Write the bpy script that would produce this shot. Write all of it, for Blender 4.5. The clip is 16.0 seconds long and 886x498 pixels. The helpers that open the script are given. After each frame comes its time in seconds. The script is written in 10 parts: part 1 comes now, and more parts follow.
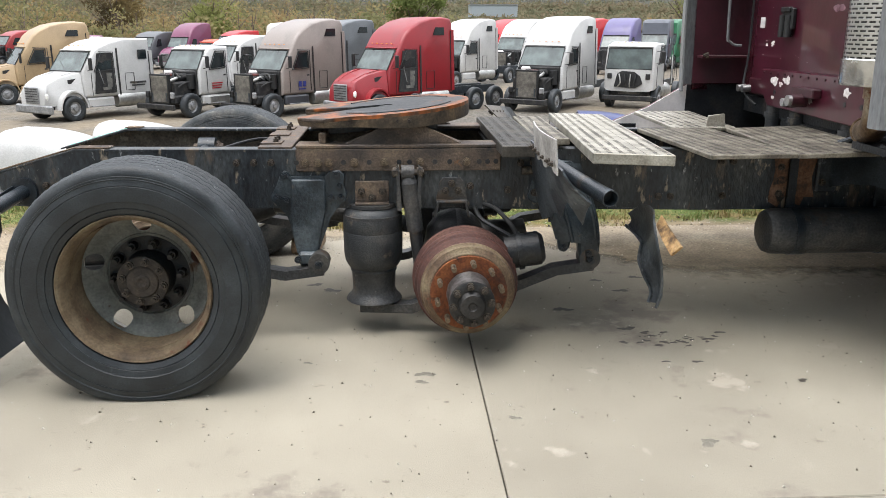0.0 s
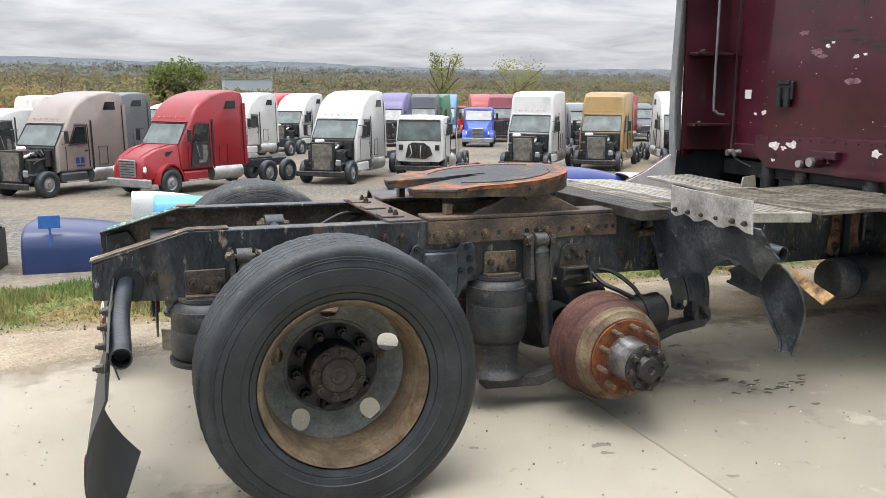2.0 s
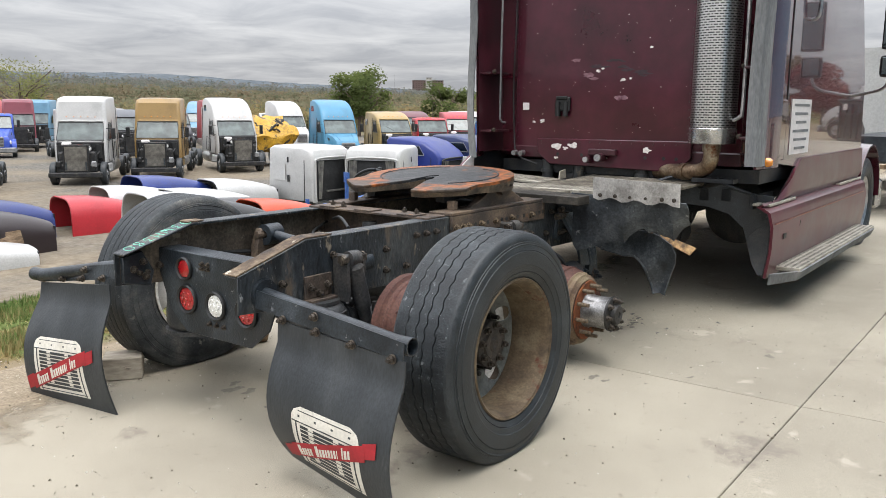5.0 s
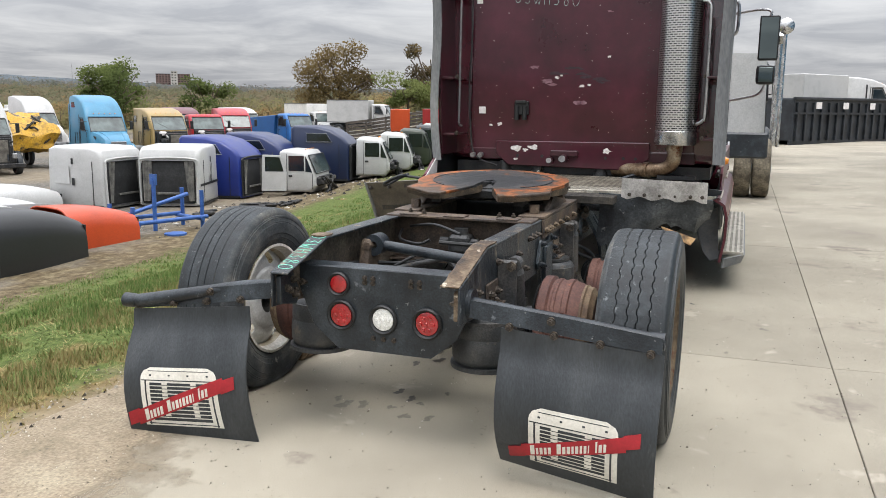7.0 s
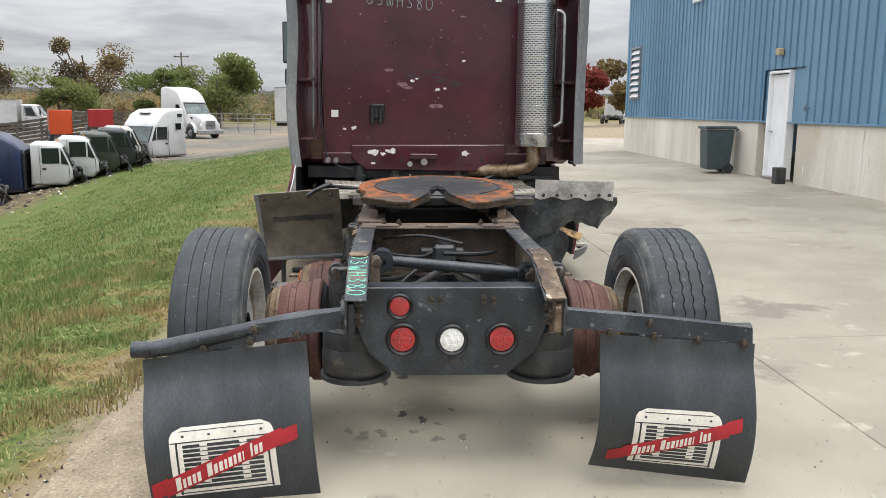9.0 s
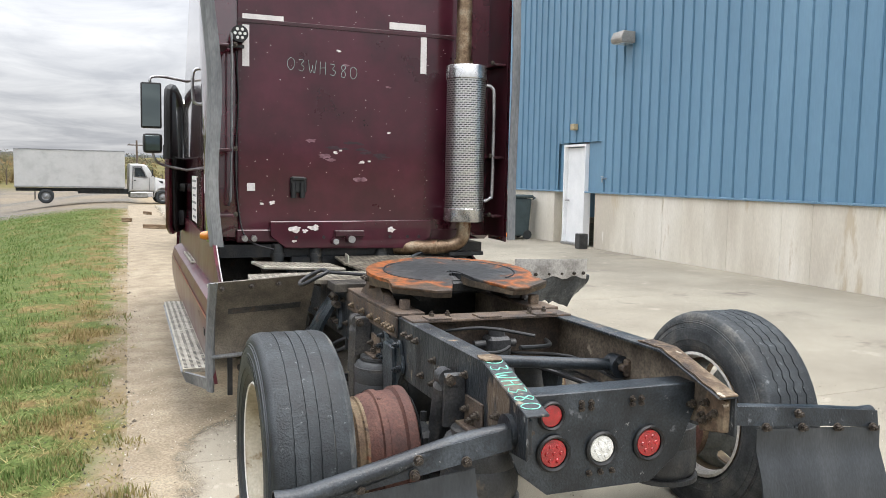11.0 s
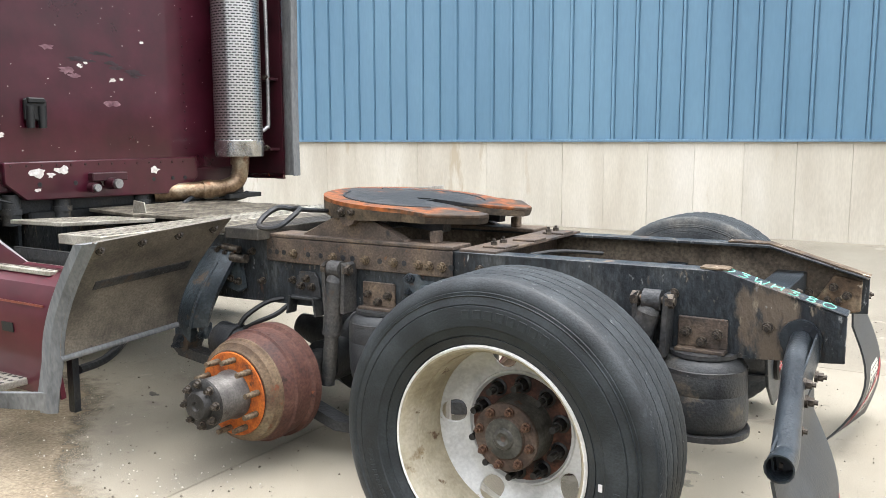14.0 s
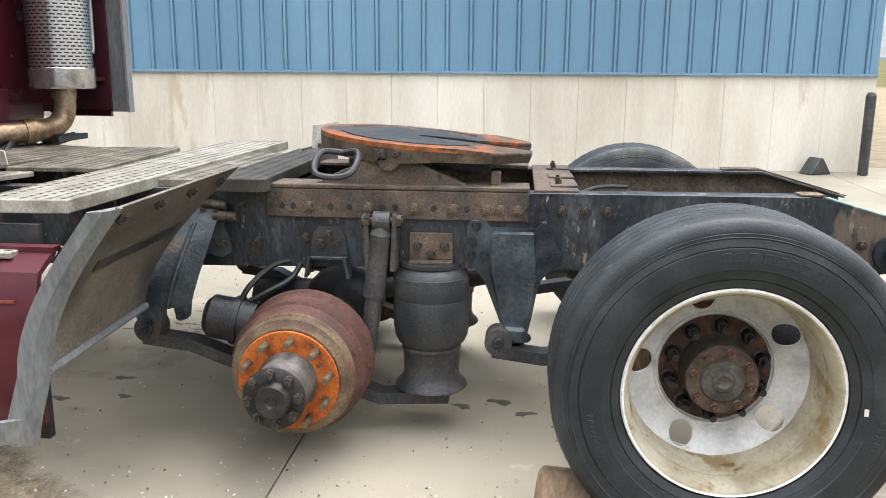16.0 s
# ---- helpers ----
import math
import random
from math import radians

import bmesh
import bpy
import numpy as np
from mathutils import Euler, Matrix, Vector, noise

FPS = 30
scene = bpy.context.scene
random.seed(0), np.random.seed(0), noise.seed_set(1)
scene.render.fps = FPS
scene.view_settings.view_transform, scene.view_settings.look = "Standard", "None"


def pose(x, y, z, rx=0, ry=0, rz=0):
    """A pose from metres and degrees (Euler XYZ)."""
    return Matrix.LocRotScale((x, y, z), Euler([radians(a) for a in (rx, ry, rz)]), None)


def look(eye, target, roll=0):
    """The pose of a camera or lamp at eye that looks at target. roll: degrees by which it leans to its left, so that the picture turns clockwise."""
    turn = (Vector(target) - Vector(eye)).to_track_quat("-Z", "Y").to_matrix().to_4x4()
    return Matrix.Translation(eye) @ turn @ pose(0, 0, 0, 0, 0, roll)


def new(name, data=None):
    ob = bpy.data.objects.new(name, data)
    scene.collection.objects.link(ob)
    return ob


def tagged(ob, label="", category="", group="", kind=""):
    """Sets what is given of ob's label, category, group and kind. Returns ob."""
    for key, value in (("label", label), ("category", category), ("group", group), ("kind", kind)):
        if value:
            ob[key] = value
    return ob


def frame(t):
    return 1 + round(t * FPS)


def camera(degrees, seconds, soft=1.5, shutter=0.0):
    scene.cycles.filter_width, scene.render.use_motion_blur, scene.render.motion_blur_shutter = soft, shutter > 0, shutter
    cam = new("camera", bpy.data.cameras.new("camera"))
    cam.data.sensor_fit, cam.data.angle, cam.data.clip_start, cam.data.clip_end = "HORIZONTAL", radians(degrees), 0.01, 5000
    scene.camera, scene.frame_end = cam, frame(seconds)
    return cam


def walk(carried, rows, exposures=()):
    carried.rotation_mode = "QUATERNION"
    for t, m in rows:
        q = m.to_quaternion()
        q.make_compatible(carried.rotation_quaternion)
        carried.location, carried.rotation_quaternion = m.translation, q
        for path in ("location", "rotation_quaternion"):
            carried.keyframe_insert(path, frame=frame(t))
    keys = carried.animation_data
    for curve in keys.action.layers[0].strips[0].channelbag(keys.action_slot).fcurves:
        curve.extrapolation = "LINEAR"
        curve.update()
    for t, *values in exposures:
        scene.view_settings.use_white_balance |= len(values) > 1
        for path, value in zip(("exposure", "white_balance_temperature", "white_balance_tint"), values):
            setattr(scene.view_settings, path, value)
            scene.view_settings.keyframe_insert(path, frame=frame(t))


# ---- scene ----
cam = camera(56.7, 16.0, soft=0.75)
PATH = [
    (0, (1.023, -4.296, 1.469), (1.136, -2.37, 0.94), 0.1),
    (0.5, (0.669, -4.206, 1.46), (0.853, -2.273, 0.979), 0.1),
    (1, (0.288, -4.02, 1.459), (0.65, -2.1, 1.033), 0.2),
    (1.5, (-0.173, -3.963, 1.482), (0.357, -2.074, 1.096), 0.3),
    (2, (-0.62, -3.838, 1.436), (0.059, -1.991, 1.077), 0.3),
    (2.5, (-1.043, -3.705, 1.428), (-0.218, -1.915, 1.087), 0.4),
    (3, (-1.47, -3.704, 1.458), (-0.491, -1.993, 1.123), 0.4),
    (3.5, (-1.873, -3.545, 1.433), (-0.723, -1.942, 1.101), 0.4),
    (4, (-2.237, -3.36, 1.45), (-0.915, -1.895, 1.121), 0.4),
    (4.5, (-2.601, -3.208, 1.462), (-1.13, -1.894, 1.133), 0.5),
    (4.7, (-2.706, -3.113, 1.456), (-1.187, -1.855, 1.123), 0.5),
    (6.8, (-3.708, -1.586, 1.512), (-1.882, -0.846, 1.167), 0.6),
    (7, (-3.821, -1.441, 1.514), (-1.968, -0.771, 1.17), 0.6),
    (7.5, (-3.951, -1.051, 1.524), (-2.041, -0.566, 1.182), 0.5),
    (8, (-3.919, -0.566, 1.53), (-1.97, -0.277, 1.187), 0.5),
    (8.2, (-3.921, -0.414, 1.512), (-1.962, -0.205, 1.167), 0.5),
    (10.3, (-3.599, 1.221, 1.56), (-1.69, 0.681, 1.31), 0.9),
    (10.5, (-3.476, 1.338, 1.54), (-1.578, 0.75, 1.312), 1.0),
    (11, (-3.19, 1.646, 1.582), (-1.33, 0.932, 1.408), 1.1),
    (11.5, (-2.933, 2.007, 1.579), (-1.135, 1.141, 1.449), 1.0),
    (12, (-2.606, 2.275, 1.45), (-0.907, 1.224, 1.343), 0.7),
    (12.5, (-2.215, 2.558, 1.409), (-0.652, 1.315, 1.304), 0.6),
    (13, (-1.81, 2.86, 1.382), (-0.406, 1.441, 1.252), 0.4),
    (13.5, (-1.373, 3.011, 1.394), (-0.143, 1.445, 1.208), 0.1),
    (14, (-1.05, 3.14, 1.328), (-0.016, 1.448, 1.066), -0.1),
    (14.5, (-0.716, 3.217, 1.312), (0.088, 1.418, 0.968), -0.2),
    (15, (-0.264, 3.224, 1.285), (0.296, 1.348, 0.879), 0.0),
    (15.5, (0.139, 3.309, 1.285), (0.48, 1.386, 0.856), 0.2),
    (16, (0.593, 3.362, 1.321), (0.775, 1.415, 0.901), 0.4),
]
walk(cam, [(t, look(eye, target, roll)) for t, eye, target, roll in PATH], exposures=[(0, 0.32), (1.5, 0.38), (3.5, 0.26), (8, 0.08), (10.5, 0.28), (12, 0.46), (13.5, 0.68), (14.5, 0.68), (16, 0.64)])

# ---- light ----
world = bpy.data.worlds.new("overcast_sky")
scene.world = world
world.use_nodes = True
wn, wl = world.node_tree.nodes, world.node_tree.links
wbg = wn["Background"]
wsky = wn.new("ShaderNodeTexSky")
wsky.sky_type = 'NISHITA'
wsky.sun_disc = False
wsky.sun_elevation, wsky.sun_rotation = radians(72), radians(225)
wsky.dust_density = 3.0
# long bands of stratus over the whole dome
wtc = wn.new("ShaderNodeTexCoord")
wsep = wn.new("ShaderNodeSeparateXYZ")
wl.new(wtc.outputs["Generated"], wsep.inputs[0])
wh = wn.new("ShaderNodeMath"); wh.operation = 'MAXIMUM'; wh.inputs[1].default_value = 0.0
wl.new(wsep.outputs["Z"], wh.inputs[0])
wh2 = wn.new("ShaderNodeMath"); wh2.operation = 'ADD'; wh2.inputs[1].default_value = 0.09
wl.new(wh.outputs[0], wh2.inputs[0])
wdx = wn.new("ShaderNodeMath"); wdx.operation = 'DIVIDE'
wdy = wn.new("ShaderNodeMath"); wdy.operation = 'DIVIDE'
wl.new(wsep.outputs["X"], wdx.inputs[0]); wl.new(wh2.outputs[0], wdx.inputs[1])
wl.new(wsep.outputs["Y"], wdy.inputs[0]); wl.new(wh2.outputs[0], wdy.inputs[1])
wcb = wn.new("ShaderNodeCombineXYZ")
wl.new(wdx.outputs[0], wcb.inputs[0]); wl.new(wdy.outputs[0], wcb.inputs[1])
wno = wn.new("ShaderNodeTexNoise")
wno.inputs["Scale"].default_value, wno.inputs["Detail"].default_value, wno.inputs["Roughness"].default_value = 1.3, 8.0, 0.58
wno.inputs["Distortion"].default_value = 0.5
wl.new(wcb.outputs[0], wno.inputs["Vector"])
wrp = wn.new("ShaderNodeValToRGB")
wrp.color_ramp.elements[0].position, wrp.color_ramp.elements[0].color = 0.36, (4.5, 4.62, 4.95, 1)
wrp.color_ramp.elements[1].position, wrp.color_ramp.elements[1].color = 0.68, (7.0, 7.05, 7.2, 1)
wl.new(wno.outputs["Fac"], wrp.inputs["Fac"])
wmix = wn.new("ShaderNodeMix"); wmix.data_type = 'RGBA'
wmix.inputs[0].default_value = 0.9
wl.new(wsky.outputs[0], wmix.inputs[6]); wl.new(wrp.outputs[0], wmix.inputs[7])
# an overcast dome is brighter overhead than at the horizon
wpw = wn.new("ShaderNodeMath"); wpw.operation = 'POWER'; wpw.inputs[1].default_value = 1.25
wl.new(wh.outputs[0], wpw.inputs[0])
wgr = wn.new("ShaderNodeMath"); wgr.operation = 'MULTIPLY_ADD'; wgr.inputs[1].default_value, wgr.inputs[2].default_value = 5.0, 0.82
wl.new(wpw.outputs[0], wgr.inputs[0])
wmul = wn.new("ShaderNodeMix"); wmul.data_type, wmul.blend_type = 'RGBA', 'MULTIPLY'
wmul.inputs[0].default_value = 1.0
wl.new(wmix.outputs[2], wmul.inputs[6]); wl.new(wgr.outputs[0], wmul.inputs[7])
wl.new(wmul.outputs[2], wbg.inputs["Color"])
wbg.inputs["Strength"].default_value = 0.1

sun = new("sun", bpy.data.lights.new("sun", 'SUN'))
sun.data.energy, sun.data.angle, sun.data.color = 1.2, radians(30), (1.0, 0.98, 0.95)
sun.matrix_world = look((0, 0, 30), (0.2, 0.2, 29.1))


# ---- helpers of this scene ----
def C(h):
    v = [int(h[i:i + 2], 16) / 255 for i in (1, 3, 5)]
    return tuple(x / 12.92 if x < 0.04045 else ((x + 0.055) / 1.055) ** 2.4 for x in v) + (1,)


def mat(name, cols, scale=6.0, rough=0.6, metal=0.0, bump=0.1, bscale=60.0, spots=None, fine=0.25, coat=0.0, stretch=(1, 1, 1), rvar=0.15, world_space=False, vary=0.0, detail=6.0, spec=0.5):
    """cols: two or three colours over a broad noise; fine: strength of grain; spots: (colour, threshold, scale) over all."""
    m = bpy.data.materials.new(name)
    m.use_nodes = True
    n, l = m.node_tree.nodes, m.node_tree.links
    b = n["Principled BSDF"]
    tc = n.new("ShaderNodeTexCoord")
    mp = n.new("ShaderNodeMapping")
    mp.inputs["Scale"].default_value = stretch
    if world_space:
        ge = n.new("ShaderNodeNewGeometry")
        l.new(ge.outputs["Position"], mp.inputs["Vector"])
    else:
        l.new(tc.outputs["Object"], mp.inputs["Vector"])
    n1 = n.new("ShaderNodeTexNoise")
    n1.inputs["Scale"].default_value, n1.inputs["Detail"].default_value, n1.inputs["Roughness"].default_value = scale, detail, 0.62
    l.new(mp.outputs[0], n1.inputs["Vector"])
    rp = n.new("ShaderNodeValToRGB")
    e = rp.color_ramp.elements
    e[0].position, e[1].position = 0.36, 0.66
    e[0].color, e[1].color = cols[0], cols[-1]
    if len(cols) == 3:
        x = e.new(0.5)
        x.color = cols[1]
    l.new(n1.outputs["Fac"], rp.inputs["Fac"])
    n2 = n.new("ShaderNodeTexNoise")
    n2.inputs["Scale"].default_value, n2.inputs["Detail"].default_value = bscale, 5.0
    l.new(mp.outputs[0], n2.inputs["Vector"])
    mr = n.new("ShaderNodeMapRange")
    mr.inputs["From Min"].default_value, mr.inputs["From Max"].default_value = 0.3, 0.7
    mr.inputs["To Min"].default_value, mr.inputs["To Max"].default_value = 1 - fine, 1 + fine
    l.new(n2.outputs["Fac"], mr.inputs["Value"])
    mx = n.new("ShaderNodeMix")
    mx.data_type, mx.blend_type = 'RGBA', 'MULTIPLY'
    mx.inputs[0].default_value = 1.0
    l.new(rp.outputs[0], mx.inputs[6])
    l.new(mr.outputs[0], mx.inputs[7])
    col = mx.outputs[2]
    if vary:
        oi = n.new("ShaderNodeObjectInfo")
        vr = n.new("ShaderNodeMapRange")
        vr.inputs["To Min"].default_value, vr.inputs["To Max"].default_value = 1 - vary, 1 + vary
        l.new(oi.outputs["Random"], vr.inputs["Value"])
        vm = n.new("ShaderNodeMix")
        vm.data_type, vm.blend_type = 'RGBA', 'MULTIPLY'
        vm.inputs[0].default_value = 1.0
        l.new(col, vm.inputs[6]); l.new(vr.outputs[0], vm.inputs[7])
        col = vm.outputs[2]
    for sp in (spots or []):
        n3 = n.new("ShaderNodeTexNoise")
        n3.inputs["Scale"].default_value, n3.inputs["Detail"].default_value, n3.inputs["Roughness"].default_value = sp[2], 8.0, 0.65
        mo = n.new("ShaderNodeVectorMath")
        mo.operation = 'ADD'
        mo.inputs[1].default_value = (3.1 * sp[2], 7.7, 1.3)
        l.new(mp.outputs[0], mo.inputs[0])
        l.new(mo.outputs[0], n3.inputs["Vector"])
        s = n.new("ShaderNodeMapRange")
        s.inputs["From Min"].default_value, s.inputs["From Max"].default_value = sp[1], sp[1] + 0.06
        l.new(n3.outputs["Fac"], s.inputs["Value"])
        m2 = n.new("ShaderNodeMix")
        m2.data_type = 'RGBA'
        l.new(s.outputs[0], m2.inputs[0])
        l.new(col, m2.inputs[6])
        m2.inputs[7].default_value = sp[0]
        col = m2.outputs[2]
    l.new(col, b.inputs["Base Color"])
    rr = n.new("ShaderNodeMapRange")
    rr.inputs["To Min"].default_value, rr.inputs["To Max"].default_value = max(0.03, rough - rvar), min(1, rough + rvar)
    l.new(n1.outputs["Fac"], rr.inputs["Value"])
    l.new(rr.outputs[0], b.inputs["Roughness"])
    b.inputs["Metallic"].default_value = metal
    b.inputs["Specular IOR Level"].default_value = spec
    b.inputs["Coat Weight"].default_value = coat
    b.inputs["Coat Roughness"].default_value = 0.08
    if bump:
        bp = n.new("ShaderNodeBump")
        bp.inputs["Strength"].default_value, bp.inputs["Distance"].default_value = bump, 0.01
        l.new(n2.outputs["Fac"], bp.inputs["Height"])
        l.new(bp.outputs[0], b.inputs["Normal"])
    return m


def thing(name, label, category, group="", loc=(0, 0, 0), rz=0.0, kind=""):
    ob = new(name)
    ob.empty_display_size = 0.2
    ob.matrix_world = pose(*loc, 0, 0, rz)
    return tagged(ob, label, category, group, kind)


def part(name, bm, material, parent=None, label="", at=None, smooth=35):
    me = bpy.data.meshes.new(name)
    bmesh.ops.recalc_face_normals(bm, faces=bm.faces)
    bm.to_mesh(me)
    bm.free()
    me.materials.append(material)
    if smooth:
        me.polygons.foreach_set("use_smooth", [True] * len(me.polygons))
        me.set_sharp_from_angle(angle=radians(smooth))
    return put(name, me, parent, label, at)


def put(name, me, parent=None, label="", at=None):
    ob = new(name, me)
    if at is not None:
        ob.matrix_basis = at
    if parent is not None:
        ob.parent = parent
    if label:
        ob["label"] = label
    return ob


def B(*items):
    """A bmesh of several joined forms, each a function that adds to it."""
    bm = bmesh.new()
    for f in items:
        f(bm)
    return bm


def box(c, s, bev=0.0, m=None, seg=1):
    def f(bm):
        r = bmesh.ops.create_cube(bm, size=1.0)
        v = r["verts"]
        bmesh.ops.scale(bm, vec=s, verts=v)
        if bev:
            ed = list({e for x in v for e in x.link_edges})
            q = bmesh.ops.bevel(bm, geom=ed, offset=bev, segments=seg, affect='EDGES', profile=0.6)
            v = list({x for g in q["faces"] for x in g.verts})
        bmesh.ops.translate(bm, vec=c, verts=v)
        if m is not None:
            bmesh.ops.transform(bm, matrix=m, verts=v)
    return f


def cyl(p, q, r, r2=None, seg=16, cap=True):
    def f(bm):
        a, b = Vector(p), Vector(q)
        d = b - a
        mt = Matrix.Translation((a + b) / 2) @ d.to_track_quat('Z', 'Y').to_matrix().to_4x4()
        bmesh.ops.create_cone(bm, cap_ends=cap, segments=seg, radius1=r, radius2=r if r2 is None else r2, depth=d.length, matrix=mt)
    return f


def lathe(prof, m, seg=32, closed=False):
    """prof: (radius, height) along local z; m places it."""
    def f(bm):
        rows = []
        for r, h in prof:
            if r < 1e-5:
                rows.append([bm.verts.new(m @ Vector((0, 0, h)))])
            else:
                rows.append([bm.verts.new(m @ Vector((r * math.cos(2 * math.pi * i / seg), r * math.sin(2 * math.pi * i / seg), h))) for i in range(seg)])
        pairs = list(zip(rows, rows[1:]))
        if closed:
            pairs.append((rows[-1], rows[0]))
        for a, b in pairs:
            for i in range(seg):
                j = (i + 1) % seg
                if len(a) == 1 and len(b) == 1:
                    continue
                if len(a) == 1:
                    bm.faces.new((a[0], b[i], b[j]))
                elif len(b) == 1:
                    bm.faces.new((a[i], a[j], b[0]))
                else:
                    bm.faces.new((a[i], a[j], b[j], b[i]))
    return f


def tube(pts, r, seg=10, smoothed=4, cap=True):
    """A round bar or hose through pts."""
    def f(bm):
        P = [Vector(p) for p in pts]
        if smoothed and len(P) > 2:
            Q = []
            for i in range(len(P) - 1):
                p0, p1, p2, p3 = P[max(i - 1, 0)], P[i], P[i + 1], P[min(i + 2, len(P) - 1)]
                for k in range(smoothed):
                    t = k / smoothed
                    Q.append(0.5 * ((2 * p1) + (p2 - p0) * t + (2 * p0 - 5 * p1 + 4 * p2 - p3) * t * t + (3 * p1 - p0 - 3 * p2 + p3) * t ** 3))
            Q.append(P[-1])
            P = Q
        last, up = None, None
        for i, p in enumerate(P):
            d = (P[min(i + 1, len(P) - 1)] - P[max(i - 1, 0)]).normalized()
            if up is None:
                up = d.orthogonal().normalized()
            up = (up - d * up.dot(d)).normalized()
            sd = d.cross(up)
            row = [bm.verts.new(p + r * (math.cos(2 * math.pi * k / seg) * up + math.sin(2 * math.pi * k / seg) * sd)) for k in range(seg)]
            if last:
                for k in range(seg):
                    bm.faces.new((last[k], last[(k + 1) % seg], row[(k + 1) % seg], row[k]))
            elif cap:
                bm.faces.new(row[::-1])
            last = row
        if cap:
            bm.faces.new(last)
    return f


def prism(poly, a, b, axis='y', m=None, bev=0.0):
    """A flat outline pushed from a to b along an axis. The outline's two numbers are the other two axes in order."""
    def f(bm):
        def P(u, v, w):
            return {'x': (w, u, v), 'y': (u, w, v), 'z': (u, v, w)}[axis]
        lo = [bm.verts.new(P(u, v, a)) for u, v in poly]
        hi = [bm.verts.new(P(u, v, b)) for u, v in poly]
        n = len(poly)
        fs = [bm.faces.new(lo), bm.faces.new(hi[::-1])]
        for i in range(n):
            fs.append(bm.faces.new((lo[i], hi[i], hi[(i + 1) % n], lo[(i + 1) % n])))
        vs = lo + hi
        if bev:
            ed = list({e for x in vs for e in x.link_edges})
            q = bmesh.ops.bevel(bm, geom=ed, offset=bev, segments=1, affect='EDGES')
            vs = list({x for g in q["faces"] for x in g.verts} | {x for x in vs if x.is_valid})
        if m is not None:
            bmesh.ops.transform(bm, matrix=m, verts=[x for x in vs if x.is_valid])
    return f


def sheet(rows, th):
    """A curved sheet through rows of points, with thickness."""
    def f(bm):
        R = [[Vector(p) for p in r] for r in rows]
        nr, nc = len(R), len(R[0])
        N = [[None] * nc for _ in range(nr)]
        for i in range(nr):
            for j in range(nc):
                du = R[min(i + 1, nr - 1)][j] - R[max(i - 1, 0)][j]
                dv = R[i][min(j + 1, nc - 1)] - R[i][max(j - 1, 0)]
                N[i][j] = du.cross(dv).normalized()
        A = [[bm.verts.new(R[i][j] + N[i][j] * th / 2) for j in range(nc)] for i in range(nr)]
        D = [[bm.verts.new(R[i][j] - N[i][j] * th / 2) for j in range(nc)] for i in range(nr)]
        for i in range(nr - 1):
            for j in range(nc - 1):
                bm.faces.new((A[i][j], A[i + 1][j], A[i + 1][j + 1], A[i][j + 1]))
                bm.faces.new((D[i][j], D[i][j + 1], D[i + 1][j + 1], D[i + 1][j]))
        for i in range(nr - 1):
            for j in (0, nc - 1):
                bm.faces.new((A[i][j], A[i + 1][j], D[i + 1][j], D[i][j]))
        for j in range(nc - 1):
            for i in (0, nr - 1):
                bm.faces.new((A[i][j], A[i][j + 1], D[i][j + 1], D[i][j]))
    return f


def bolt_mesh(name, r, h, material):
    bm = B(cyl((0, 0, 0), (0, 0, h * 0.25), r * 1.35, seg=12), cyl((0, 0, h * 0.25), (0, 0, h * 0.7), r, seg=6), cyl((0, 0, h * 0.7), (0, 0, h), r * 0.55, seg=8))
    me = bpy.data.meshes.new(name)
    bmesh.ops.recalc_face_normals(bm, faces=bm.faces)
    bm.to_mesh(me)
    bm.free()
    me.materials.append(material)
    return me


def mirror_y(f):
    """The same form on the other side of the truck."""
    def g(bm):
        k = set(bm.verts)
        f(bm)
        for v in bm.verts:
            if v not in k:
                v.co.y = -v.co.y
    return g


TO_Y = Matrix.Rotation(radians(-90), 4, 'X')   # local z to +y
TO_NY = Matrix.Rotation(radians(90), 4, 'X')   # local z to -y
TO_X = Matrix.Rotation(radians(90), 4, 'Y')


def T(*v):
    return Matrix.Translation(v)

# ---- materials ----
def concrete_mat():
    m = mat("concrete_paving", (C("#827b6d"), C("#918a7b"), C("#9e9787")), 0.45, 0.9, 0, 0.16, 230, [(C("#7d756a"), 0.60, 1.3), (C("#a59c8d"), 0.62, 3.1), (C("#5c554c"), 0.72, 2.6), (C("#756d61"), 0.64, 17.0), (C("#6b6358"), 0.68, 38.0), (C("#544d43"), 0.715, 85.0), (C("#c2bbae"), 0.695, 70.0)], 0.3, world_space=True, vary=0.05)
    return m


M_CONC = concrete_mat()
M_DARK = mat("grease_black_frame_steel", (C("#282a2c"), C("#393a3b"), C("#504d49")), 5, 0.48, 0.1, 0.3, 90, [(C("#4d4136"), 0.60, 5.5), (C("#83817b"), 0.67, 38.0)], 0.4)
M_DARK2 = mat("chassis_black_paint_worn", (C("#171c21"), C("#23292e"), C("#383e43")), 5, 0.36, 0.0, 0.25, 110, [(C("#463e36"), 0.63, 3.6), (C("#8b8c8a"), 0.66, 34.0), (C("#62666a"), 0.66, 11.0)], 0.4)
M_RAIL = mat("worn_rail_steel", (C("#1a1e22"), C("#282d31"), C("#454848")), 5.5, 0.42, 0.0, 0.45, 85, [(C("#5c5145"), 0.6, 5.0), (C("#14181b"), 0.61, 2.6), (C("#857a69"), 0.6, 15.0), (C("#8f9190"), 0.63, 30.0), (C("#b5b2aa"), 0.68, 60.0), (C("#6e4c34"), 0.65, 9.0)], 0.5, stretch=(1, 1, 0.4))
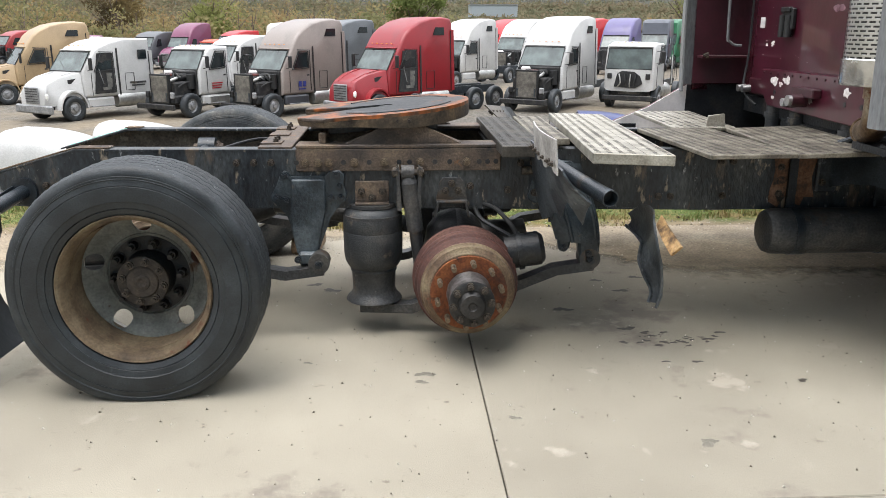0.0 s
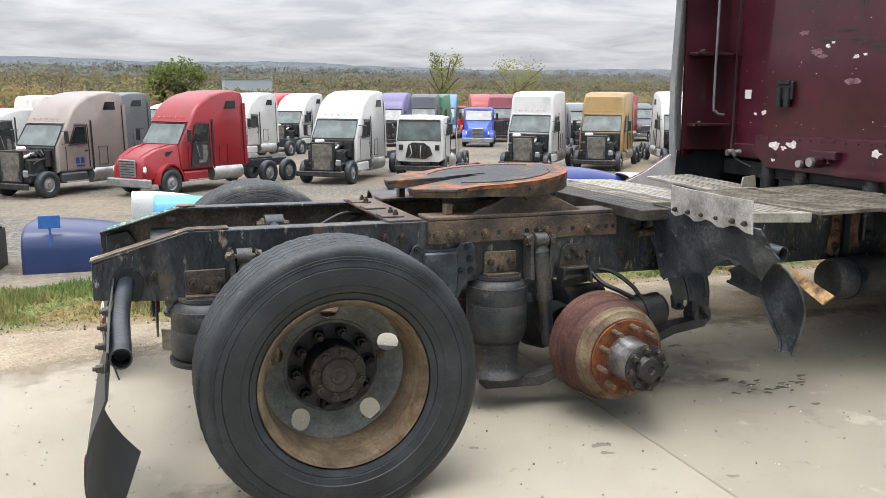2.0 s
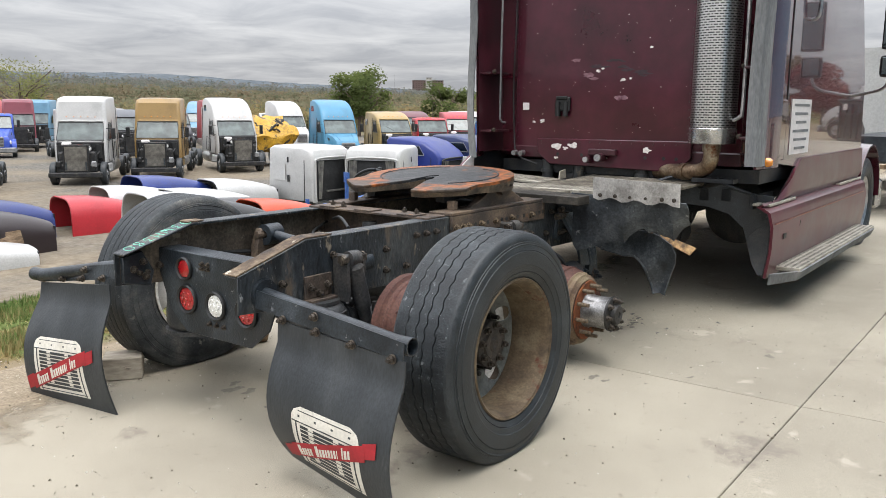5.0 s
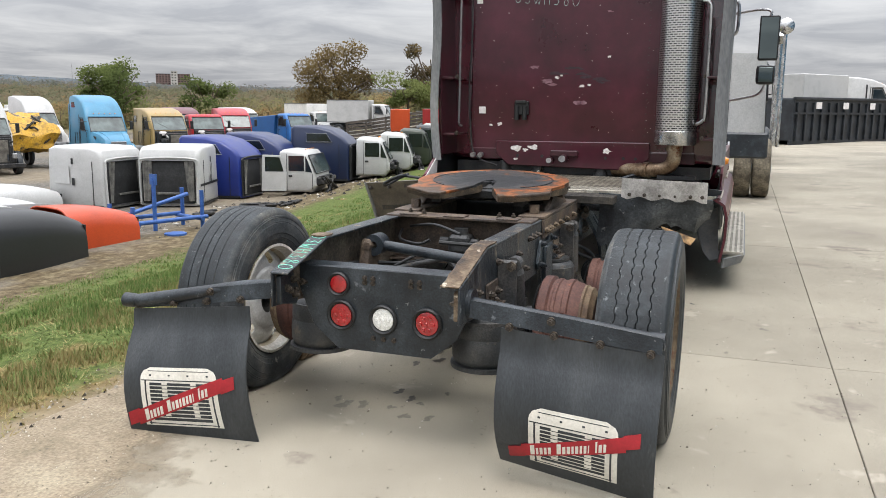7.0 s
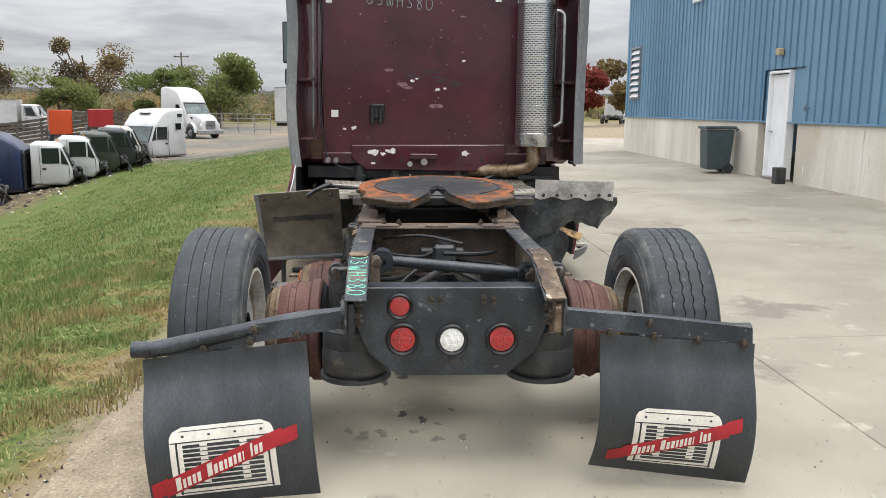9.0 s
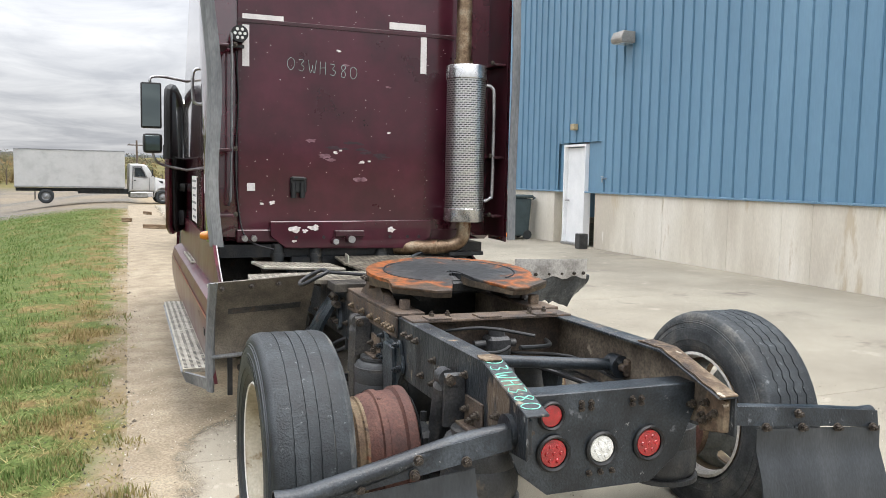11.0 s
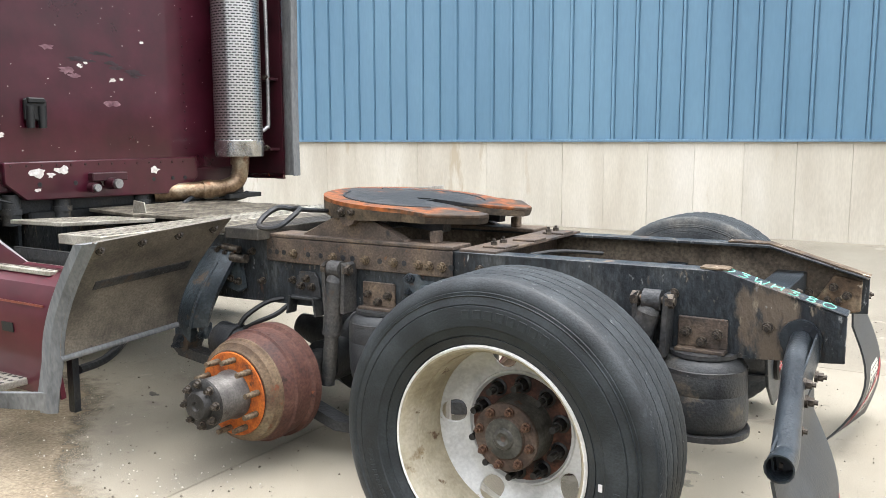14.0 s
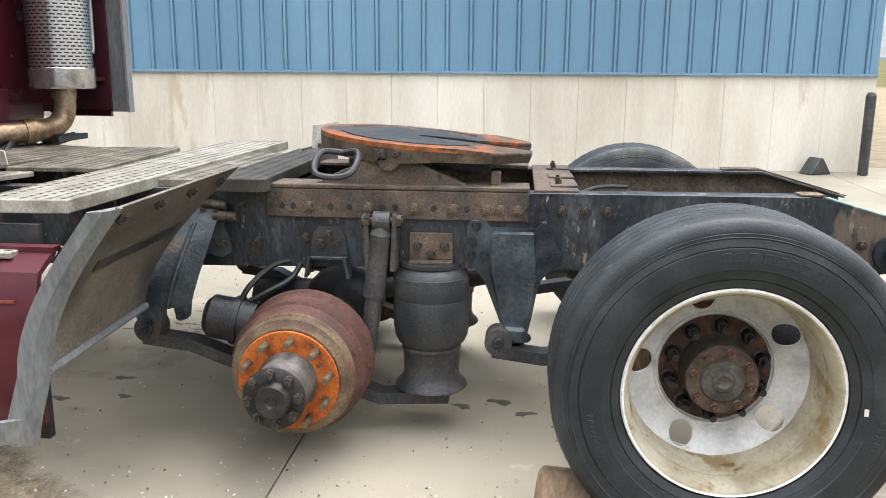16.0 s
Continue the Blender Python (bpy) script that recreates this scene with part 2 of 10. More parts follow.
M_RAILIN = mat("dusty_brown_inner_rail", (C("#40382f"), C("#5a5044"), C("#74695a")), 5, 0.8, 0.0, 0.3, 80, [(C("#2a2826"), 0.62, 4.0), (C("#8c8170"), 0.64, 12.0), (C("#6b4229"), 0.68, 14.0)], 0.35)
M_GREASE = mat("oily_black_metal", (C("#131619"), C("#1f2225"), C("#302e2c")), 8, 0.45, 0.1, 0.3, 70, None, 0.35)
M_RUST_F = mat("brown_rusted_slider_steel", (C("#3a332e"), C("#54483e"), C("#6f5f4e")), 6, 0.65, 0.1, 0.35, 110, [(C("#75502f"), 0.64, 9.0), (C("#968d80"), 0.68, 36.0), (C("#232323"), 0.64, 6.0)], 0.35)
M_DRUM = mat("rusty_brake_drum_iron", (C("#3f2823"), C("#50322a"), C("#62443a")), 6, 0.72, 0.1, 0.3, 90, [(C("#7a6048"), 0.66, 5.0), (C("#2e1d18"), 0.62, 10.0), (C("#8a4a2c"), 0.68, 16.0)], 0.32)
M_DRUMTAN = mat("tan_weathered_drum_shoulder", (C("#4f3d2e"), C("#6a5844"), C("#7d7058")), 7, 0.8, 0.1, 0.3, 100, [(C("#6b3c24"), 0.6, 8.0), (C("#3a2c22"), 0.64, 14.0)], 0.3)
M_FACE_R = mat("dull_brown_rust_face", (C("#4a2a1a"), C("#6b3a1e"), C("#86512a")), 12, 0.85, 0.0, 0.3, 120, [(C("#33241c"), 0.6, 12.0)], 0.3)
M_ORANGE = mat("bright_orange_rust", (C("#7a3c14"), C("#a9561b"), C("#bf6a22")), 14, 0.85, 0.0, 0.3, 120, [(C("#5a3420"), 0.62, 12.0)], 0.25)
M_STEEL = mat("bare_turned_steel", (C("#8a8a8c"), C("#a9a9aa"), C("#c2c2c2")), 9, 0.34, 0.9, 0.1, 120, [(C("#6d6258"), 0.70, 9.0)], 0.2)
M_HUBST = mat("dull_turned_hub_steel", (C("#5a5958"), C("#868584"), C("#adacaa")), 8, 0.36, 0.8, 0.15, 110, [(C("#3a332c"), 0.64, 10.0)], 0.25)
M_HUBDULL = mat("dull_grey_hub_steel", (C("#4a4846"), C("#625f5c"), C("#7d7a76")), 8, 0.5, 0.4, 0.15, 110, [(C("#3a332c"), 0.62, 10.0)], 0.25)
M_CAP = mat("dark_hub_cap_metal", (C("#242424"), C("#343332"), C("#444240")), 12, 0.5, 0.5, 0.2, 120, [(C("#5a4a3c"), 0.70, 20.0)], 0.25)
M_BOLT = mat("dull_bolt_steel", (C("#2f2b28"), C("#4a433c"), C("#6f6659")), 40, 0.55, 0.5, 0.2, 200, [(C("#6b4a34"), 0.6, 25.0)], 0.3)
M_BRASS = mat("dull_tan_stud_steel", (C("#463d34"), C("#695b49"), C("#847561")), 40, 0.55, 0.4, 0.1, 200, None, 0.3)
M_TYRE = mat("worn_black_tyre_rubber", (C("#191d20"), C("#23282b"), C("#313639")), 6, 0.5, 0, 0.2, 160, [(C("#34393b"), 0.66, 14.0), (C("#6a6b67"), 0.73, 44.0)], 0.3)
M_TREAD = mat("scuffed_grey_tyre_tread", (C("#171b1e"), C("#23282b"), C("#373c3f")), 8, 0.62, 0, 0.35, 120, [(C("#6a6f70"), 0.62, 30.0), (C("#181b1e"), 0.60, 9.0), (C("#9da09e"), 0.66, 70.0)], 0.35)
M_TYRE_IN = mat("dusty_inner_sidewall", (C("#2c3033"), C("#434647"), C("#605f5b")), 7, 0.85, 0, 0.2, 120, [(C("#7d7b74"), 0.62, 9.0)], 0.25)
M_RIM_R = mat("rust_tan_steel_rim", (C("#4a3d2f"), C("#645541"), C("#7a6c56")), 8, 0.75, 0.1, 0.2, 90, [(C("#5b3320"), 0.62, 7.0), (C("#a89e88"), 0.68, 11.0)], 0.2)
M_DISC_R = mat("grey_weathered_wheel_disc", (C("#5a5c58"), C("#70726d"), C("#83847e")), 7, 0.7, 0.2, 0.2, 90, [(C("#4a3424"), 0.63, 6.0), (C("#6d4a2e"), 0.72, 16.0)], 0.2)
M_RIM_L = mat("cream_wheel_barrel_dirty", (C("#8c826a"), C("#a99f88"), C("#bcb4a0")), 6, 0.5, 0.0, 0.12, 90, [(C("#85704e"), 0.57, 5.0), (C("#5f4529"), 0.62, 13.0), (C("#dcd8cb"), 0.66, 9.0)], 0.12)
M_DISC_L = mat("white_wheel_disc_paint", (C("#a9a8a4"), C("#c9c9c6"), C("#d9d9d6")), 5, 0.5, 0.0, 0.12, 90, [(C("#8a7a5c"), 0.68, 8.0), (C("#6b4a34"), 0.72, 22.0)], 0.1)
M_RIMEDGE = mat("bright_white_rim_edge", (C("#cfccc4"), C("#efeeea")), 14, 0.4, 0.0, 0.1, 90, [(C("#8d8878"), 0.70, 30.0)], 0.1)
M_RUBBER = mat("black_air_spring_rubber", (C("#25272a"), C("#333536"), C("#494743")), 6, 0.5, 0, 0.25, 120, [(C("#5a5348"), 0.62, 7.0)], 0.3)
M_HANGER = mat("cast_grey_suspension_hanger", (C("#232a2f"), C("#343c41"), C("#50585c")), 6, 0.38, 0.1, 0.35, 80, [(C("#574a3c"), 0.62, 9.0), (C("#8b8982"), 0.69, 36.0)], 0.3)
M_FLAP = mat("black_rubber_mud_flap", (C("#24282b"), C("#303437"), C("#404345")), 4, 0.5, 0, 0.15, 120, [(C("#4d4f4e"), 0.66, 10.0)], 0.2, stretch=(1, 1, 0.3))
M_ALU = mat("aluminium_tread_plate", (C("#8d887c"), C("#aaa598"), C("#c2beb2")), 8, 0.5, 0.55, 0.15, 120, [(C("#6b5e4c"), 0.67, 9.0)], 0.2)
M_ALU_D = mat("dirty_dark_tread_plate", (C("#2d2b28"), C("#413e39"), C("#5b564e")), 7, 0.6, 0.4, 0.2, 110, [(C("#817a6c"), 0.68, 24.0)], 0.25)
M_ALU_M = mat("worn_aluminium_tread_plate", (C("#565048"), C("#7b7568"), C("#999386")), 7, 0.6, 0.45, 0.2, 110, [(C("#413a31"), 0.64, 9.0)], 0.25)
M_CHROME = mat("stainless_exhaust_shield", (C("#a9a9a8"), C("#c5c5c4"), C("#d5d5d3")), 5, 0.25, 0.95, 0.05, 60, None, 0.1)
M_PIPE = mat("heat_stained_exhaust_pipe", (C("#5d4a3a"), C("#8a7660"), C("#a59a86")), 7, 0.42, 0.8, 0.15, 80, [(C("#6b3a20"), 0.60, 5.0)], 0.25)
M_LINER = mat("dark_grey_trim_plastic", (C("#1c1d1f"), C("#28292b")), 6, 0.6, 0, 0.1)
M_MAROON = mat("maroon_cab_paint", (C("#360f1b"), C("#411321"), C("#4b1929")), 2.2, 0.32, 0.0, 0.14, 9, [(C("#5f3a44"), 0.69, 3.2), (C("#2a0f15"), 0.68, 5.0), (C("#d8d2ce"), 0.722, 60.0), (C("#6b4d54"), 0.7, 14.0)], 0.08, coat=0.55, spec=0.35)
M_MAROON_S = mat("glossy_maroon_side_paint", (C("#3a111b"), C("#441520"), C("#4e1c29")), 1.5, 0.22, 0.0, 0.02, 5, [(C("#6b4a4c"), 0.72, 6.0)], 0.05, coat=1.0, spec=0.5)
for m_, q_ in ((M_MAROON, 0.05), (M_MAROON_S, 0.02)):
    m_.node_tree.nodes["Principled BSDF"].inputs["Coat Roughness"].default_value = q_
M_MAROON_K = mat("dull_maroon_skirt_paint", (C("#401520"), C("#4c1b26"), C("#59262f")), 2.0, 0.36, 0.0, 0.04, 9, [(C("#6b4644"), 0.68, 5.0), (C("#8a7468"), 0.72, 22.0)], 0.1, coat=0.25, spec=0.35)
# darker copy of the maroon paint: shade of inner panels put into the colour
M_MAROON_D = mat("shaded_maroon_paint", (C("#2a0d14"), C("#38111b"), C("#431622")), 3, 0.45, 0.05, 0.05, 70, [(C("#cfc8c4"), 0.785, 26.0)], 0.12, coat=0.3)
M_GREYRUB = mat("weathered_grey_rubber_trim", (C("#5b5d5f"), C("#6f7172"), C("#848584")), 5, 0.75, 0, 0.12, 90, [(C("#9a9b99"), 0.66, 12.0)], 0.2, stretch=(1, 1, 0.25))
M_WHITE = mat("white_marker_tape", (C("#cfcac8"), C("#dedad8")), 9, 0.6, 0, 0.05, 60, None, 0.06)
M_CHIP = mat("bare_white_primer_chip", (C("#c9c2bd"), C("#e2dedb")), 30, 0.7, 0, 0.1, 60, None, 0.1)
M_GUARD = mat("grey_plastic_quarter_fender", (C("#4a4640"), C("#625c53"), C("#777065")), 5, 0.5, 0, 0.15, 110, [(C("#8a8274"), 0.66, 7.0), (C("#35312d"), 0.66, 11.0), (C("#a09a90"), 0.70, 30.0)], 0.28)
M_GUARDE = mat("scuffed_alu_fender_edge", (C("#8f8c87"), C("#b3b0ab"), C("#c9c6c1")), 7, 0.55, 0.4, 0.15, 90, [(C("#3b3833"), 0.66, 10.0)], 0.2)
M_REDLENS = mat("red_tail_lamp_lens", (C("#8a0a12"), C("#b0141c")), 30, 0.18, 0, 0.3, 240, None, 0.2, coat=1.0)
M_WHLENS = mat("clear_reverse_lamp_lens", (C("#cfcfc8"), C("#eeeeea")), 60, 0.15, 0, 0.4, 200, None, 0.15, coat=1.0)
M_AMBER = mat("amber_marker_lens", (C("#d07a10"), C("#f09a20")), 30, 0.2, 0, 0.2, 150, None, 0.1, coat=1.0)
M_RED = mat("red_flap_ribbon_print", (C("#8f1a22"), C("#a8232c")), 10, 0.6, 0, 0.05, 90, None, 0.1)
M_PRINT = mat("white_flap_print", (C("#cac6ba"), C("#dcd8cd")), 10, 0.65, 0, 0.05, 90, [(C("#4a4a48"), 0.72, 30.0)], 0.1)
M_CHALK = mat("pale_paint_marker", (C("#7f9a96"), C("#a5b8b2")), 60, 0.8, 0, 0.0, 60, None, 0.2)
M_CHALKG = mat("green_paint_marker", (C("#5fae98"), C("#8fd2bd")), 60, 0.8, 0, 0.0, 60, None, 0.2)
M_GLASS = mat("dark_tinted_glass", (C("#12181a"), C("#1f2729")), 1.2, 0.08, 0, 0.0, 20, None, 0.05, coat=0.2)
M_WGLASS = mat("windshield_glass", (C("#1c2423"), C("#3a4644"), C("#566461")), 0.9, 0.1, 0, 0.0, 20, None, 0.05, spec=0.6, coat=0.3)
M_BLACKP = mat("black_plastic", (C("#131414"), C("#202122")), 6, 0.5, 0, 0.1, 90, None, 0.2)
M_WOOD = mat("split_wood_chock", (C("#5b4a38"), C("#7a6650"), C("#8f7c66")), 12, 0.85, 0, 0.5, 60, [(C("#3b2f24"), 0.62, 10.0)], 0.3, stretch=(0.3, 1, 1))
M_BLUE = mat("blue_ribbed_wall_paint", (C("#5d8199"), C("#6589a1"), C("#6d91a8")), 0.5, 0.42, 0.0, 0.03, 30, None, 0.04, stretch=(1, 1, 0.2))
M_WALLC = mat("cast_concrete_wall", (C("#bbb3a4"), C("#cec8ba"), C("#dcd7cc")), 0.9, 0.9, 0, 0.12, 60, [(C("#bcb09a"), 0.62, 1.9), (C("#e2e0da"), 0.66, 4.0), (C("#8f8879"), 0.71, 9.0)], 0.06, stretch=(1, 1, 0.22), vary=0.04)
M_DOOR = mat("white_steel_door", (C("#dcdedf"), C("#e9eaea")), 2, 0.45, 0, 0.02, 40, None, 0.03)

# ---- the ground and what stands round the yard ----
def sstep(a, b, v):
    t = min(1, max(0, (v - a) / (b - a)))
    return t * t * (3 - 2 * t)


def ground_z(x, y):
    drop = 2.2 - 0.011 * max(-20.0, min(15.0, x)) - min(1.15, 1.65 * sstep(14, 48, x - 2.2 * max(0.0, y - 12)))
    z = -0.06 + 0.055 * sstep(1.35, 1.6, y) - drop * sstep(2.2, 11.0, y)
    if y > 1.5:
        z += 0.05 * noise.noise((x * 0.35, y * 0.35, 0)) * sstep(1.6, 3.0, y)
    z += 12 * sstep(160, 700, math.hypot(x, y))
    return z


def spaced(a, b, near, far, mid=0.0):
    """Coordinates from a to b, close together round mid and wide far off."""
    out, v, = [mid], mid
    while v < b:
        v += near + far * abs(v - mid) / 400
        out.append(min(v, b))
    v = mid
    while v > a:
        v -= near + far * abs(v - mid) / 400
        out.insert(0, max(v, a))
    return out


def ground_mat():
    m = bpy.data.materials.new("grass_gravel_and_dirt")
    m.use_nodes = True
    n, l = m.node_tree.nodes, m.node_tree.links
    b = n["Principled BSDF"]
    b.inputs["Roughness"].default_value = 0.95
    b.inputs["Specular IOR Level"].default_value = 0.1
    ge = n.new("ShaderNodeNewGeometry")
    sp = n.new("ShaderNodeSeparateXYZ")
    l.new(ge.outputs["Position"], sp.inputs[0])

    def nz(scale, detail=6.0, off=0.0):
        k = n.new("ShaderNodeTexNoise")
        k.inputs["Scale"].default_value, k.inputs["Detail"].default_value, k.inputs["Roughness"].default_value = scale, detail, 0.65
        v = n.new("ShaderNodeVectorMath"); v.operation = 'ADD'; v.inputs[1].default_value = (off, off, 0)
        l.new(ge.outputs["Position"], v.inputs[0]); l.new(v.outputs[0], k.inputs["Vector"])
        return k.outputs["Fac"]

    def ramp(src, *stops):
        r = n.new("ShaderNodeValToRGB")
        e = r.color_ramp.elements
        e[0].position, e[0].color = stops[0]
        e[1].position, e[1].color = stops[-1]
        for p, c in stops[1:-1]:
            x = e.new(p); x.color = c
        l.new(src, r.inputs["Fac"])
        return r.outputs[0]

    def mth(op, a, bb):
        k = n.new("ShaderNodeMath"); k.operation = op
        for i, q in enumerate((a, bb)):
            if isinstance(q, (int, float)):
                k.inputs[i].default_value = q
            else:
                l.new(q, k.inputs[i])
        return k.outputs[0]

    def edge(src, lo, hi):
        k = n.new("ShaderNodeMapRange")
        k.inputs["From Min"].default_value, k.inputs["From Max"].default_value = lo, hi
        l.new(src, k.inputs["Value"])
        return k.outputs[0]

    def mix(f, a, bb):
        k = n.new("ShaderNodeMix"); k.data_type = 'RGBA'
        l.new(f, k.inputs[0]); l.new(a, k.inputs[6]); l.new(bb, k.inputs[7])
        return k.outputs[2]

    trod = mth('MAXIMUM', mth('MULTIPLY', mth('SUBTRACT', 3.6, sp.outputs["Y"]), 0.075), 0.0)
    grass = mix(edge(mth('ADD', nz(1.6, 6, 0), trod), 0.58, 0.68), ramp(nz(14, 8), (0.3, C("#3a4624")), (0.5, C("#505c31")), (0.72, C("#707647"))), ramp(nz(16, 8), (0.3, C("#54472f")), (0.7, C("#87764f"))))
    dirt = mix(edge(nz(60, 8, 2), 0.62, 0.7), ramp(nz(3.0, 8), (0.36, C("#786c58")), (0.5, C("#877a66")), (0.66, C("#958a75"))), ramp(nz(20, 4), (0.3, C("#5a4f3c")), (0.7, C("#b0a692"))))
    gravel = mix(edge(nz(0.12, 4, 3), 0.42, 0.62), ramp(nz(7, 9), (0.32, C("#47443f")), (0.5, C("#63605a")), (0.7, C("#86827b"))), ramp(nz(4, 9), (0.3, C("#6b6153")), (0.7, C("#8a806f"))))
    wild = ramp(nz(0.05, 8), (0.3, C("#4a4a2c")), (0.5, C("#5f5a38")), (0.7, C("#6e6440")))
    wob = mth('MULTIPLY', mth('SUBTRACT', nz(0.8, 5), 0.5), 2.2)
    yy = mth('ADD', sp.outputs["Y"], wob)
    rim = mth('ADD', sp.outputs["Y"], mth('MULTIPLY', mth('SUBTRACT', nz(1.5, 7, 4), 0.5), 1.5))
    col = mix(edge(rim, 1.62, 1.95), dirt, grass)
    west = mth('MULTIPLY', mth('SUBTRACT', sp.outputs["X"], 2.0), 0.12)
    y2 = mth('SUBTRACT', mth('ADD', yy, mth('MULTIPLY', wob, 0.6)), mth('MINIMUM', mth('MAXIMUM', west, 0.0), 2.5))
    col = mix(edge(y2, 9.6, 10.6), col, ramp(nz(5, 9), (0.3, C("#40372a")), (0.5, C("#5f5441")), (0.7, C("#82775f"))))
    col = mix(edge(y2, 11.2, 12.6), col, gravel)
    xx = mth('ADD', sp.outputs["X"], wob)
    col = mix(edge(xx, 33.0, 34.5), col, gravel)
    col = mix(edge(mth('SUBTRACT', 1.3, yy), -0.2, 0.5), col, dirt)
    rr = n.new("ShaderNodeVectorMath"); rr.operation = 'LENGTH'
    l.new(ge.outputs["Position"], rr.inputs[0])
    col = mix(edge(rr.outputs["Value"], 95.0, 125.0), col, wild)
    l.new(col, b.inputs["Base Color"])
    bp = n.new("ShaderNodeBump")
    bp.inputs["Strength"].default_value, bp.inputs["Distance"].default_value = 0.5, 0.03
    l.new(nz(26, 8), bp.inputs["Height"])
    l.new(bp.outputs[0], b.inputs["Normal"])
    return m


def ground():
    xs, ys = spaced(-1400, 1600, 0.6, 14, 6), spaced(-900, 1600, 0.35, 14, 4)
    vs = [(x, y, ground_z(x, y)) for y in ys for x in xs]
    w = len(xs)
    fs = [(j * w + i, j * w + i + 1, (j + 1) * w + i + 1, (j + 1) * w + i) for j in range(len(ys) - 1) for i in range(w - 1)]
    me = bpy.data.meshes.new("ground")
    me.from_pydata(vs, [], fs)
    me.materials.append(ground_mat())
    me.polygons.foreach_set("use_smooth", [True] * len(me.polygons))
    tagged(new("ground", me), "grassy bank, dirt strip and pale gravel yard reaching the horizon", "ground", kind="structure")


ground()


def grass_blades():
    rnd = np.random.RandomState(4)
    N, K = 130000, 230000
    x = np.concatenate([-7 + 42 * rnd.rand(N) ** 1.2, -7.5 + 15 * rnd.rand(K)])
    y = np.concatenate([1.45 + 9.9 * rnd.rand(N) ** 1.15, 1.45 + 6.0 * rnd.rand(K) ** 1.9])
    vs, fs = [], []
    for i in range(N + K):
        d = noise.noise((x[i] * 0.9, y[i] * 0.9, 3))
        # the thick set thins out towards its ends
        if i >= N and rnd.rand() > sstep(-7.5, -4.5, x[i]) * sstep(7.5, 2.0, x[i] + 1.5 * d) * sstep(7.4, 3.5, y[i]):
            continue
        tuft = noise.noise((x[i] * 2.1, y[i] * 2.1, 8)) + 0.35 * noise.noise((x[i] * 6.0, y[i] * 6.0, 2))
        worn = 0.45 * max(0.0, 3.4 - y[i]) / 1.9
        bare = tuft < worn - 0.28
        if bare and rnd.rand() < 0.6:
            continue
        if y[i] < 1.66 + 0.4 * noise.noise((x[i] * 0.7, 0, 7)) + 0.16 * noise.noise((x[i] * 3.1, 0, 5)) + 0.4 * rnd.rand() ** 2:
            continue
        z = ground_z(x[i], y[i])
        h = (0.02 + 0.035 * rnd.rand() ** 2) * (1.0 + 1.9 * max(0.0, tuft - worn * 0.5))
        lean = 0.05
        if bare:
            h, lean = 0.012 + 0.012 * rnd.rand(), 0.13
        a = rnd.rand() * 6.28
        q = 0.004 + 0.0011 * y[i]
        dx, dy = q * math.cos(a), q * math.sin(a)
        lx, ly = lean * (rnd.rand() - 0.5), lean * (rnd.rand() - 0.5)
        k = len(vs)
        vs += [(x[i] - dx, y[i] - dy, z - 0.01), (x[i] + dx, y[i] + dy, z - 0.01), (x[i] + lx, y[i] + ly, z + h)]
        fs.append((k, k + 1, k + 2))
    me = bpy.data.meshes.new("grass")
    me.from_pydata(vs, [], fs)
    m = bpy.data.materials.new("grass_blades_green_and_straw")
    m.use_nodes = True
    n, l = m.node_tree.nodes, m.node_tree.links
    ge = n.new("ShaderNodeNewGeometry")
    nn = n.new("ShaderNodeTexNoise"); nn.inputs["Scale"].default_value, nn.inputs["Detail"].default_value, nn.inputs["Roughness"].default_value = 1.6, 5.0, 0.65
    l.new(ge.outputs["Position"], nn.inputs["Vector"])
    ad = n.new("ShaderNodeMath"); ad.operation = 'MULTIPLY_ADD'; ad.inputs[1].default_value = 0.3
    l.new(ge.outputs["Random Per Island"], ad.inputs[0]); l.new(nn.outputs["Fac"], ad.inputs[2])
    r = n.new("ShaderNodeValToRGB")
    e = r.color_ramp.elements
    e[0].position, e[0].color = 0.42, C("#48632c")
    e[1].position, e[1].color = 1.0, C("#8a7a52")
    x_ = e.new(0.68); x_.color = C("#697a45")
    x_ = e.new(0.85); x_.color = C("#8c8559")
    # dead straw towards the trodden edge
    sy = n.new("ShaderNodeSeparateXYZ")
    l.new(ge.outputs["Position"], sy.inputs[0])
    ed = n.new("ShaderNodeMapRange")
    ed.inputs["From Min"].default_value, ed.inputs["From Max"].default_value, ed.inputs["To Min"].default_value, ed.inputs["To Max"].default_value = 1.6, 3.4, 0.26, 0.0
    l.new(sy.outputs["Y"], ed.inputs["Value"])
    a2 = n.new("ShaderNodeMath"); a2.operation = 'ADD'
    l.new(ad.outputs[0], a2.inputs[0]); l.new(ed.outputs[0], a2.inputs[1])
    l.new(a2.outputs[0], r.inputs["Fac"])
    l.new(r.outputs[0], n["Principled BSDF"].inputs["Base Color"])
    n["Principled BSDF"].inputs["Specular IOR Level"].default_value = 0.2
    n["Principled BSDF"].inputs["Roughness"].default_value = 0.8
    me.materials.append(m)
    tagged(new("grass", me), "short green grass with straw-coloured patches on the bank", "grass", kind="stuff")


grass_blades()

# concrete apron: slabs with open joints
pavement = thing("pavement", "pale concrete apron of large slabs with cracked joints", "pavement", kind="structure")


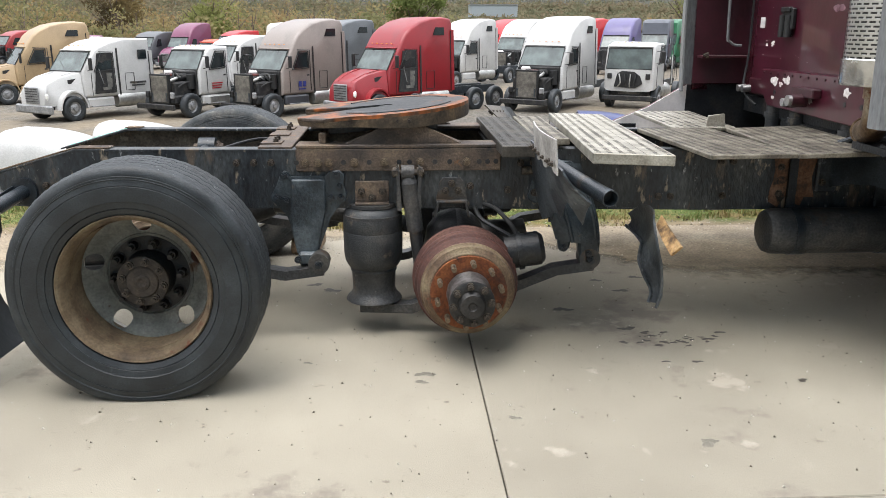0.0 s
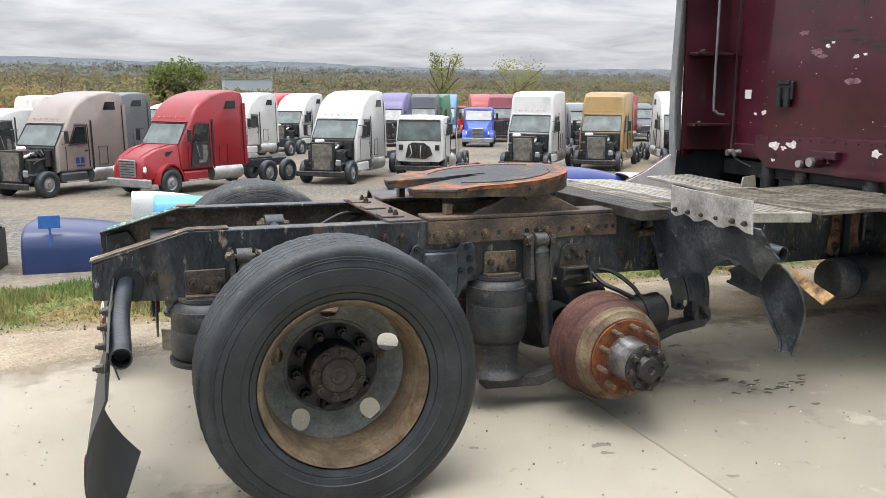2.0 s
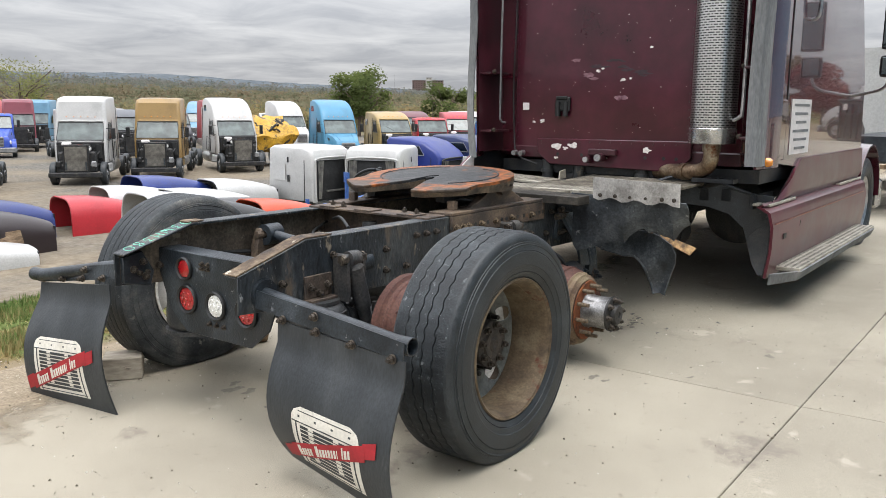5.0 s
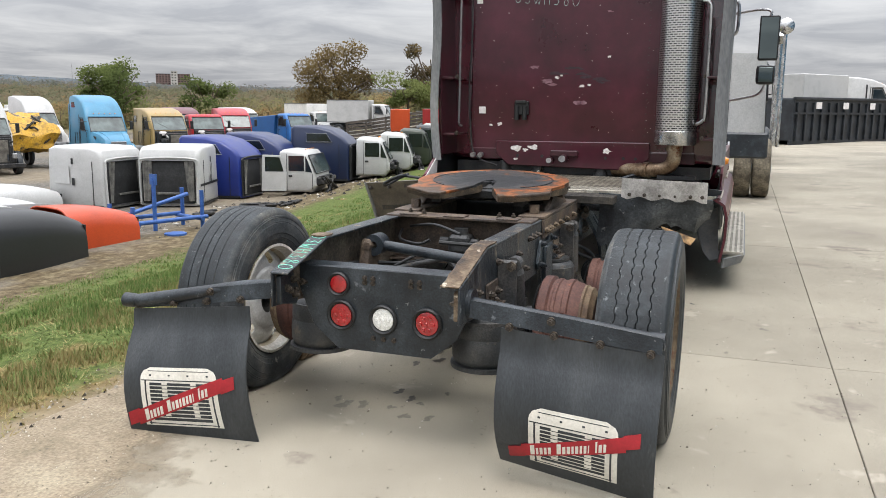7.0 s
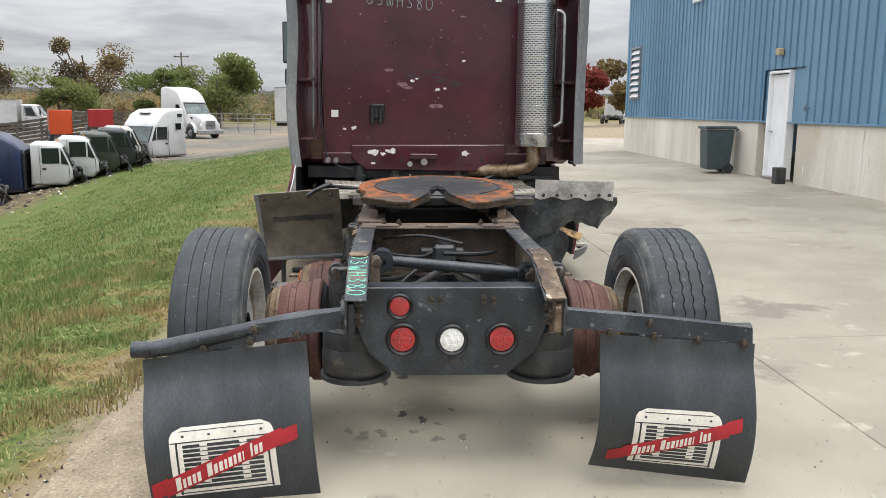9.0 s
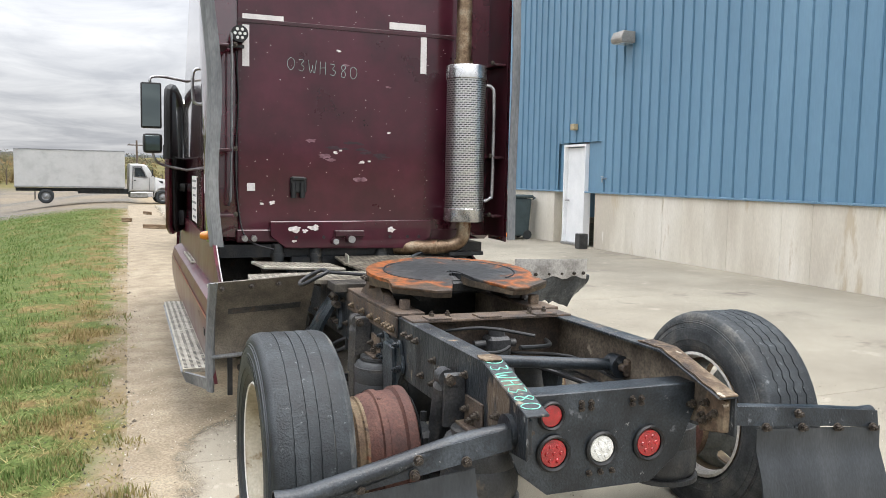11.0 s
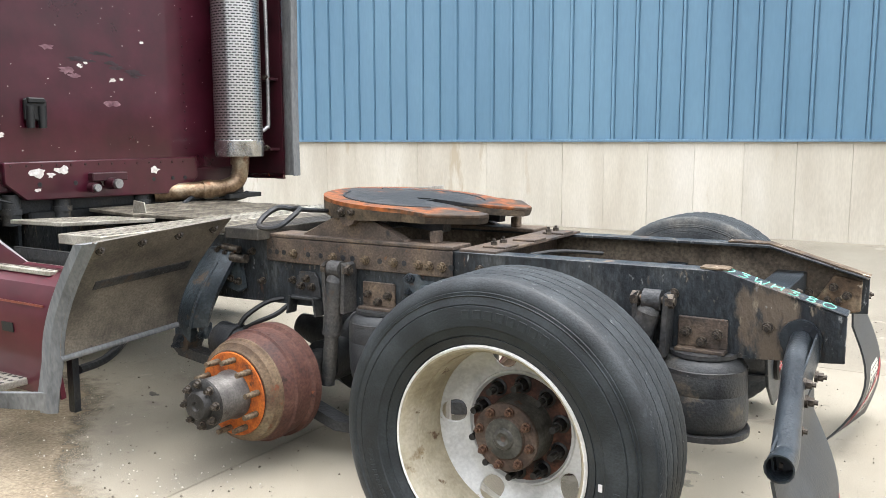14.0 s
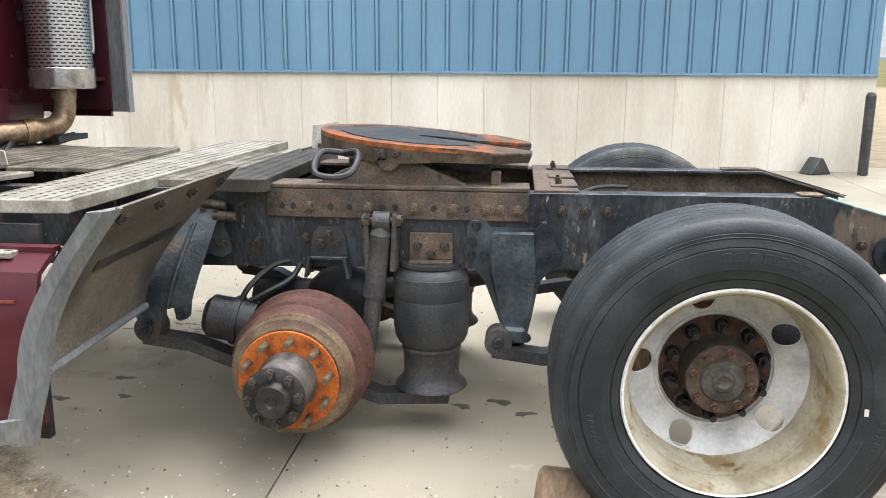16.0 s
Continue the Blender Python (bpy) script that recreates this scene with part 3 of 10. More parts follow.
def slab(x0, x1, y0, y1, z0, z1):
    g = 0.0025
    pts = [(x0 + g, y0 + g, z0), (x1 - g, y0 + g, z0), (x1 - g, y1 - g, z1), (x0 + g, y1 - g, z1)]
    bm = bmesh.new()
    top = [bm.verts.new(p) for p in pts]
    low = [bm.verts.new((p[0], p[1], p[2] - 0.2)) for p in pts]
    bm.faces.new(top)
    for i in range(4):
        bm.faces.new((top[i], low[i], low[(i + 1) % 4], top[(i + 1) % 4]))
    ed = [e for e in bm.edges if e.verts[0] in top and e.verts[1] in top]
    bmesh.ops.bevel(bm, geom=ed, offset=0.004, segments=1, affect='EDGES')
    return part("slab", bm, M_CONC, pavement, smooth=0)


SLAB_X = [-21.6, -17.0, -12.4, -7.8, -3.22, 1.37, 5.95, 10.5, 15.1, 19.7, 24.3, 28.9, 33.5, 38.1]
for i_ in range(len(SLAB_X) - 1):
    slab(SLAB_X[i_], SLAB_X[i_ + 1], -2.03, 1.45, 0.0, 0.0)
    slab(SLAB_X[i_], SLAB_X[i_ + 1], -7.9, -2.03, 0.14, 0.0)
    if SLAB_X[i_] > 24:
        for k_ in range(5):
            slab(SLAB_X[i_], SLAB_X[i_ + 1], -7.9 - 5.8 * (k_ + 1), -7.9 - 5.8 * k_, 0.14, 0.14)


# sand blown over the slab edge
def sand_drift():
    bm = bmesh.new()
    cover = bm.verts.layers.float.new("cover")
    last = None
    for i in range(300):
        x = -13 + 0.17 * i
        e = 1.42 - 0.9 * sstep(1.4, 3.2, x) - 0.5 * sstep(0.6, -1.6, x) + (0.06 + 0.1 * sstep(1.4, 3.0, x)) * noise.noise((x * 0.9, 0, 5)) + 0.05 * noise.noise((x * 4.0, 0, 9))
        f = 0.22 + 0.2 * sstep(1.4, 3.0, x) + 0.4 * sstep(0.6, -1.6, x)
        row = []
        for y, z, c in ((e - f, 0.0006, 0.0), (e, 0.0012, 0.5), (e + 0.12, 0.004, 1.0), (max(1.4, e + 0.2), 0.007 + 0.003 * noise.noise((x * 2, 1, 1)), 1.0), (1.72, -0.012, 1.0)):
            v = bm.verts.new((x, y, z))
            v[cover] = c
            row.append(v)
        if last:
            for j in range(4):
                bm.faces.new((last[j], row[j], row[j + 1], last[j + 1]))
        last = row
    m = mat("tan_sand_and_gravel", (C("#786c58"), C("#877a66"), C("#958a75")), 3.0, 0.95, 0, 0.5, 70, [(C("#5a4f3c"), 0.66, 20.0), (C("#bdb3a0"), 0.68, 60.0)], 0.3, world_space=True)
    n, l = m.node_tree.nodes, m.node_tree.links
    at = n.new("ShaderNodeAttribute"); at.attribute_name = "cover"
    ge = n.new("ShaderNodeNewGeometry")
    nz = n.new("ShaderNodeTexNoise"); nz.inputs["Scale"].default_value, nz.inputs["Detail"].default_value, nz.inputs["Roughness"].default_value = 7.0, 10.0, 0.75
    l.new(ge.outputs["Position"], nz.inputs["Vector"])
    ad = n.new("ShaderNodeMath"); ad.operation = 'ADD'
    l.new(at.outputs["Fac"], ad.inputs[0]); l.new(nz.outputs["Fac"], ad.inputs[1])
    mr = n.new("ShaderNodeMapRange"); mr.inputs["From Min"].default_value, mr.inputs["From Max"].default_value = 0.72, 1.12
    l.new(ad.outputs[0], mr.inputs["Value"])
    l.new(mr.outputs[0], n["Principled BSDF"].inputs["Alpha"])
    o = part("sand_drift", bm, m)
    tagged(o, "tan sand and gravel drifted over the slab edge", "sand", kind="structure")


sand_drift()


# fine grit on the slabs
def grit():
    rnd = np.random.RandomState(8)
    vs, fs = [], []
    for i in range(17000):
        x, y = -4 + 9.5 * rnd.rand(), -3.6 + 5.0 * rnd.rand()
        if rnd.rand() < 0.35:
            x, y = -3 + 10 * rnd.rand(), 0.9 + 0.9 * rnd.rand()
        s = 0.0014 + 0.0055 * rnd.rand() ** 5
        z = 0.002 + (0.0 if y > -2.03 else (-2.03 - y) / 5.87 * 0.14)
        k = len(vs)
        for a in range(4):
            t = a * 1.5708 + rnd.rand()
            vs.append((x + s * math.cos(t), y + s * math.sin(t), z))
        vs.append((x, y, z + s * 1.1))
        fs += [(k, k + 1, k + 4), (k + 1, k + 2, k + 4), (k + 2, k + 3, k + 4), (k + 3, k, k + 4)]
    me = bpy.data.meshes.new("grit")
    me.from_pydata(vs, [], fs)
    m = mat("brown_grit", (C("#5f574b"), C("#82796c"), C("#c4bdb0")), 1.5, 0.9, 0, 0, 60, None, 0.3, world_space=True)
    n, l = m.node_tree.nodes, m.node_tree.links
    # each stone has a tone of its own
    l.new(n.new("ShaderNodeNewGeometry").outputs["Random Per Island"], [q for q in n if q.type == 'VALTORGB'][0].inputs["Fac"])
    me.materials.append(m)
    tagged(new("grit", me), "scattered brown grit and pebbles on the concrete", "grit", kind="stuff")


grit()

# oil stains: thin dried pools
M_OIL = mat("dried_oil_stain", (C("#3b362f"), C("#58514a")), 9, 0.6, 0, 0.05, 90, None, 0.2)


M_SMUDGE = mat("faded_grey_smudge", (C("#6a655b"), C("#7c776b")), 14, 0.85, 0, 0.1, 120, None, 0.3)


def stain(x, y, r, seed, m=None):
    rnd = random.Random(seed)
    bm = bmesh.new()
    c = bm.verts.new((0, 0, 0.0012))
    k = 26
    ph = [rnd.random() * 6 for _ in range(4)]
    v = []
    for i in range(k):
        a = 2 * math.pi * i / k
        q = r * (0.7 + 0.22 * math.sin(2 * a + ph[0]) + 0.16 * math.sin(3 * a + ph[1]) + 0.12 * math.sin(7 * a + ph[2]))
        v.append(bm.verts.new((q * math.cos(a), 0.7 * q * math.sin(a), 0.0004)))
    for i in range(k):
        bm.faces.new((c, v[i], v[(i + 1) % k]))
    o = part("oil_stain", bm, m or M_OIL, None, at=T(x, y, 0.001))
    tagged(o, "dark dried oil stain on the concrete", "stain", "oil stains", kind="structure")


for a_ in [(2.17, -0.5, 0.05, 1), (2.24, -0.56, 0.035, 2), (2.23, -0.92, 0.022, 3), (2.37, -0.93, 0.028, 4), (2.1, -0.68, 0.03, 5), (0.06, 0.2, 0.05, 7), (-0.02, 0.1, 0.05, 8), (0.65, 0.19, 0.06, 9), (0.8, 0.25, 0.05, 10), (2.45, 0.35, 0.05, 11), (2.2, 0.3, 0.04, 12), (2.3, 0.1, 0.05, 13), (0.55, 0.3, 0.05, 14), (2.75, -1.15, 0.03, 15), (1.9, -0.2, 0.06, 16)]:
    stain(*a_)
rnd_ = random.Random(12)
for k_ in range(26):
    stain(2.36 + rnd_.gauss(0, 0.1), -0.68 + rnd_.gauss(0, 0.065), rnd_.uniform(0.01, 0.035), 30 + k_)
for a_ in [(1.14, -1.0, 0.05, 60), (1.12, -1.08, 0.035, 61), (2.15, -1.66, 0.05, 62), (1.47, -1.43, 0.03, 63), (0.62, -0.85, 0.025, 64), (-0.22, 0.39, 0.07, 65), (-0.15, 0.46, 0.045, 66), (-0.18, 0.3, 0.06, 67), (-0.17, 0.15, 0.04, 68), (-0.26, 0.04, 0.05, 69), (-0.07, 0.03, 0.035, 70), (-0.24, -0.08, 0.045, 71), (0.12, -0.05, 0.03, 72)]:
    stain(*a_, M_SMUDGE)

# ---- blue steel building on a cast concrete base ----
WALL_AT = pose(0, -7.46, 0, 0, 0, -0.72)
X0, X1, WTOP, SEAM = -3.75, 25.0, 8.6, 1.31


def building():
    # base panels with form joints
    base = tagged(new("wall_concrete_base"), "cast concrete base wall with vertical form joints", "wall", kind="structure")
    base.matrix_world = WALL_AT
    x, k = X0, 0
    rnd = random.Random(3)
    while x < X1 - 0.01:
        w = min(0.605, X1 - x)
        if not (x + w > 12.35 and x < 13.32):
            p = rnd.uniform(-0.003, 0.003)
            bm = B(box((x + w / 2, -0.15 + p, 0.58), (w - 0.002, 0.3, 1.46), 0.003))
            part("panel", bm, M_WALLC, base)
        x += w
    core = part("core", B(box(((X0 + 12.3) / 2, -0.3, 0.56), (12.3 - X0, 0.16, 1.46)), box(((13.36 + X1) / 2, -0.3, 0.56), (X1 - 13.36, 0.16, 1.46))), M_WALLC, base)
    # ribbed sheets
    wall = tagged(new("wall_blue_steel"), "blue ribbed steel wall cladding", "wall", kind="structure")
    wall.matrix_world = WALL_AT
    pr = [(0, 0), (0.1, 0), (0.104, -0.014), (0.111, -0.014), (0.119, 0.03), (0.149, 0.03), (0.157, -0.014), (0.164, -0.014), (0.168, 0), (0.305, 0)]

    def ribs(xa, xb, z0, z1):
        bm = bmesh.new()
        last = None
        x = xa
        while x < xb - 0.02:
            for dx, dy in pr[:-1]:
                if x + dx > xb:
                    break
                row = (bm.verts.new((x + dx, dy, z0)), bm.verts.new((x + dx, dy, z1)))
                if last:
                    bm.faces.new((last[0], row[0], row[1], last[1]))
                last = row
            x += 0.305
        row = (bm.verts.new((xb, 0, z0)), bm.verts.new((xb, 0, z1)))
        bm.faces.new((last[0], row[0], row[1], last[1]))
        return bm

    x = X0
    while x < X1 - 0.02:
        xb = min(x + 0.915, X1)
        z0 = SEAM + 0.03
        if xb > 12.36 and x < 13.3:
            z0 = 2.4
        part("sheet", ribs(x, xb, z0, WTOP), M_BLUE, wall, smooth=0)
        x = xb
    for xa, xb in ((X0, 12.36), (13.3, X1)):
        part("drip_trim", B(box(((xa + xb) / 2, 0.022, SEAM + 0.012), (xb - xa, 0.05, 0.035), 0.004)), mat("grey_blue_trim", (C("#5f7f95"), C("#6d8ca1")), 2, 0.5), wall, "narrow grey-blue drip trim")
    part("backing", B(box(((X0 + X1) / 2, -0.2, (SEAM + WTOP) / 2 + 0.55), (X1 - X0, 0.3, WTOP - SEAM - 1.1))), M_BLUE, wall)
    for xa, xb in ((X0, 12.36), (13.3, X1)):
        part("backing", B(box(((xa + xb) / 2, -0.2, SEAM + 0.55), (xb - xa, 0.3, 1.08))), M_BLUE, wall)
    # end walls and roof
    for xx in (X0 + 0.1, X1 - 0.1):
        o = part("wall_end", B(box((xx, -10.3, WTOP / 2), (0.2, 20.0, WTOP))), M_BLUE, None, at=WALL_AT)
        tagged(o, "blue steel end wall of the building", "wall", kind="structure")
    o = part("roof_shell", B(box(((X0 + X1) / 2, -10.2, WTOP + 0.1), (X1 - X0 + 0.4, 20.6, 0.2), 0.05)), M_BLUE, None, at=WALL_AT)
    tagged(o, "flat steel roof of the blue building", "roof", kind="structure")
    # door
    d = tagged(new("door_1"), "closed white steel door in the blue wall", "door", kind="structure")
    d.matrix_world = WALL_AT
    part("door_leaf", B(box((12.83, -0.06, 1.24), (0.86, 0.05, 2.1), 0.004)), M_DOOR, d)
    part("frame", B(box((12.375, -0.03, 1.27), (0.05, 0.16, 2.18), 0.004), box((13.285, -0.03, 1.27), (0.05, 0.16, 2.18), 0.004), box((12.83, -0.03, 2.335), (0.86, 0.16, 0.05), 0.004)), M_DOOR, d, "white door frame")
    part("handle", B(cyl((13.16, -0.035, 1.12), (13.16, 0.04, 1.12), 0.018), box((13.13, 0.045, 1.12), (0.1, 0.018, 0.022), 0.004)), M_STEEL, d, "steel lever handle")
    part("sill", B(box((12.83, -0.02, 0.165), (0.95, 0.2, 0.05), 0.004)), M_STEEL, d)
    # louvre near the far corner
    lv = tagged(new("wall_vent"), "grey louvred vent in the blue wall", "vent", kind="structure")
    lv.matrix_world = WALL_AT
    part("frame", B(box((24.2, 0.03, 2.75), (0.05, 0.09, 1.7)), box((23.2, 0.03, 2.75), (0.05, 0.09, 1.7)), box((23.7, 0.03, 1.93), (0.95, 0.09, 0.05)), box((23.7, 0.03, 3.57), (0.95, 0.09, 0.05))), M_STEEL, lv)
    for k in range(8):
        part("slat", B(box((0, 0, 0), (0.94, 0.01, 0.16))), M_WHITE, lv, at=T(23.7, 0.05, 2.03 + 0.2 * k) @ Matrix.Rotation(radians(35), 4, 'X'))
    # window high up
    w = tagged(new("window_1"), "small white framed window high in the blue wall", "window", kind="structure")
    w.matrix_world = WALL_AT
    part("window_frame", B(box((17.35, 0.03, 4.85), (0.06, 0.1, 0.98)), box((18.3, 0.03, 4.85), (0.06, 0.1, 0.98)), box((17.82, 0.03, 4.39), (0.9, 0.1, 0.06)), box((17.82, 0.03, 5.31), (0.9, 0.1, 0.06))), M_DOOR, w)
    part("pane", B(box((17.82, 0.04, 4.85), (0.9, 0.012, 0.88))), mat("pale_window_glass", (C("#9fb0bb"), C("#c4d0d6")), 1, 0.1, coat=1.0, bump=0), w)

    def wall_thing(name, label, cat):
        o = tagged(new(name), label, cat)
        o.matrix_world = WALL_AT
        return o
    lt = wall_thing("wall_lamp", "grey metal flood lamp on the blue wall", "lamp")
    part("housing", B(prism([(0.03, 4.25), (0.33, 4.25), (0.36, 4.33), (0.3, 4.47), (0.03, 4.47)], 10.62, 11.0, 'x', bev=0.01)), mat("grey_lamp_metal", (C("#8b8780"), C("#a5a19a")), 5, 0.5, 0.3), lt)
    part("lens", B(box((10.81, 0.17, 4.243), (0.3, 0.22, 0.012))), M_WHLENS, lt)
    part("photocell", B(cyl((10.9, 0.1, 4.47), (10.9, 0.1, 4.53), 0.03)), M_BLACKP, lt)
    lt = wall_thing("door_lamp", "small tan lamp box above the door", "lamp")
    part("housing", B(box((12.85, 0.07, 2.74), (0.16, 0.12, 0.14), 0.015)), mat("tan_lamp_plastic", (C("#9a8a68"), C("#b3a380")), 5, 0.6), lt)
    tp = wall_thing("wall_tap", "small brass tap on the wall", "tap")
    part("pipe", B(cyl((11.55, 0.0, 1.62), (11.55, 0.1, 1.62), 0.02), cyl((11.55, 0.1, 1.64), (11.55, 0.1, 1.54), 0.016), box((11.55, 0.1, 1.66), (0.08, 0.02, 0.02))), M_STEEL, tp)


building()

# wheeled bin
def wheeled_bin():
    b = thing("wheeled_bin", "dark grey plastic wheeled bin by the wall", "bin", loc=(14.9, -7.15, 0.13), rz=-4)
    m = mat("dark_bin_plastic", (C("#2f3d40"), C("#3d4b4e")), 4, 0.5, 0, 0.05)
    bm = bmesh.new()
    prism([(-0.25, 0.08), (0.25, 0.08), (0.3, 0.98), (-0.32, 0.98)], -0.3, 0.3, 'x', bev=0.02)(bm)
    part("body", bm, m, b)
    part("lid", B(box((0, -0.01, 1.03), (0.66, 0.72, 0.07), 0.025)), m, b)
    part("handle", B(tube([(-0.25, -0.36, 0.96), (-0.25, -0.42, 1.0), (0.25, -0.42, 1.0), (0.25, -0.36, 0.96)], 0.018)), m, b)
    for s in (-0.29, 0.29):
        part("wheel", B(cyl((s - 0.03, -0.22, 0.11), (s + 0.03, -0.22, 0.11), 0.11)), M_TYRE, b)


wheeled_bin()
o_ = part("steel_box", B(box((0, 0, 0.16), (0.2, 0.2, 0.32), 0.01)), M_DARK, None, at=pose(11.95, -7.3, 0.13))
tagged(o_, "small dark steel box against the wall", "box")
o_ = part("wheel_chock", B(prism([(-0.17, 0), (0.17, 0), (0.03, 0.2), (-0.03, 0.2)], -0.1, 0.1, 'y', bev=0.012)), M_RUBBER, None, at=pose(-3.05, -7.2, 0.125, 0, 0, 25))
tagged(o_, "black rubber wheel chock lying by the wall", "chock")
o_ = part("bollard", B(cyl((0, 0, 0), (0, 0, 0.95), 0.06), lathe([(0.06, 0.95), (0.045, 0.985), (0, 1.0)], T(0, 0, 0), 16)), M_DARK, None, at=T(-3.6, -7.15, 0.13))
tagged(o_, "dark steel post at the building corner", "post")


# ---- woods, trees and hills ----
def leaf_mat(name, cols):
    m = bpy.data.materials.new(name)
    m.use_nodes = True
    n, l = m.node_tree.nodes, m.node_tree.links
    ge = n.new("ShaderNodeNewGeometry")
    nn = n.new("ShaderNodeTexNoise"); nn.inputs["Scale"].default_value, nn.inputs["Detail"].default_value = 0.09, 2.0
    l.new(ge.outputs["Position"], nn.inputs["Vector"])
    ad = n.new("ShaderNodeMath"); ad.operation = 'MULTIPLY_ADD'; ad.inputs[1].default_value = 0.16
    sb = n.new("ShaderNodeMapRange")
    sb.inputs["From Min"].default_value, sb.inputs["From Max"].default_value, sb.inputs["To Max"].default_value = 0.3, 0.7, 0.75
    l.new(nn.outputs["Fac"], sb.inputs["Value"])
    l.new(ge.outputs["Random Per Island"], ad.inputs[0]); l.new(sb.outputs[0], ad.inputs[2])
    r = n.new("ShaderNodeValToRGB")
    e = r.color_ramp.elements
    e[0].position, e[0].color = 0.05, C(cols[0])
    e[1].position, e[1].color = 0.98, C(cols[-1])
    for i, c in enumerate(cols[1:-1]):
        x = e.new(0.05 + 0.93 * (i + 1) / (len(cols) - 1)); x.color = C(c)
    l.new(ad.outputs[0], r.inputs["Fac"])
    l.new(r.outputs[0], n["Principled BSDF"].inputs["Base Color"])
    n["Principled BSDF"].inputs["Roughness"].default_value = 0.9
    n["Principled BSDF"].inputs["Specular IOR Level"].default_value = 0.08
    tr = n.new("ShaderNodeBsdfTranslucent")
    mx = n.new("ShaderNodeMixShader"); mx.inputs[0].default_value = 0.4
    l.new(r.outputs[0], tr.inputs["Color"])
    l.new(n["Principled BSDF"].outputs[0], mx.inputs[1]); l.new(tr.outputs[0], mx.inputs[2])
    l.new(mx.outputs[0], n["Material Output"].inputs["Surface"])
    return m


M_BARK = mat("grey_brown_bark", (C("#4a4038"), C("#6a5d50")), 4, 0.9, 0, 0.3, 30, None, 0.3)
M_WOODS = leaf_mat("autumn_woodland_leaves", ("#666a49", "#767553", "#857d58", "#8c7b58", "#8f7452", "#7a735f"))
M_GREENL = leaf_mat("green_tree_leaves", ("#4a5530", "#5d683a", "#717849", "#7f8050"))
M_REDL = leaf_mat("dark_red_tree_leaves", ("#4f2a2a", "#6b3430", "#7d4034", "#5d4a34"))
M_BROWNL = leaf_mat("brown_autumn_leaves", ("#4e4431", "#62563b", "#776642", "#675a3d"))
M_YELLOWL = leaf_mat("thin_yellow_green_leaves", ("#666b40", "#7d804f", "#948f5a", "#85774b"))


def crown(rnd, vs, fs, cx, cy, z0, h, w, n, leaf):
    """n small leaf clumps in an uneven crown of several lobes."""
    lobes = [(rnd.uniform(-0.38, 0.38) * w, rnd.uniform(-0.38, 0.38) * w, z0 + h * rnd.uniform(0.25, 0.88), rnd.uniform(0.14, 0.3)) for _ in range(13)]
    for i in range(n):
        lx, ly, lz, lr = lobes[rnd.randrange(13)]
        a, b = rnd.random() * 6.283, math.acos(rnd.uniform(-1, 1))
        r = rnd.random() ** 0.45
        x = cx + lx + w * lr * r * math.sin(b) * math.cos(a)
        y = cy + ly + w * lr * r * math.sin(b) * math.sin(a)
        z = lz + h * lr * 0.75 * r * math.cos(b)
        s = leaf * rnd.uniform(0.6, 1.4)
        u = Vector((rnd.gauss(0, 1), rnd.gauss(0, 1), rnd.gauss(0, 1))).normalized()
        v = u.orthogonal().normalized()
        k = len(vs)
        p = Vector((x, y, z))
        vs += [tuple(p - u * s), tuple(p + v * s * 0.55), tuple(p + u * s), tuple(p - v * s * 0.55)]
        fs.append((k, k + 1, k + 2, k + 3))


def mesh_of(name, vs, fs, material):
    me = bpy.data.meshes.new(name)
    me.from_pydata(vs, [], fs)
    me.materials.append(material)
    return me


def woods():
    rnd = random.Random(11)
    vs, fs, tv, tf = [], [], [], []

    def stick(a_, b_, r0, r1):
        k = len(tv)
        for p_, r_ in ((a_, r0), (b_, r1)):
            tv.extend([(p_[0] + r_ * math.cos(q * 1.5708), p_[1] + r_ * math.sin(q * 1.5708), p_[2]) for q in range(4)])
        tf.extend([(k + q, k + (q + 1) % 4, k + 4 + (q + 1) % 4, k + 4 + q) for q in range(4)])
    for i in range(1000):
        a = radians(rnd.uniform(-14, 128))
        r = rnd.uniform(112, 175) + (25 if a < 0.3 else 0) - (18 if a > 1.5 else 0)
        cx, cy = r * math.cos(a), r * math.sin(a)
        if cy < 8 and cx < 150:
            continue
        z = ground_z(cx, cy) - 1.0
        tall = sstep(1.5, 1.75, a)
        h = rnd.uniform(3.8, 6.8) * (1.0 + 0.5 * tall) * (0.75 + 0.6 * max(0.0, noise.noise((cx * 0.025, cy * 0.025, 1))))
        thin = rnd.random() < 0.3 + 0.25 * tall
        crown(rnd, vs, fs, cx, cy, z, h, h * rnd.uniform(0.7, 1.1), 110 if thin else 290, 0.2 if thin else 0.25)
        stick((cx, cy, z), (cx, cy, z + h * 0.85), 0.12, 0.03)
        for k in range(5 if thin else 2):
            b, zb = rnd.random() * 6.28, z + h * rnd.uniform(0.3, 0.65)
            stick((cx, cy, zb), (cx + 0.32 * h * math.cos(b), cy + 0.32 * h * math.sin(b), zb + h * rnd.uniform(0.2, 0.38)), 0.05, 0.012)
    tagged(new("woods", mesh_of("woods", vs, fs, M_WOODS)), "belt of olive and rust autumn woodland behind the yard", "woods", kind="stuff")
    tagged(new("tree_trunks", mesh_of("tree_trunks", tv, tf, M_BARK)), "thin grey trunks of the woodland belt", "trunks", kind="stuff")


def ridge_el(az):
    """Height of the skyline over the horizon, in degrees, by the way of the compass."""
    return 1.05 + 0.2 * sstep(20, 40, az) + 0.85 * sstep(38, 62, az) + 0.25 * sstep(62, 85, az)


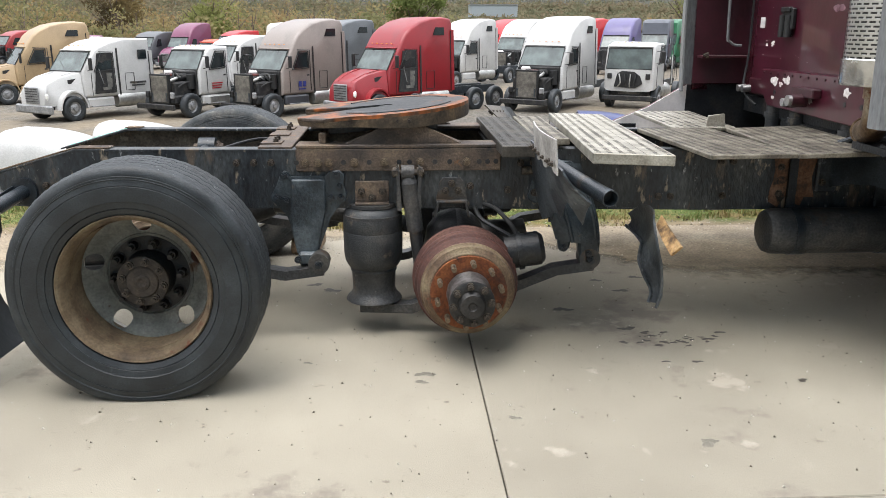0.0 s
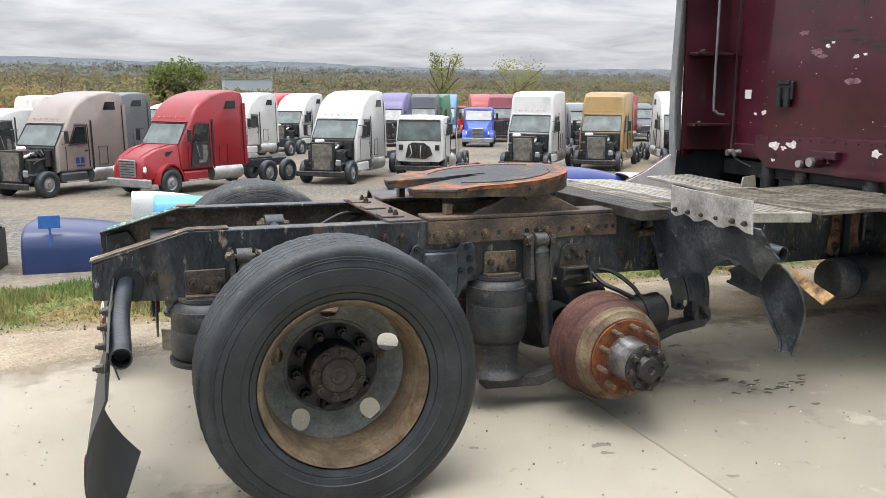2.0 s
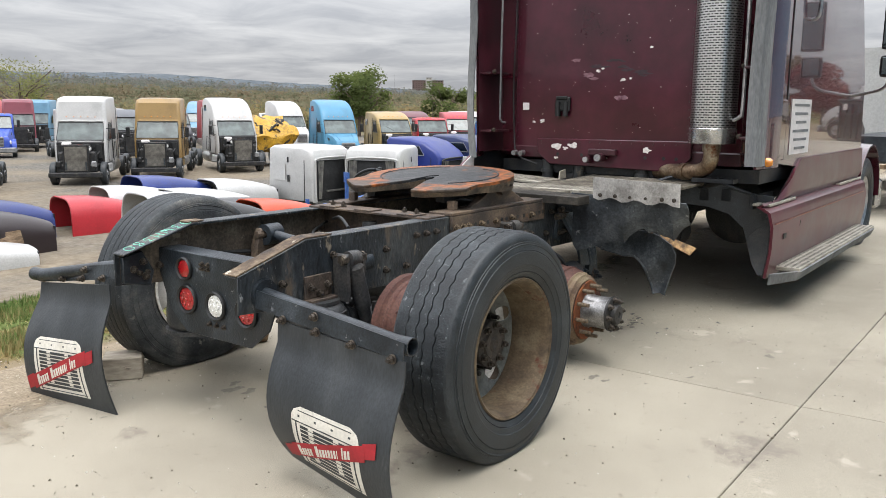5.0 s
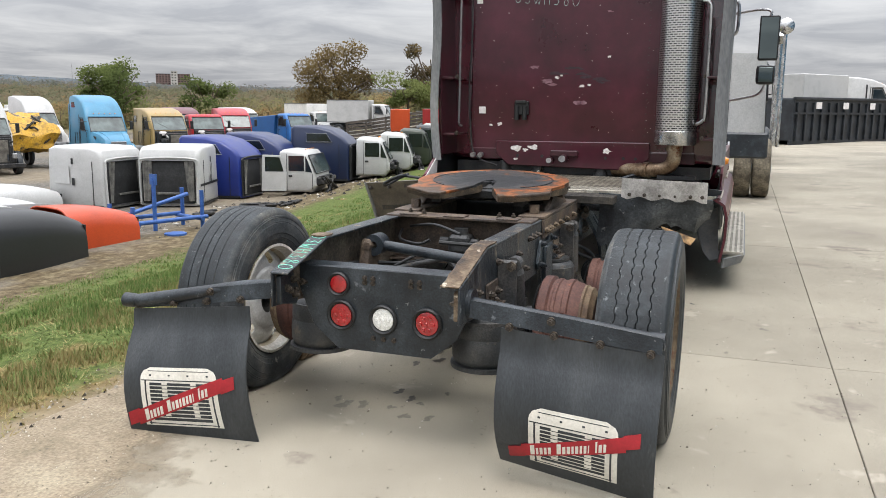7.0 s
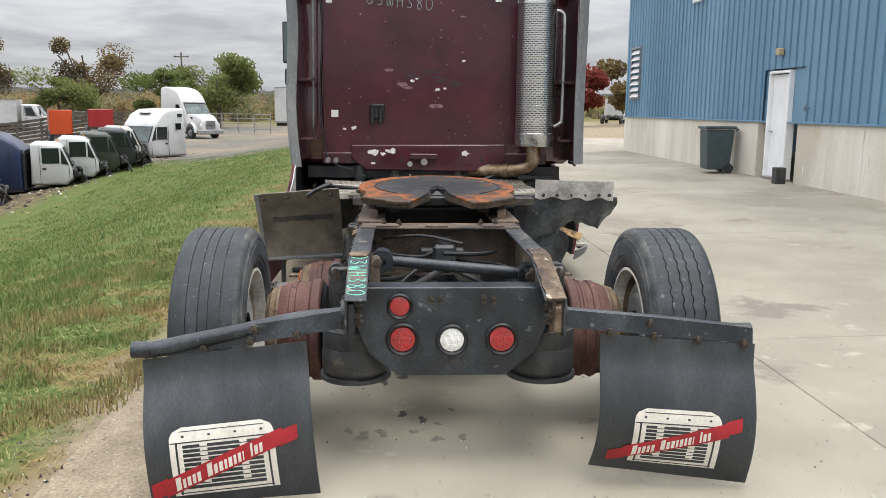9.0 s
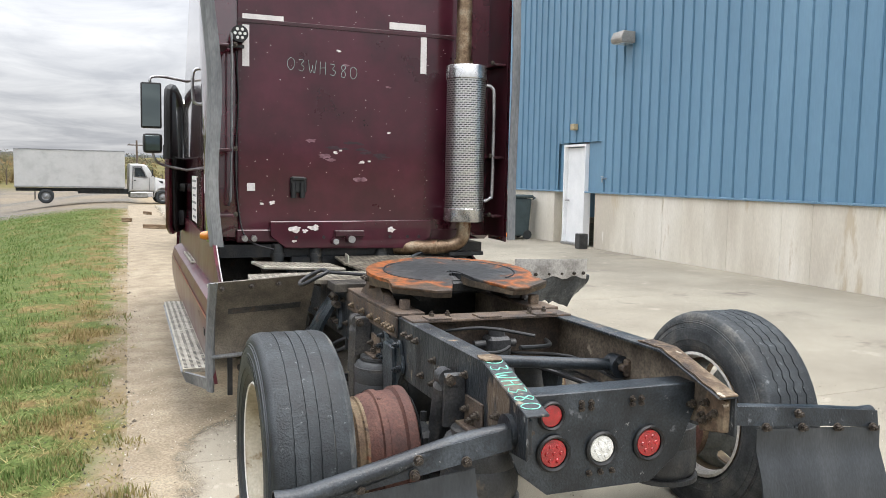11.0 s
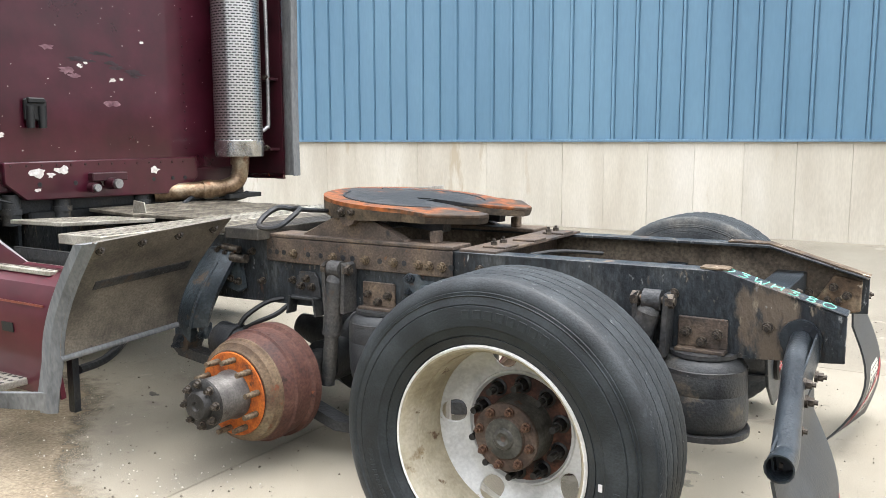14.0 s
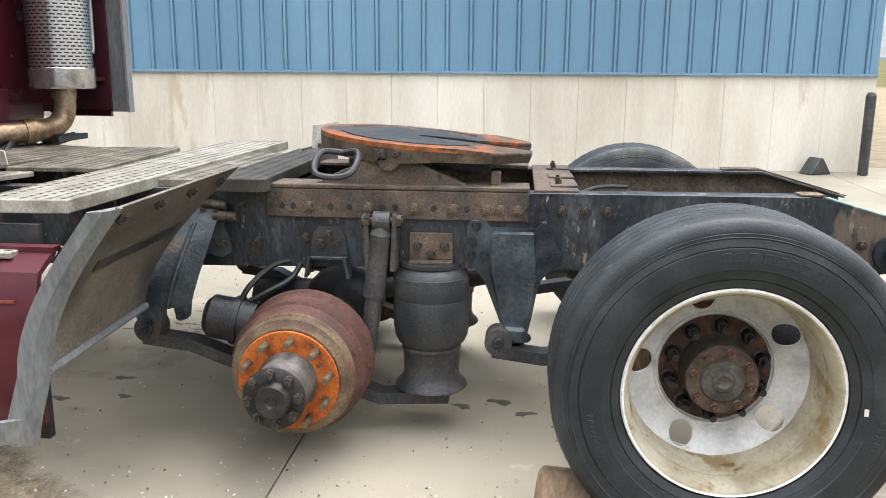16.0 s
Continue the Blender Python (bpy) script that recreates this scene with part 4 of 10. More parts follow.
def hill_trees():
    """Clumped crowns over the near hill, up to its ridge."""
    rnd = random.Random(17)
    vs, fs, dv, df = [], [], [], []
    for i in range(1500):
        a, r = radians(rnd.uniform(-18, 132)), 185 + 160 * rnd.random()
        if r * math.sin(a) > 15:
            crown(rnd, vs, fs, r * math.cos(a), r * math.sin(a), ground_z(r * math.cos(a), r * math.sin(a)) - 1.5, rnd.uniform(4, 7), rnd.uniform(7, 13), 60, 0.75)
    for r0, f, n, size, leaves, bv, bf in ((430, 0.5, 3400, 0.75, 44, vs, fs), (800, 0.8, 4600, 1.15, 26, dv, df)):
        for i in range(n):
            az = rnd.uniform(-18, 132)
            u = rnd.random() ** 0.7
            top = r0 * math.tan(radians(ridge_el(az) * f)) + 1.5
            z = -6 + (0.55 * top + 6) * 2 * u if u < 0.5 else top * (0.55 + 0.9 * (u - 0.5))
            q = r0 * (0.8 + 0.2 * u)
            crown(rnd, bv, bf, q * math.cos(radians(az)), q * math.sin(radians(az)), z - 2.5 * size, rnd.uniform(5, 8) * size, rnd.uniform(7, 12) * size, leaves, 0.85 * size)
    # leaf colours lose green from near to far hill: haze painted in
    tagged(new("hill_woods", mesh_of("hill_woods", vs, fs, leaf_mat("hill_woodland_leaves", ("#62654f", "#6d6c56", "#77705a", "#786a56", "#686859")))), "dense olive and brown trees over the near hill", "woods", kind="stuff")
    tagged(new("far_hill_woods", mesh_of("far_hill_woods", dv, df, leaf_mat("hazed_woodland_leaves", ("#62665f", "#6b6e67", "#72716a", "#746d66", "#6a6d6b")))), "olive trees over the far hill, greyed by painted haze", "woods", kind="stuff")


woods()
hill_trees()


def tree(x, y, h, w, material, label, n=2600, seed=1, leaf=0.2, base=None):
    z = ground_z(x, y) if base is None else base
    rnd = random.Random(seed)
    t = thing("tree", label, "tree", loc=(x, y, z))
    limbs = [tube([(0, 0, -0.2), (0.05 * h * 0.2, 0, h * 0.3), (0, 0.02 * h, h * 0.55)], 0.028 * h, 8)]
    for i in range(11):
        a = i * 2.4
        z0 = h * rnd.uniform(0.22, 0.55)
        limbs.append(tube([(0, 0, z0), (0.2 * w * math.cos(a), 0.2 * w * math.sin(a), z0 + 0.13 * h), (0.4 * w * math.cos(a), 0.4 * w * math.sin(a), z0 + h * rnd.uniform(0.2, 0.42))], 0.008 * h, 5, 3))
    part("trunk", B(*limbs), M_BARK, t)
    vs, fs = [], []
    crown(rnd, vs, fs, 0, 0, 0.12 * h, h * 0.9, w, n, leaf)
    put("crown", mesh_of("crown", vs, fs, material), t)


GL = "green tree with thinning yellowish leaves beyond the yard"
tree(4, 104, 7.8, 7, M_GREENL, GL, 4200, 1, 0.22)
tree(36, 96, 9.5, 5.0, M_YELLOWL, GL, 1400, 2, 0.15)
tree(48, 100, 9.0, 9.0, M_YELLOWL, "half-bare yellowish tree behind the parked trucks", 1800, 3, 0.15)
tree(86, 78, 9.0, 7, M_GREENL, GL, 4200, 4, 0.22)
tree(95, 70, 7, 6, M_GREENL, GL, 4500, 5, 0.2)
tree(-22, 104, 7.6, 7.5, M_YELLOWL, "half-bare yellowish tree behind the parked trucks", 2600, 6, 0.19)
tree(-34, 106, 9.6, 7, M_BROWNL, "half-bare brown tree behind the parked trucks", 2600, 7, 0.19)
tree(108, 55.5, 12.5, 10.5, M_BROWNL, "round brown tree with thinning leaves", 9000, 8, 0.2)
tree(112, 42, 12.0, 9, M_BROWNL, "round brown tree with thinning leaves", 6500, 9, 0.2)
tree(104, 43, 6.5, 9, M_GREENL, GL, 5000, 10, 0.2)
tree(72, 66, 7.5, 7, M_GREENL, GL, 5000, 13, 0.2)
tree(76, -16.9, 5.4, 5.8, M_REDL, "dark red maple tree across the road", 7000, 11, 0.17)
tree(82, -25, 6.5, 8, M_BROWNL, "round brown tree with thinning leaves", 5000, 12, 0.26)
tree(92, 20.5, 8.0, 9, M_GREENL, GL, 8000, 14, 0.2)
tree(95, 27, 7.0, 8, M_GREENL, GL, 7000, 15, 0.2)


def hills():
    # farther ridges greyer and bluer: distance haze put into the base colour
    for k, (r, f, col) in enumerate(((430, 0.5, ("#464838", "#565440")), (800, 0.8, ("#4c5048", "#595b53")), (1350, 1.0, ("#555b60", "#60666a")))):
        bm = bmesh.new()
        last = None
        for i in range(721):
            az = i * 0.5 - 120
            a = radians(az)
            z = r * math.tan(radians(ridge_el(az) * f * (1.0 + 0.13 * noise.noise((math.cos(a) * 5 + k * 5, math.sin(a) * 5, 0.3)) + 0.035 * noise.noise((math.cos(a) * 60, math.sin(a) * 60, k)) + 0.02 * noise.noise((az * 3.1, 0, k))))) + 1.5
            row = [bm.verts.new((q * math.cos(a), q * math.sin(a), zz)) for q, zz in ((r * 0.8, -6), (r * 0.9, z * 0.55), (r, z), (r * 1.12, -6))]
            if last:
                for j in range(3):
                    bm.faces.new((last[j], row[j], row[j + 1], last[j + 1]))
            last = row
        m = mat("wooded_hill_distance_haze", (C(col[0]), C(col[1])), 0.05, 0.95, 0, 0.0, 0.25, [(C("#4a452f"), 0.62, 0.04), (C("#2b3026"), 0.6, 0.07)], 0.12, world_space=True, spec=0.0)
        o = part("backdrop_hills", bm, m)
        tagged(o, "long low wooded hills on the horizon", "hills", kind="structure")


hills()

# ---- the tractor unit in the foreground ----
truck = thing("semi_truck", "maroon sleeper tractor with bare rear chassis and missing wheels", "truck")
BOLT = bolt_mesh("bolt", 0.013, 0.032, M_BOLT)
BOLT_D = bolt_mesh("bolt", 0.013, 0.032, M_DARK2)
BOLT_B = bolt_mesh("bolt", 0.0145, 0.03, M_BRASS)
BOLT_S = bolt_mesh("bolt", 0.009, 0.02, M_BOLT)


def bolts(parent, pts, d, me=BOLT):
    q = Vector(d).to_track_quat('Z', 'Y').to_matrix().to_4x4()
    for p in pts:
        put("bolt", me, parent, at=T(*p) @ q)


def side_y(s, f):
    return f if s > 0 else mirror_y(f)


# -- frame rails: channels with a sloped tail --
RAIL = [(-0.825, 0.795), (-0.46, 0.9), (2.0, 0.885), (6.3, 0.845), (6.3, 0.57), (2.5, 0.59), (0.7, 0.62), (-0.55, 0.63), (-0.825, 0.65)]


def rail(s):
    web = prism(RAIL, 0.421, 0.43, 'y')
    top = [(-0.825, 0.803), (-0.46, 0.908), (2.0, 0.893), (6.3, 0.853), (6.3, 0.844), (2.0, 0.884), (-0.46, 0.899), (-0.825, 0.794)]
    bot = [(-0.55, 0.63), (0.7, 0.62), (2.5, 0.59), (6.3, 0.57), (6.3, 0.579), (2.5, 0.599), (0.7, 0.629), (-0.55, 0.639)]
    r = part("frame_rail", B(side_y(s, prism(RAIL, 0.421, 0.43, 'y', bev=0.002)), side_y(s, prism(top, 0.345, 0.432, 'y', bev=0.003)), side_y(s, prism(bot, 0.345, 0.431, 'y'))), M_RAIL, truck, "black painted steel frame rail with rust and grease")
    part("rail_inner_face", B(side_y(s, prism([(-0.8, 0.786), (-0.46, 0.889), (2.0, 0.874), (2.0, 0.615), (0.7, 0.636), (-0.55, 0.645), (-0.8, 0.66)], 0.4175, 0.4195, 'y'))), M_RAILIN, r, "dusty brown inner face of the rail")
    y = s * 0.43
    pts = [(-0.3, 0.82), (-0.14, 0.7), (-0.34, 0.7), (-0.6, 0.74), (-0.7, 0.69), (0.28, 0.84), (0.36, 0.84), (0.44, 0.84), (0.2, 0.7), (1.62, 0.83), (1.56, 0.7), (1.38, 0.72), (2.3, 0.84), (2.36, 0.84), (2.3, 0.66), (2.36, 0.66), (2.6, 0.83), (2.66, 0.83), (2.62, 0.66), (2.9, 0.8), (2.9, 0.67), (0.05, 0.8), (0.05, 0.7)]
    bolts(r, [(x, y, z) for x, z in pts], (0, s, 0))
    return r


rails = {s: rail(s) for s in (-1, 1)}

# fifth wheel slider angles bolted on the rails
for s in (-1, 1):
    a = part("slider_angle", B(side_y(s, box((1.04, 0.438, 0.85), (0.965, 0.013, 0.105), 0.003)), side_y(s, box((1.04, 0.37, 0.913), (0.965, 0.15, 0.016), 0.003))), M_RUST_F, truck, "rust-brown steel angle along the rail top")
    bolts(a, [(x, s * 0.446, 0.84) for x in (0.6, 0.66, 0.71, 0.83, 0.97, 1.14, 1.36)], (0, s, 0), BOLT_B)
    for x in (0.56, 0.78, 0.9, 1.04, 1.09, 1.21, 1.28, 1.42, 1.46, 1.5):
        part("hole", B(cyl((x, s * 0.4445, 0.84), (x, s * 0.4455, 0.84), 0.012, seg=12)), M_GREASE, a)
    part("stop_block", B(box((0.68, s * 0.36, 0.945), (0.035, 0.05, 0.05), 0.004)), M_RUST_F, a)

# crossmembers
cm = part("crossmember", B(box((0.5, 0, 0.78), (0.012, 0.84, 0.25)), box((0.46, 0, 0.906), (0.16, 0.84, 0.012), 0.002), box((0.46, 0, 0.655), (0.1, 0.84, 0.01))), M_RUST_F, truck, "brown rusty channel crossmember")
bolts(cm, [(0.45, y, 0.912) for y in (-0.3, -0.22, 0.22, 0.3)], (0, 0, 1))
for y in (-0.28, 0.02, 0.28):
    part("shim_plate", B(box((0.43, y, 0.916), (0.1, 0.12, 0.008), 0.002)), M_RUST_F, cm)
for x in (1.6, 2.25, 3.6, 5.0):
    part("crossmember", B(box((x, 0, 0.75), (0.012, 0.84, 0.24)), box((x - 0.05, 0, 0.87), (0.1, 0.84, 0.01)), box((x - 0.05, 0, 0.635), (0.1, 0.84, 0.01))), M_GREASE, truck)

# rear closing plate with lamps
ec = part("end_crossmember", B(prism([(-0.418, 0.69), (-0.418, 0.8), (0.418, 0.8), (0.418, 0.69), (0.345, 0.52), (0.225, 0.425), (-0.225, 0.425), (-0.345, 0.52)], -0.598, -0.588, 'x', bev=0.002), box((-0.54, 0, 0.796), (0.11, 0.84, 0.012), 0.003), box((-0.545, 0, 0.74), (0.012, 0.82, 0.1))), M_DARK2, truck, "black lamp panel closing the tail of the frame")
bolts(ec, [(-0.598, y, z) for y in (-0.17, -0.13, 0.05, 0.09) for z in (0.74, 0.76)] + [(-0.598, y, 0.49) for y in (-0.05, 0.0, 0.05)], (-1, 0, 0), BOLT_S)


def lamp(y, z, r, m, label):
    g = part("lamp_grommet", B(lathe([(r * 1.02, 0), (r * 1.3, 0), (r * 1.3, 0.012), (r * 1.18, 0.018), (r * 1.02, 0.012)], T(-0.598, y, z) @ Matrix.Rotation(radians(-90), 4, 'Y'), 28, True)), M_BLACKP, ec, "black rubber lamp grommet")
    part("lens", B(lathe([(0, 0.014), (r * 0.6, 0.013), (r * 0.95, 0.009), (r, 0.002), (r, -0.02)], T(-0.598, y, z) @ Matrix.Rotation(radians(-90), 4, 'Y'), 28)), m, g, label)
    for k in range(7 if r > 0.05 else 0):
        a = k * math.pi / 3
        q = 0 if k == 6 else r * 0.55
        part("diode", B(cyl((-0.611, y + q * math.cos(a), z + q * math.sin(a)), (-0.615, y + q * math.cos(a), z + q * math.sin(a)), r * 0.17, r * 0.12, 10)), m, g)


lamp(0.0, 0.58, 0.052, M_WHLENS, "round clear reversing lamp")
lamp(0.205, 0.583, 0.054, M_REDLENS, "round red tail lamp")
lamp(-0.208, 0.582, 0.054, M_REDLENS, "round red tail lamp")
lamp(0.217, 0.724, 0.042, M_REDLENS, "small round red lamp")

M_TAIL = mat("peeling_rusty_flange", (C("#332a24"), C("#584838"), C("#83745f")), 9, 0.8, 0.1, 0.4, 70, [(C("#b8ae9c"), 0.62, 14.0), (C("#2a2522"), 0.60, 7.0), (C("#8a5a34"), 0.66, 10.0)], 0.3)
for s in (-1, 1):
    x0_ = -0.83 if s < 0 else -0.47
    x1_ = -0.3 if s < 0 else -0.38
    zt_ = lambda x: (0.9125 if x > -0.46 else 0.9125 + (x + 0.46) * 0.2877)
    part("flange_rust", B(side_y(s, sheet([[(x_, y_ + 0.006 * math.sin(x_ * 60 + y_ * 50), zt_(x_)) for y_ in (0.352, 0.38, 0.41, 0.428)] for x_ in [x0_ + (x1_ - x0_) * k / 10 for k in range(11)]], 0.005))), M_TAIL, rails[s], "rusty peeling rail flange")
    part("tail_gusset", B(side_y(s, prism([(-0.8, 0.66), (-0.8, 0.78), (-0.7, 0.8), (-0.64, 0.7), (-0.66, 0.63)], 0.395, 0.42, 'y', bev=0.004))), M_TAIL if s < 0 else M_DARK2, rails[s])
    bolts(rails[s], [(-0.75, s * 0.395, 0.72), (-0.69, s * 0.395, 0.68), (-0.7, s * 0.395, 0.75)], (0, -s, 0))

# -- mud flap hangers and flaps --
for s in (-1, 1):
    xo, yo, zo = (-0.775, 1.18, 0.597) if s > 0 else (-0.712, -1.145, 0.642)
    zm, drop = (0.656, 0.045) if s > 0 else (0.678, 0.0)
    hb = part("flap_hanger", B(tube([(-0.7, s * 0.43, 0.715), (-0.712, s * 0.62, 0.698), (-0.718 if s < 0 else -0.738, s * 0.85, zm), (xo, yo, zo)], 0.032, 16, 4), side_y(s, sheet([[(-0.747, 0.45, 0.742), (-0.752, 0.85, 0.706 - drop * 0.6), (-0.75, 1.21, 0.664 - drop)], [(-0.757, 0.45, 0.672), (-0.762, 0.85, 0.636 - drop * 0.6), (-0.76, 1.21, 0.6 - drop)]], 0.006)), cyl((-0.7, s * 0.43, 0.715), (-0.7, s * 0.45, 0.715), 0.062, seg=20)), M_DARK2, truck, "black tubular mud flap bracket")
    bolts(hb, [(-0.766, s * y, 0.655 - (0.09 + drop) * (y - 0.6)) for y in (0.62, 0.8, 0.98, 1.17)] + [(-0.757, s * 0.785, 0.69 - drop * 0.4)], (-1, 0, 0))
    part("pipe_end", B(lathe([(0.027, 0.0), (0.0322, 0.0), (0.034, 0.07), (0.0295, 0.07)], T(xo, yo, zo) @ (TO_Y if s > 0 else TO_NY), 16, True)), M_DARK2, hb)
    part("bore", B(cyl((xo, yo + s * 0.001, zo), (xo, yo + s * 0.003, zo), 0.027, seg=16)), M_GREASE, hb)

    def flap_x(u, v, s=s):
        # v from the top (0) to the foot (1): the sheet bellies forward and kicks back
        return -0.757 - 0.03 * v - 0.065 * math.sin(math.pi * max(0.0, v - 0.15) / 0.85) + (-0.08 * u * v if s > 0 else 0.1 * (1 - u) * v ** 3)

    def flap_p(u, v, s=s):
        y = s * (0.585 + 0.635 * u) - s * (0.05 * v if s > 0 else 0.01 * v)
        return Vector((flap_x(u, v), y, (0.645 - 0.045 * u - 0.585 * v) if s < 0 else (0.622 - 0.07 * u - v * (0.575 - 0.04 * u) - 0.055 * sstep(0.55, 1.1, v))))
    fl = part("mud_flap", B(sheet([[flap_p(u / 10, v / 14) for u in range(11)] for v in range(15)], 0.008)), M_FLAP, truck, "curved black rubber mud flap with a printed badge")

    def on_flap(u, v, lift):
        p = flap_p(u, v)
        dn = (flap_p(u, v + 0.02) - p).cross(flap_p(u + 0.02, v) - p).normalized()
        if dn.x > 0:
            dn = -dn
        return p + dn * (0.0045 + lift)

    def patch(u0, u1, v0, v1, lift, skew=0.0):
        nu, nv = 8, 5
        return sheet([[on_flap(u0 + (u1 - u0) * i / nu, v0 + (v1 - v0) * j / nv + skew * ((u0 + (u1 - u0) * i / nu) - 0.5), lift) for i in range(nu + 1)] for j in range(nv + 1)], 0.001)
    # printed badge: a white rounded panel of dark louvres crossed by a red ribbon with plain bars
    ul, ur = (0.225, 0.78)
    if s > 0:
        ul, ur = (0.235, 0.855)
    rows_ = []
    for j in range(17):
        v = 0.47 + 0.43 * j / 16
        g = max(0.0, 0.09 - (v - 0.47)) / 0.09
        ins = 0.075 * (1 - math.sqrt(1 - g * g))
        rows_.append([on_flap(ul + ins + (ur - ul - 2 * ins) * i / 10, v, 0.0006) for i in range(11)])
    bd = part("badge_panel", B(sheet(rows_, 0.001)), M_PRINT, fl, "white printed louvre badge with rounded top")
    for k in range(10):
        v = 0.59 + 0.028 * k
        part("badge_louvre", B(patch(ul + 0.075, ur - 0.075, v, v + 0.0195, 0.0016)), M_FLAP, bd)
    for k in range(9):
        for c in (0.3, 0.68):
            u = ul + (ur - ul) * c
            part("louvre_tie", B(patch(u - 0.022, u + 0.022, 0.586 + 0.028 * k, 0.604 + 0.028 * k, 0.0021)), M_PRINT, bd)
    for c in (0.12, 0.37, 0.62, 0.87):
        u = ul + (ur - ul) * c
        part("printed_rivet", B(patch(u - 0.008, u + 0.008, 0.525, 0.538, 0.0016)), M_FLAP, bd)
    part("badge_border", B(patch(ul + 0.034, ul + 0.046, 0.575, 0.895, 0.0016), patch(ur - 0.046, ur - 0.034, 0.575, 0.895, 0.0016), patch(ul + 0.004, ur - 0.004, 0.568, 0.575, 0.0016), patch(ul + 0.06, ur - 0.06, 0.495, 0.5, 0.0016), patch(ul + 0.03, ur - 0.03, 0.882, 0.888, 0.0016)), M_FLAP, bd)
    sk = -0.35 if s < 0 else 0.36
    rb = part("badge_ribbon", B(patch(ul - 0.05, ur + 0.05, 0.65, 0.755, 0.0034, sk), patch(ul - 0.14, ul - 0.03, 0.668, 0.765, 0.0028, sk), patch(ur + 0.03, ur + 0.13, 0.64, 0.737, 0.0028, sk)), M_RED, fl, "red ribbon with a row of white bars")
    # three words as plain upright bars, the first of each word taller
    pos = 0.0
    for word in ((0.05, 0.028, 0.034, 0.03, 0.034), (0.048, 0.034, 0.036, 0.024, 0.034, 0.026, 0.03, 0.012), (0.02, 0.034, 0.03)):
        for q, wd in enumerate(word):
            c0, c1 = 0.02 + pos, 0.02 + pos + wd
            pos += wd + 0.017
            u0, u1 = (ul + (ur - ul) * c0, ul + (ur - ul) * c1) if s < 0 else (ur - (ur - ul) * c1, ur - (ur - ul) * c0)
            part("lettering_bar", B(patch(u0, u1, 0.664 if q == 0 else 0.686, 0.742, 0.0046, sk)), M_PRINT, rb)
        pos += 0.05

# -- fifth wheel --
FW_T = T(1.02, -0.01, 1.065) @ Matrix.Rotation(radians(-5.0), 4, 'Y')


def fifth_wheel_outline():
    p = []
    for i in range(0, 33):
        a = radians(-118 + 236 * i / 32)
        p.append((0.385 * math.cos(a) if math.cos(a) > 0 else 0.42 * math.cos(a), 0.465 * math.sin(a)))
    # left horn, throat, right horn
    tail = [(-0.33, 0.435), (-0.47, 0.25), (-0.475, 0.17), (-0.2, 0.055), (-0.04, 0.04), (-0.0, 0.0), (-0.04, -0.04), (-0.2, -0.055), (-0.475, -0.17), (-0.47, -0.25), (-0.33, -0.435)]
    return p + tail


def fw_mat():
    m = bpy.data.materials.new("greasy_rust_orange_plate")
    m.use_nodes = True
    n, l = m.node_tree.nodes, m.node_tree.links
    b = n["Principled BSDF"]
    tc = n.new("ShaderNodeTexCoord")
    sp = n.new("ShaderNodeVectorMath"); sp.operation = 'MULTIPLY'; sp.inputs[1].default_value = (1, 0.92, 0)
    l.new(tc.outputs["Object"], sp.inputs[0])
    ln = n.new("ShaderNodeVectorMath"); ln.operation = 'LENGTH'
    l.new(sp.outputs[0], ln.inputs[0])
    nz = n.new("ShaderNodeTexNoise"); nz.inputs["Scale"].default_value, nz.inputs["Detail"].default_value = 7.0, 10.0
    l.new(tc.outputs["Object"], nz.inputs["Vector"])
    ad = n.new("ShaderNodeMath"); ad.operation = 'MULTIPLY_ADD'; ad.inputs[1].default_value = 0.62
    l.new(nz.outputs["Fac"], ad.inputs[0]); l.new(ln.outputs["Value"], ad.inputs[2])
    r = n.new("ShaderNodeValToRGB")
    e = r.color_ramp.elements
    e[0].position, e[0].color = 0.5, C("#26282a")
    e[1].position, e[1].color = 0.86, C("#4a3f35")
    for p, c in ((0.57, "#3d3d3d"), (0.62, "#33302e"), (0.65, "#6b4126"), (0.69, "#93501f"), (0.74, "#8a5228"), (0.79, "#54402e")):
        x = e.new(p); x.color = C(c)
    l.new(ad.outputs[0], r.inputs["Fac"])
    n2 = n.new("ShaderNodeTexNoise"); n2.inputs["Scale"].default_value, n2.inputs["Detail"].default_value = 30.0, 8.0
    l.new(tc.outputs["Object"], n2.inputs["Vector"])
    mr = n.new("ShaderNodeMapRange"); mr.inputs["From Min"].default_value, mr.inputs["From Max"].default_value = 0.3, 0.7
    mr.inputs["To Min"].default_value, mr.inputs["To Max"].default_value = 0.4, 1.3
    l.new(n2.outputs["Fac"], mr.inputs["Value"])
    mx = n.new("ShaderNodeMix"); mx.data_type, mx.blend_type = 'RGBA', 'MULTIPLY'; mx.inputs[0].default_value = 1.0
    l.new(r.outputs[0], mx.inputs[6]); l.new(mr.outputs[0], mx.inputs[7])
    l.new(mx.outputs[2], b.inputs["Base Color"])
    b.inputs["Roughness"].default_value = 0.55
    b.inputs["Metallic"].default_value = 0.15
    bp = n.new("ShaderNodeBump"); bp.inputs["Strength"].default_value, bp.inputs["Distance"].default_value = 0.35, 0.01
    l.new(n2.outputs["Fac"], bp.inputs["Height"]); l.new(bp.outputs[0], b.inputs["Normal"])
    return m


M_FWE = mat("greasy_brown_plate_edge", (C("#2b2620"), C("#4a4034"), C("#6b5c48")), 8, 0.65, 0.1, 0.25, 90, None, 0.3)
fw = part("fifth_wheel_plate", B(prism(fifth_wheel_outline(), -0.012, 0.004, 'z', bev=0.003)), fw_mat(), truck, "greasy fifth wheel plate with a bright orange rust ring", at=FW_T)


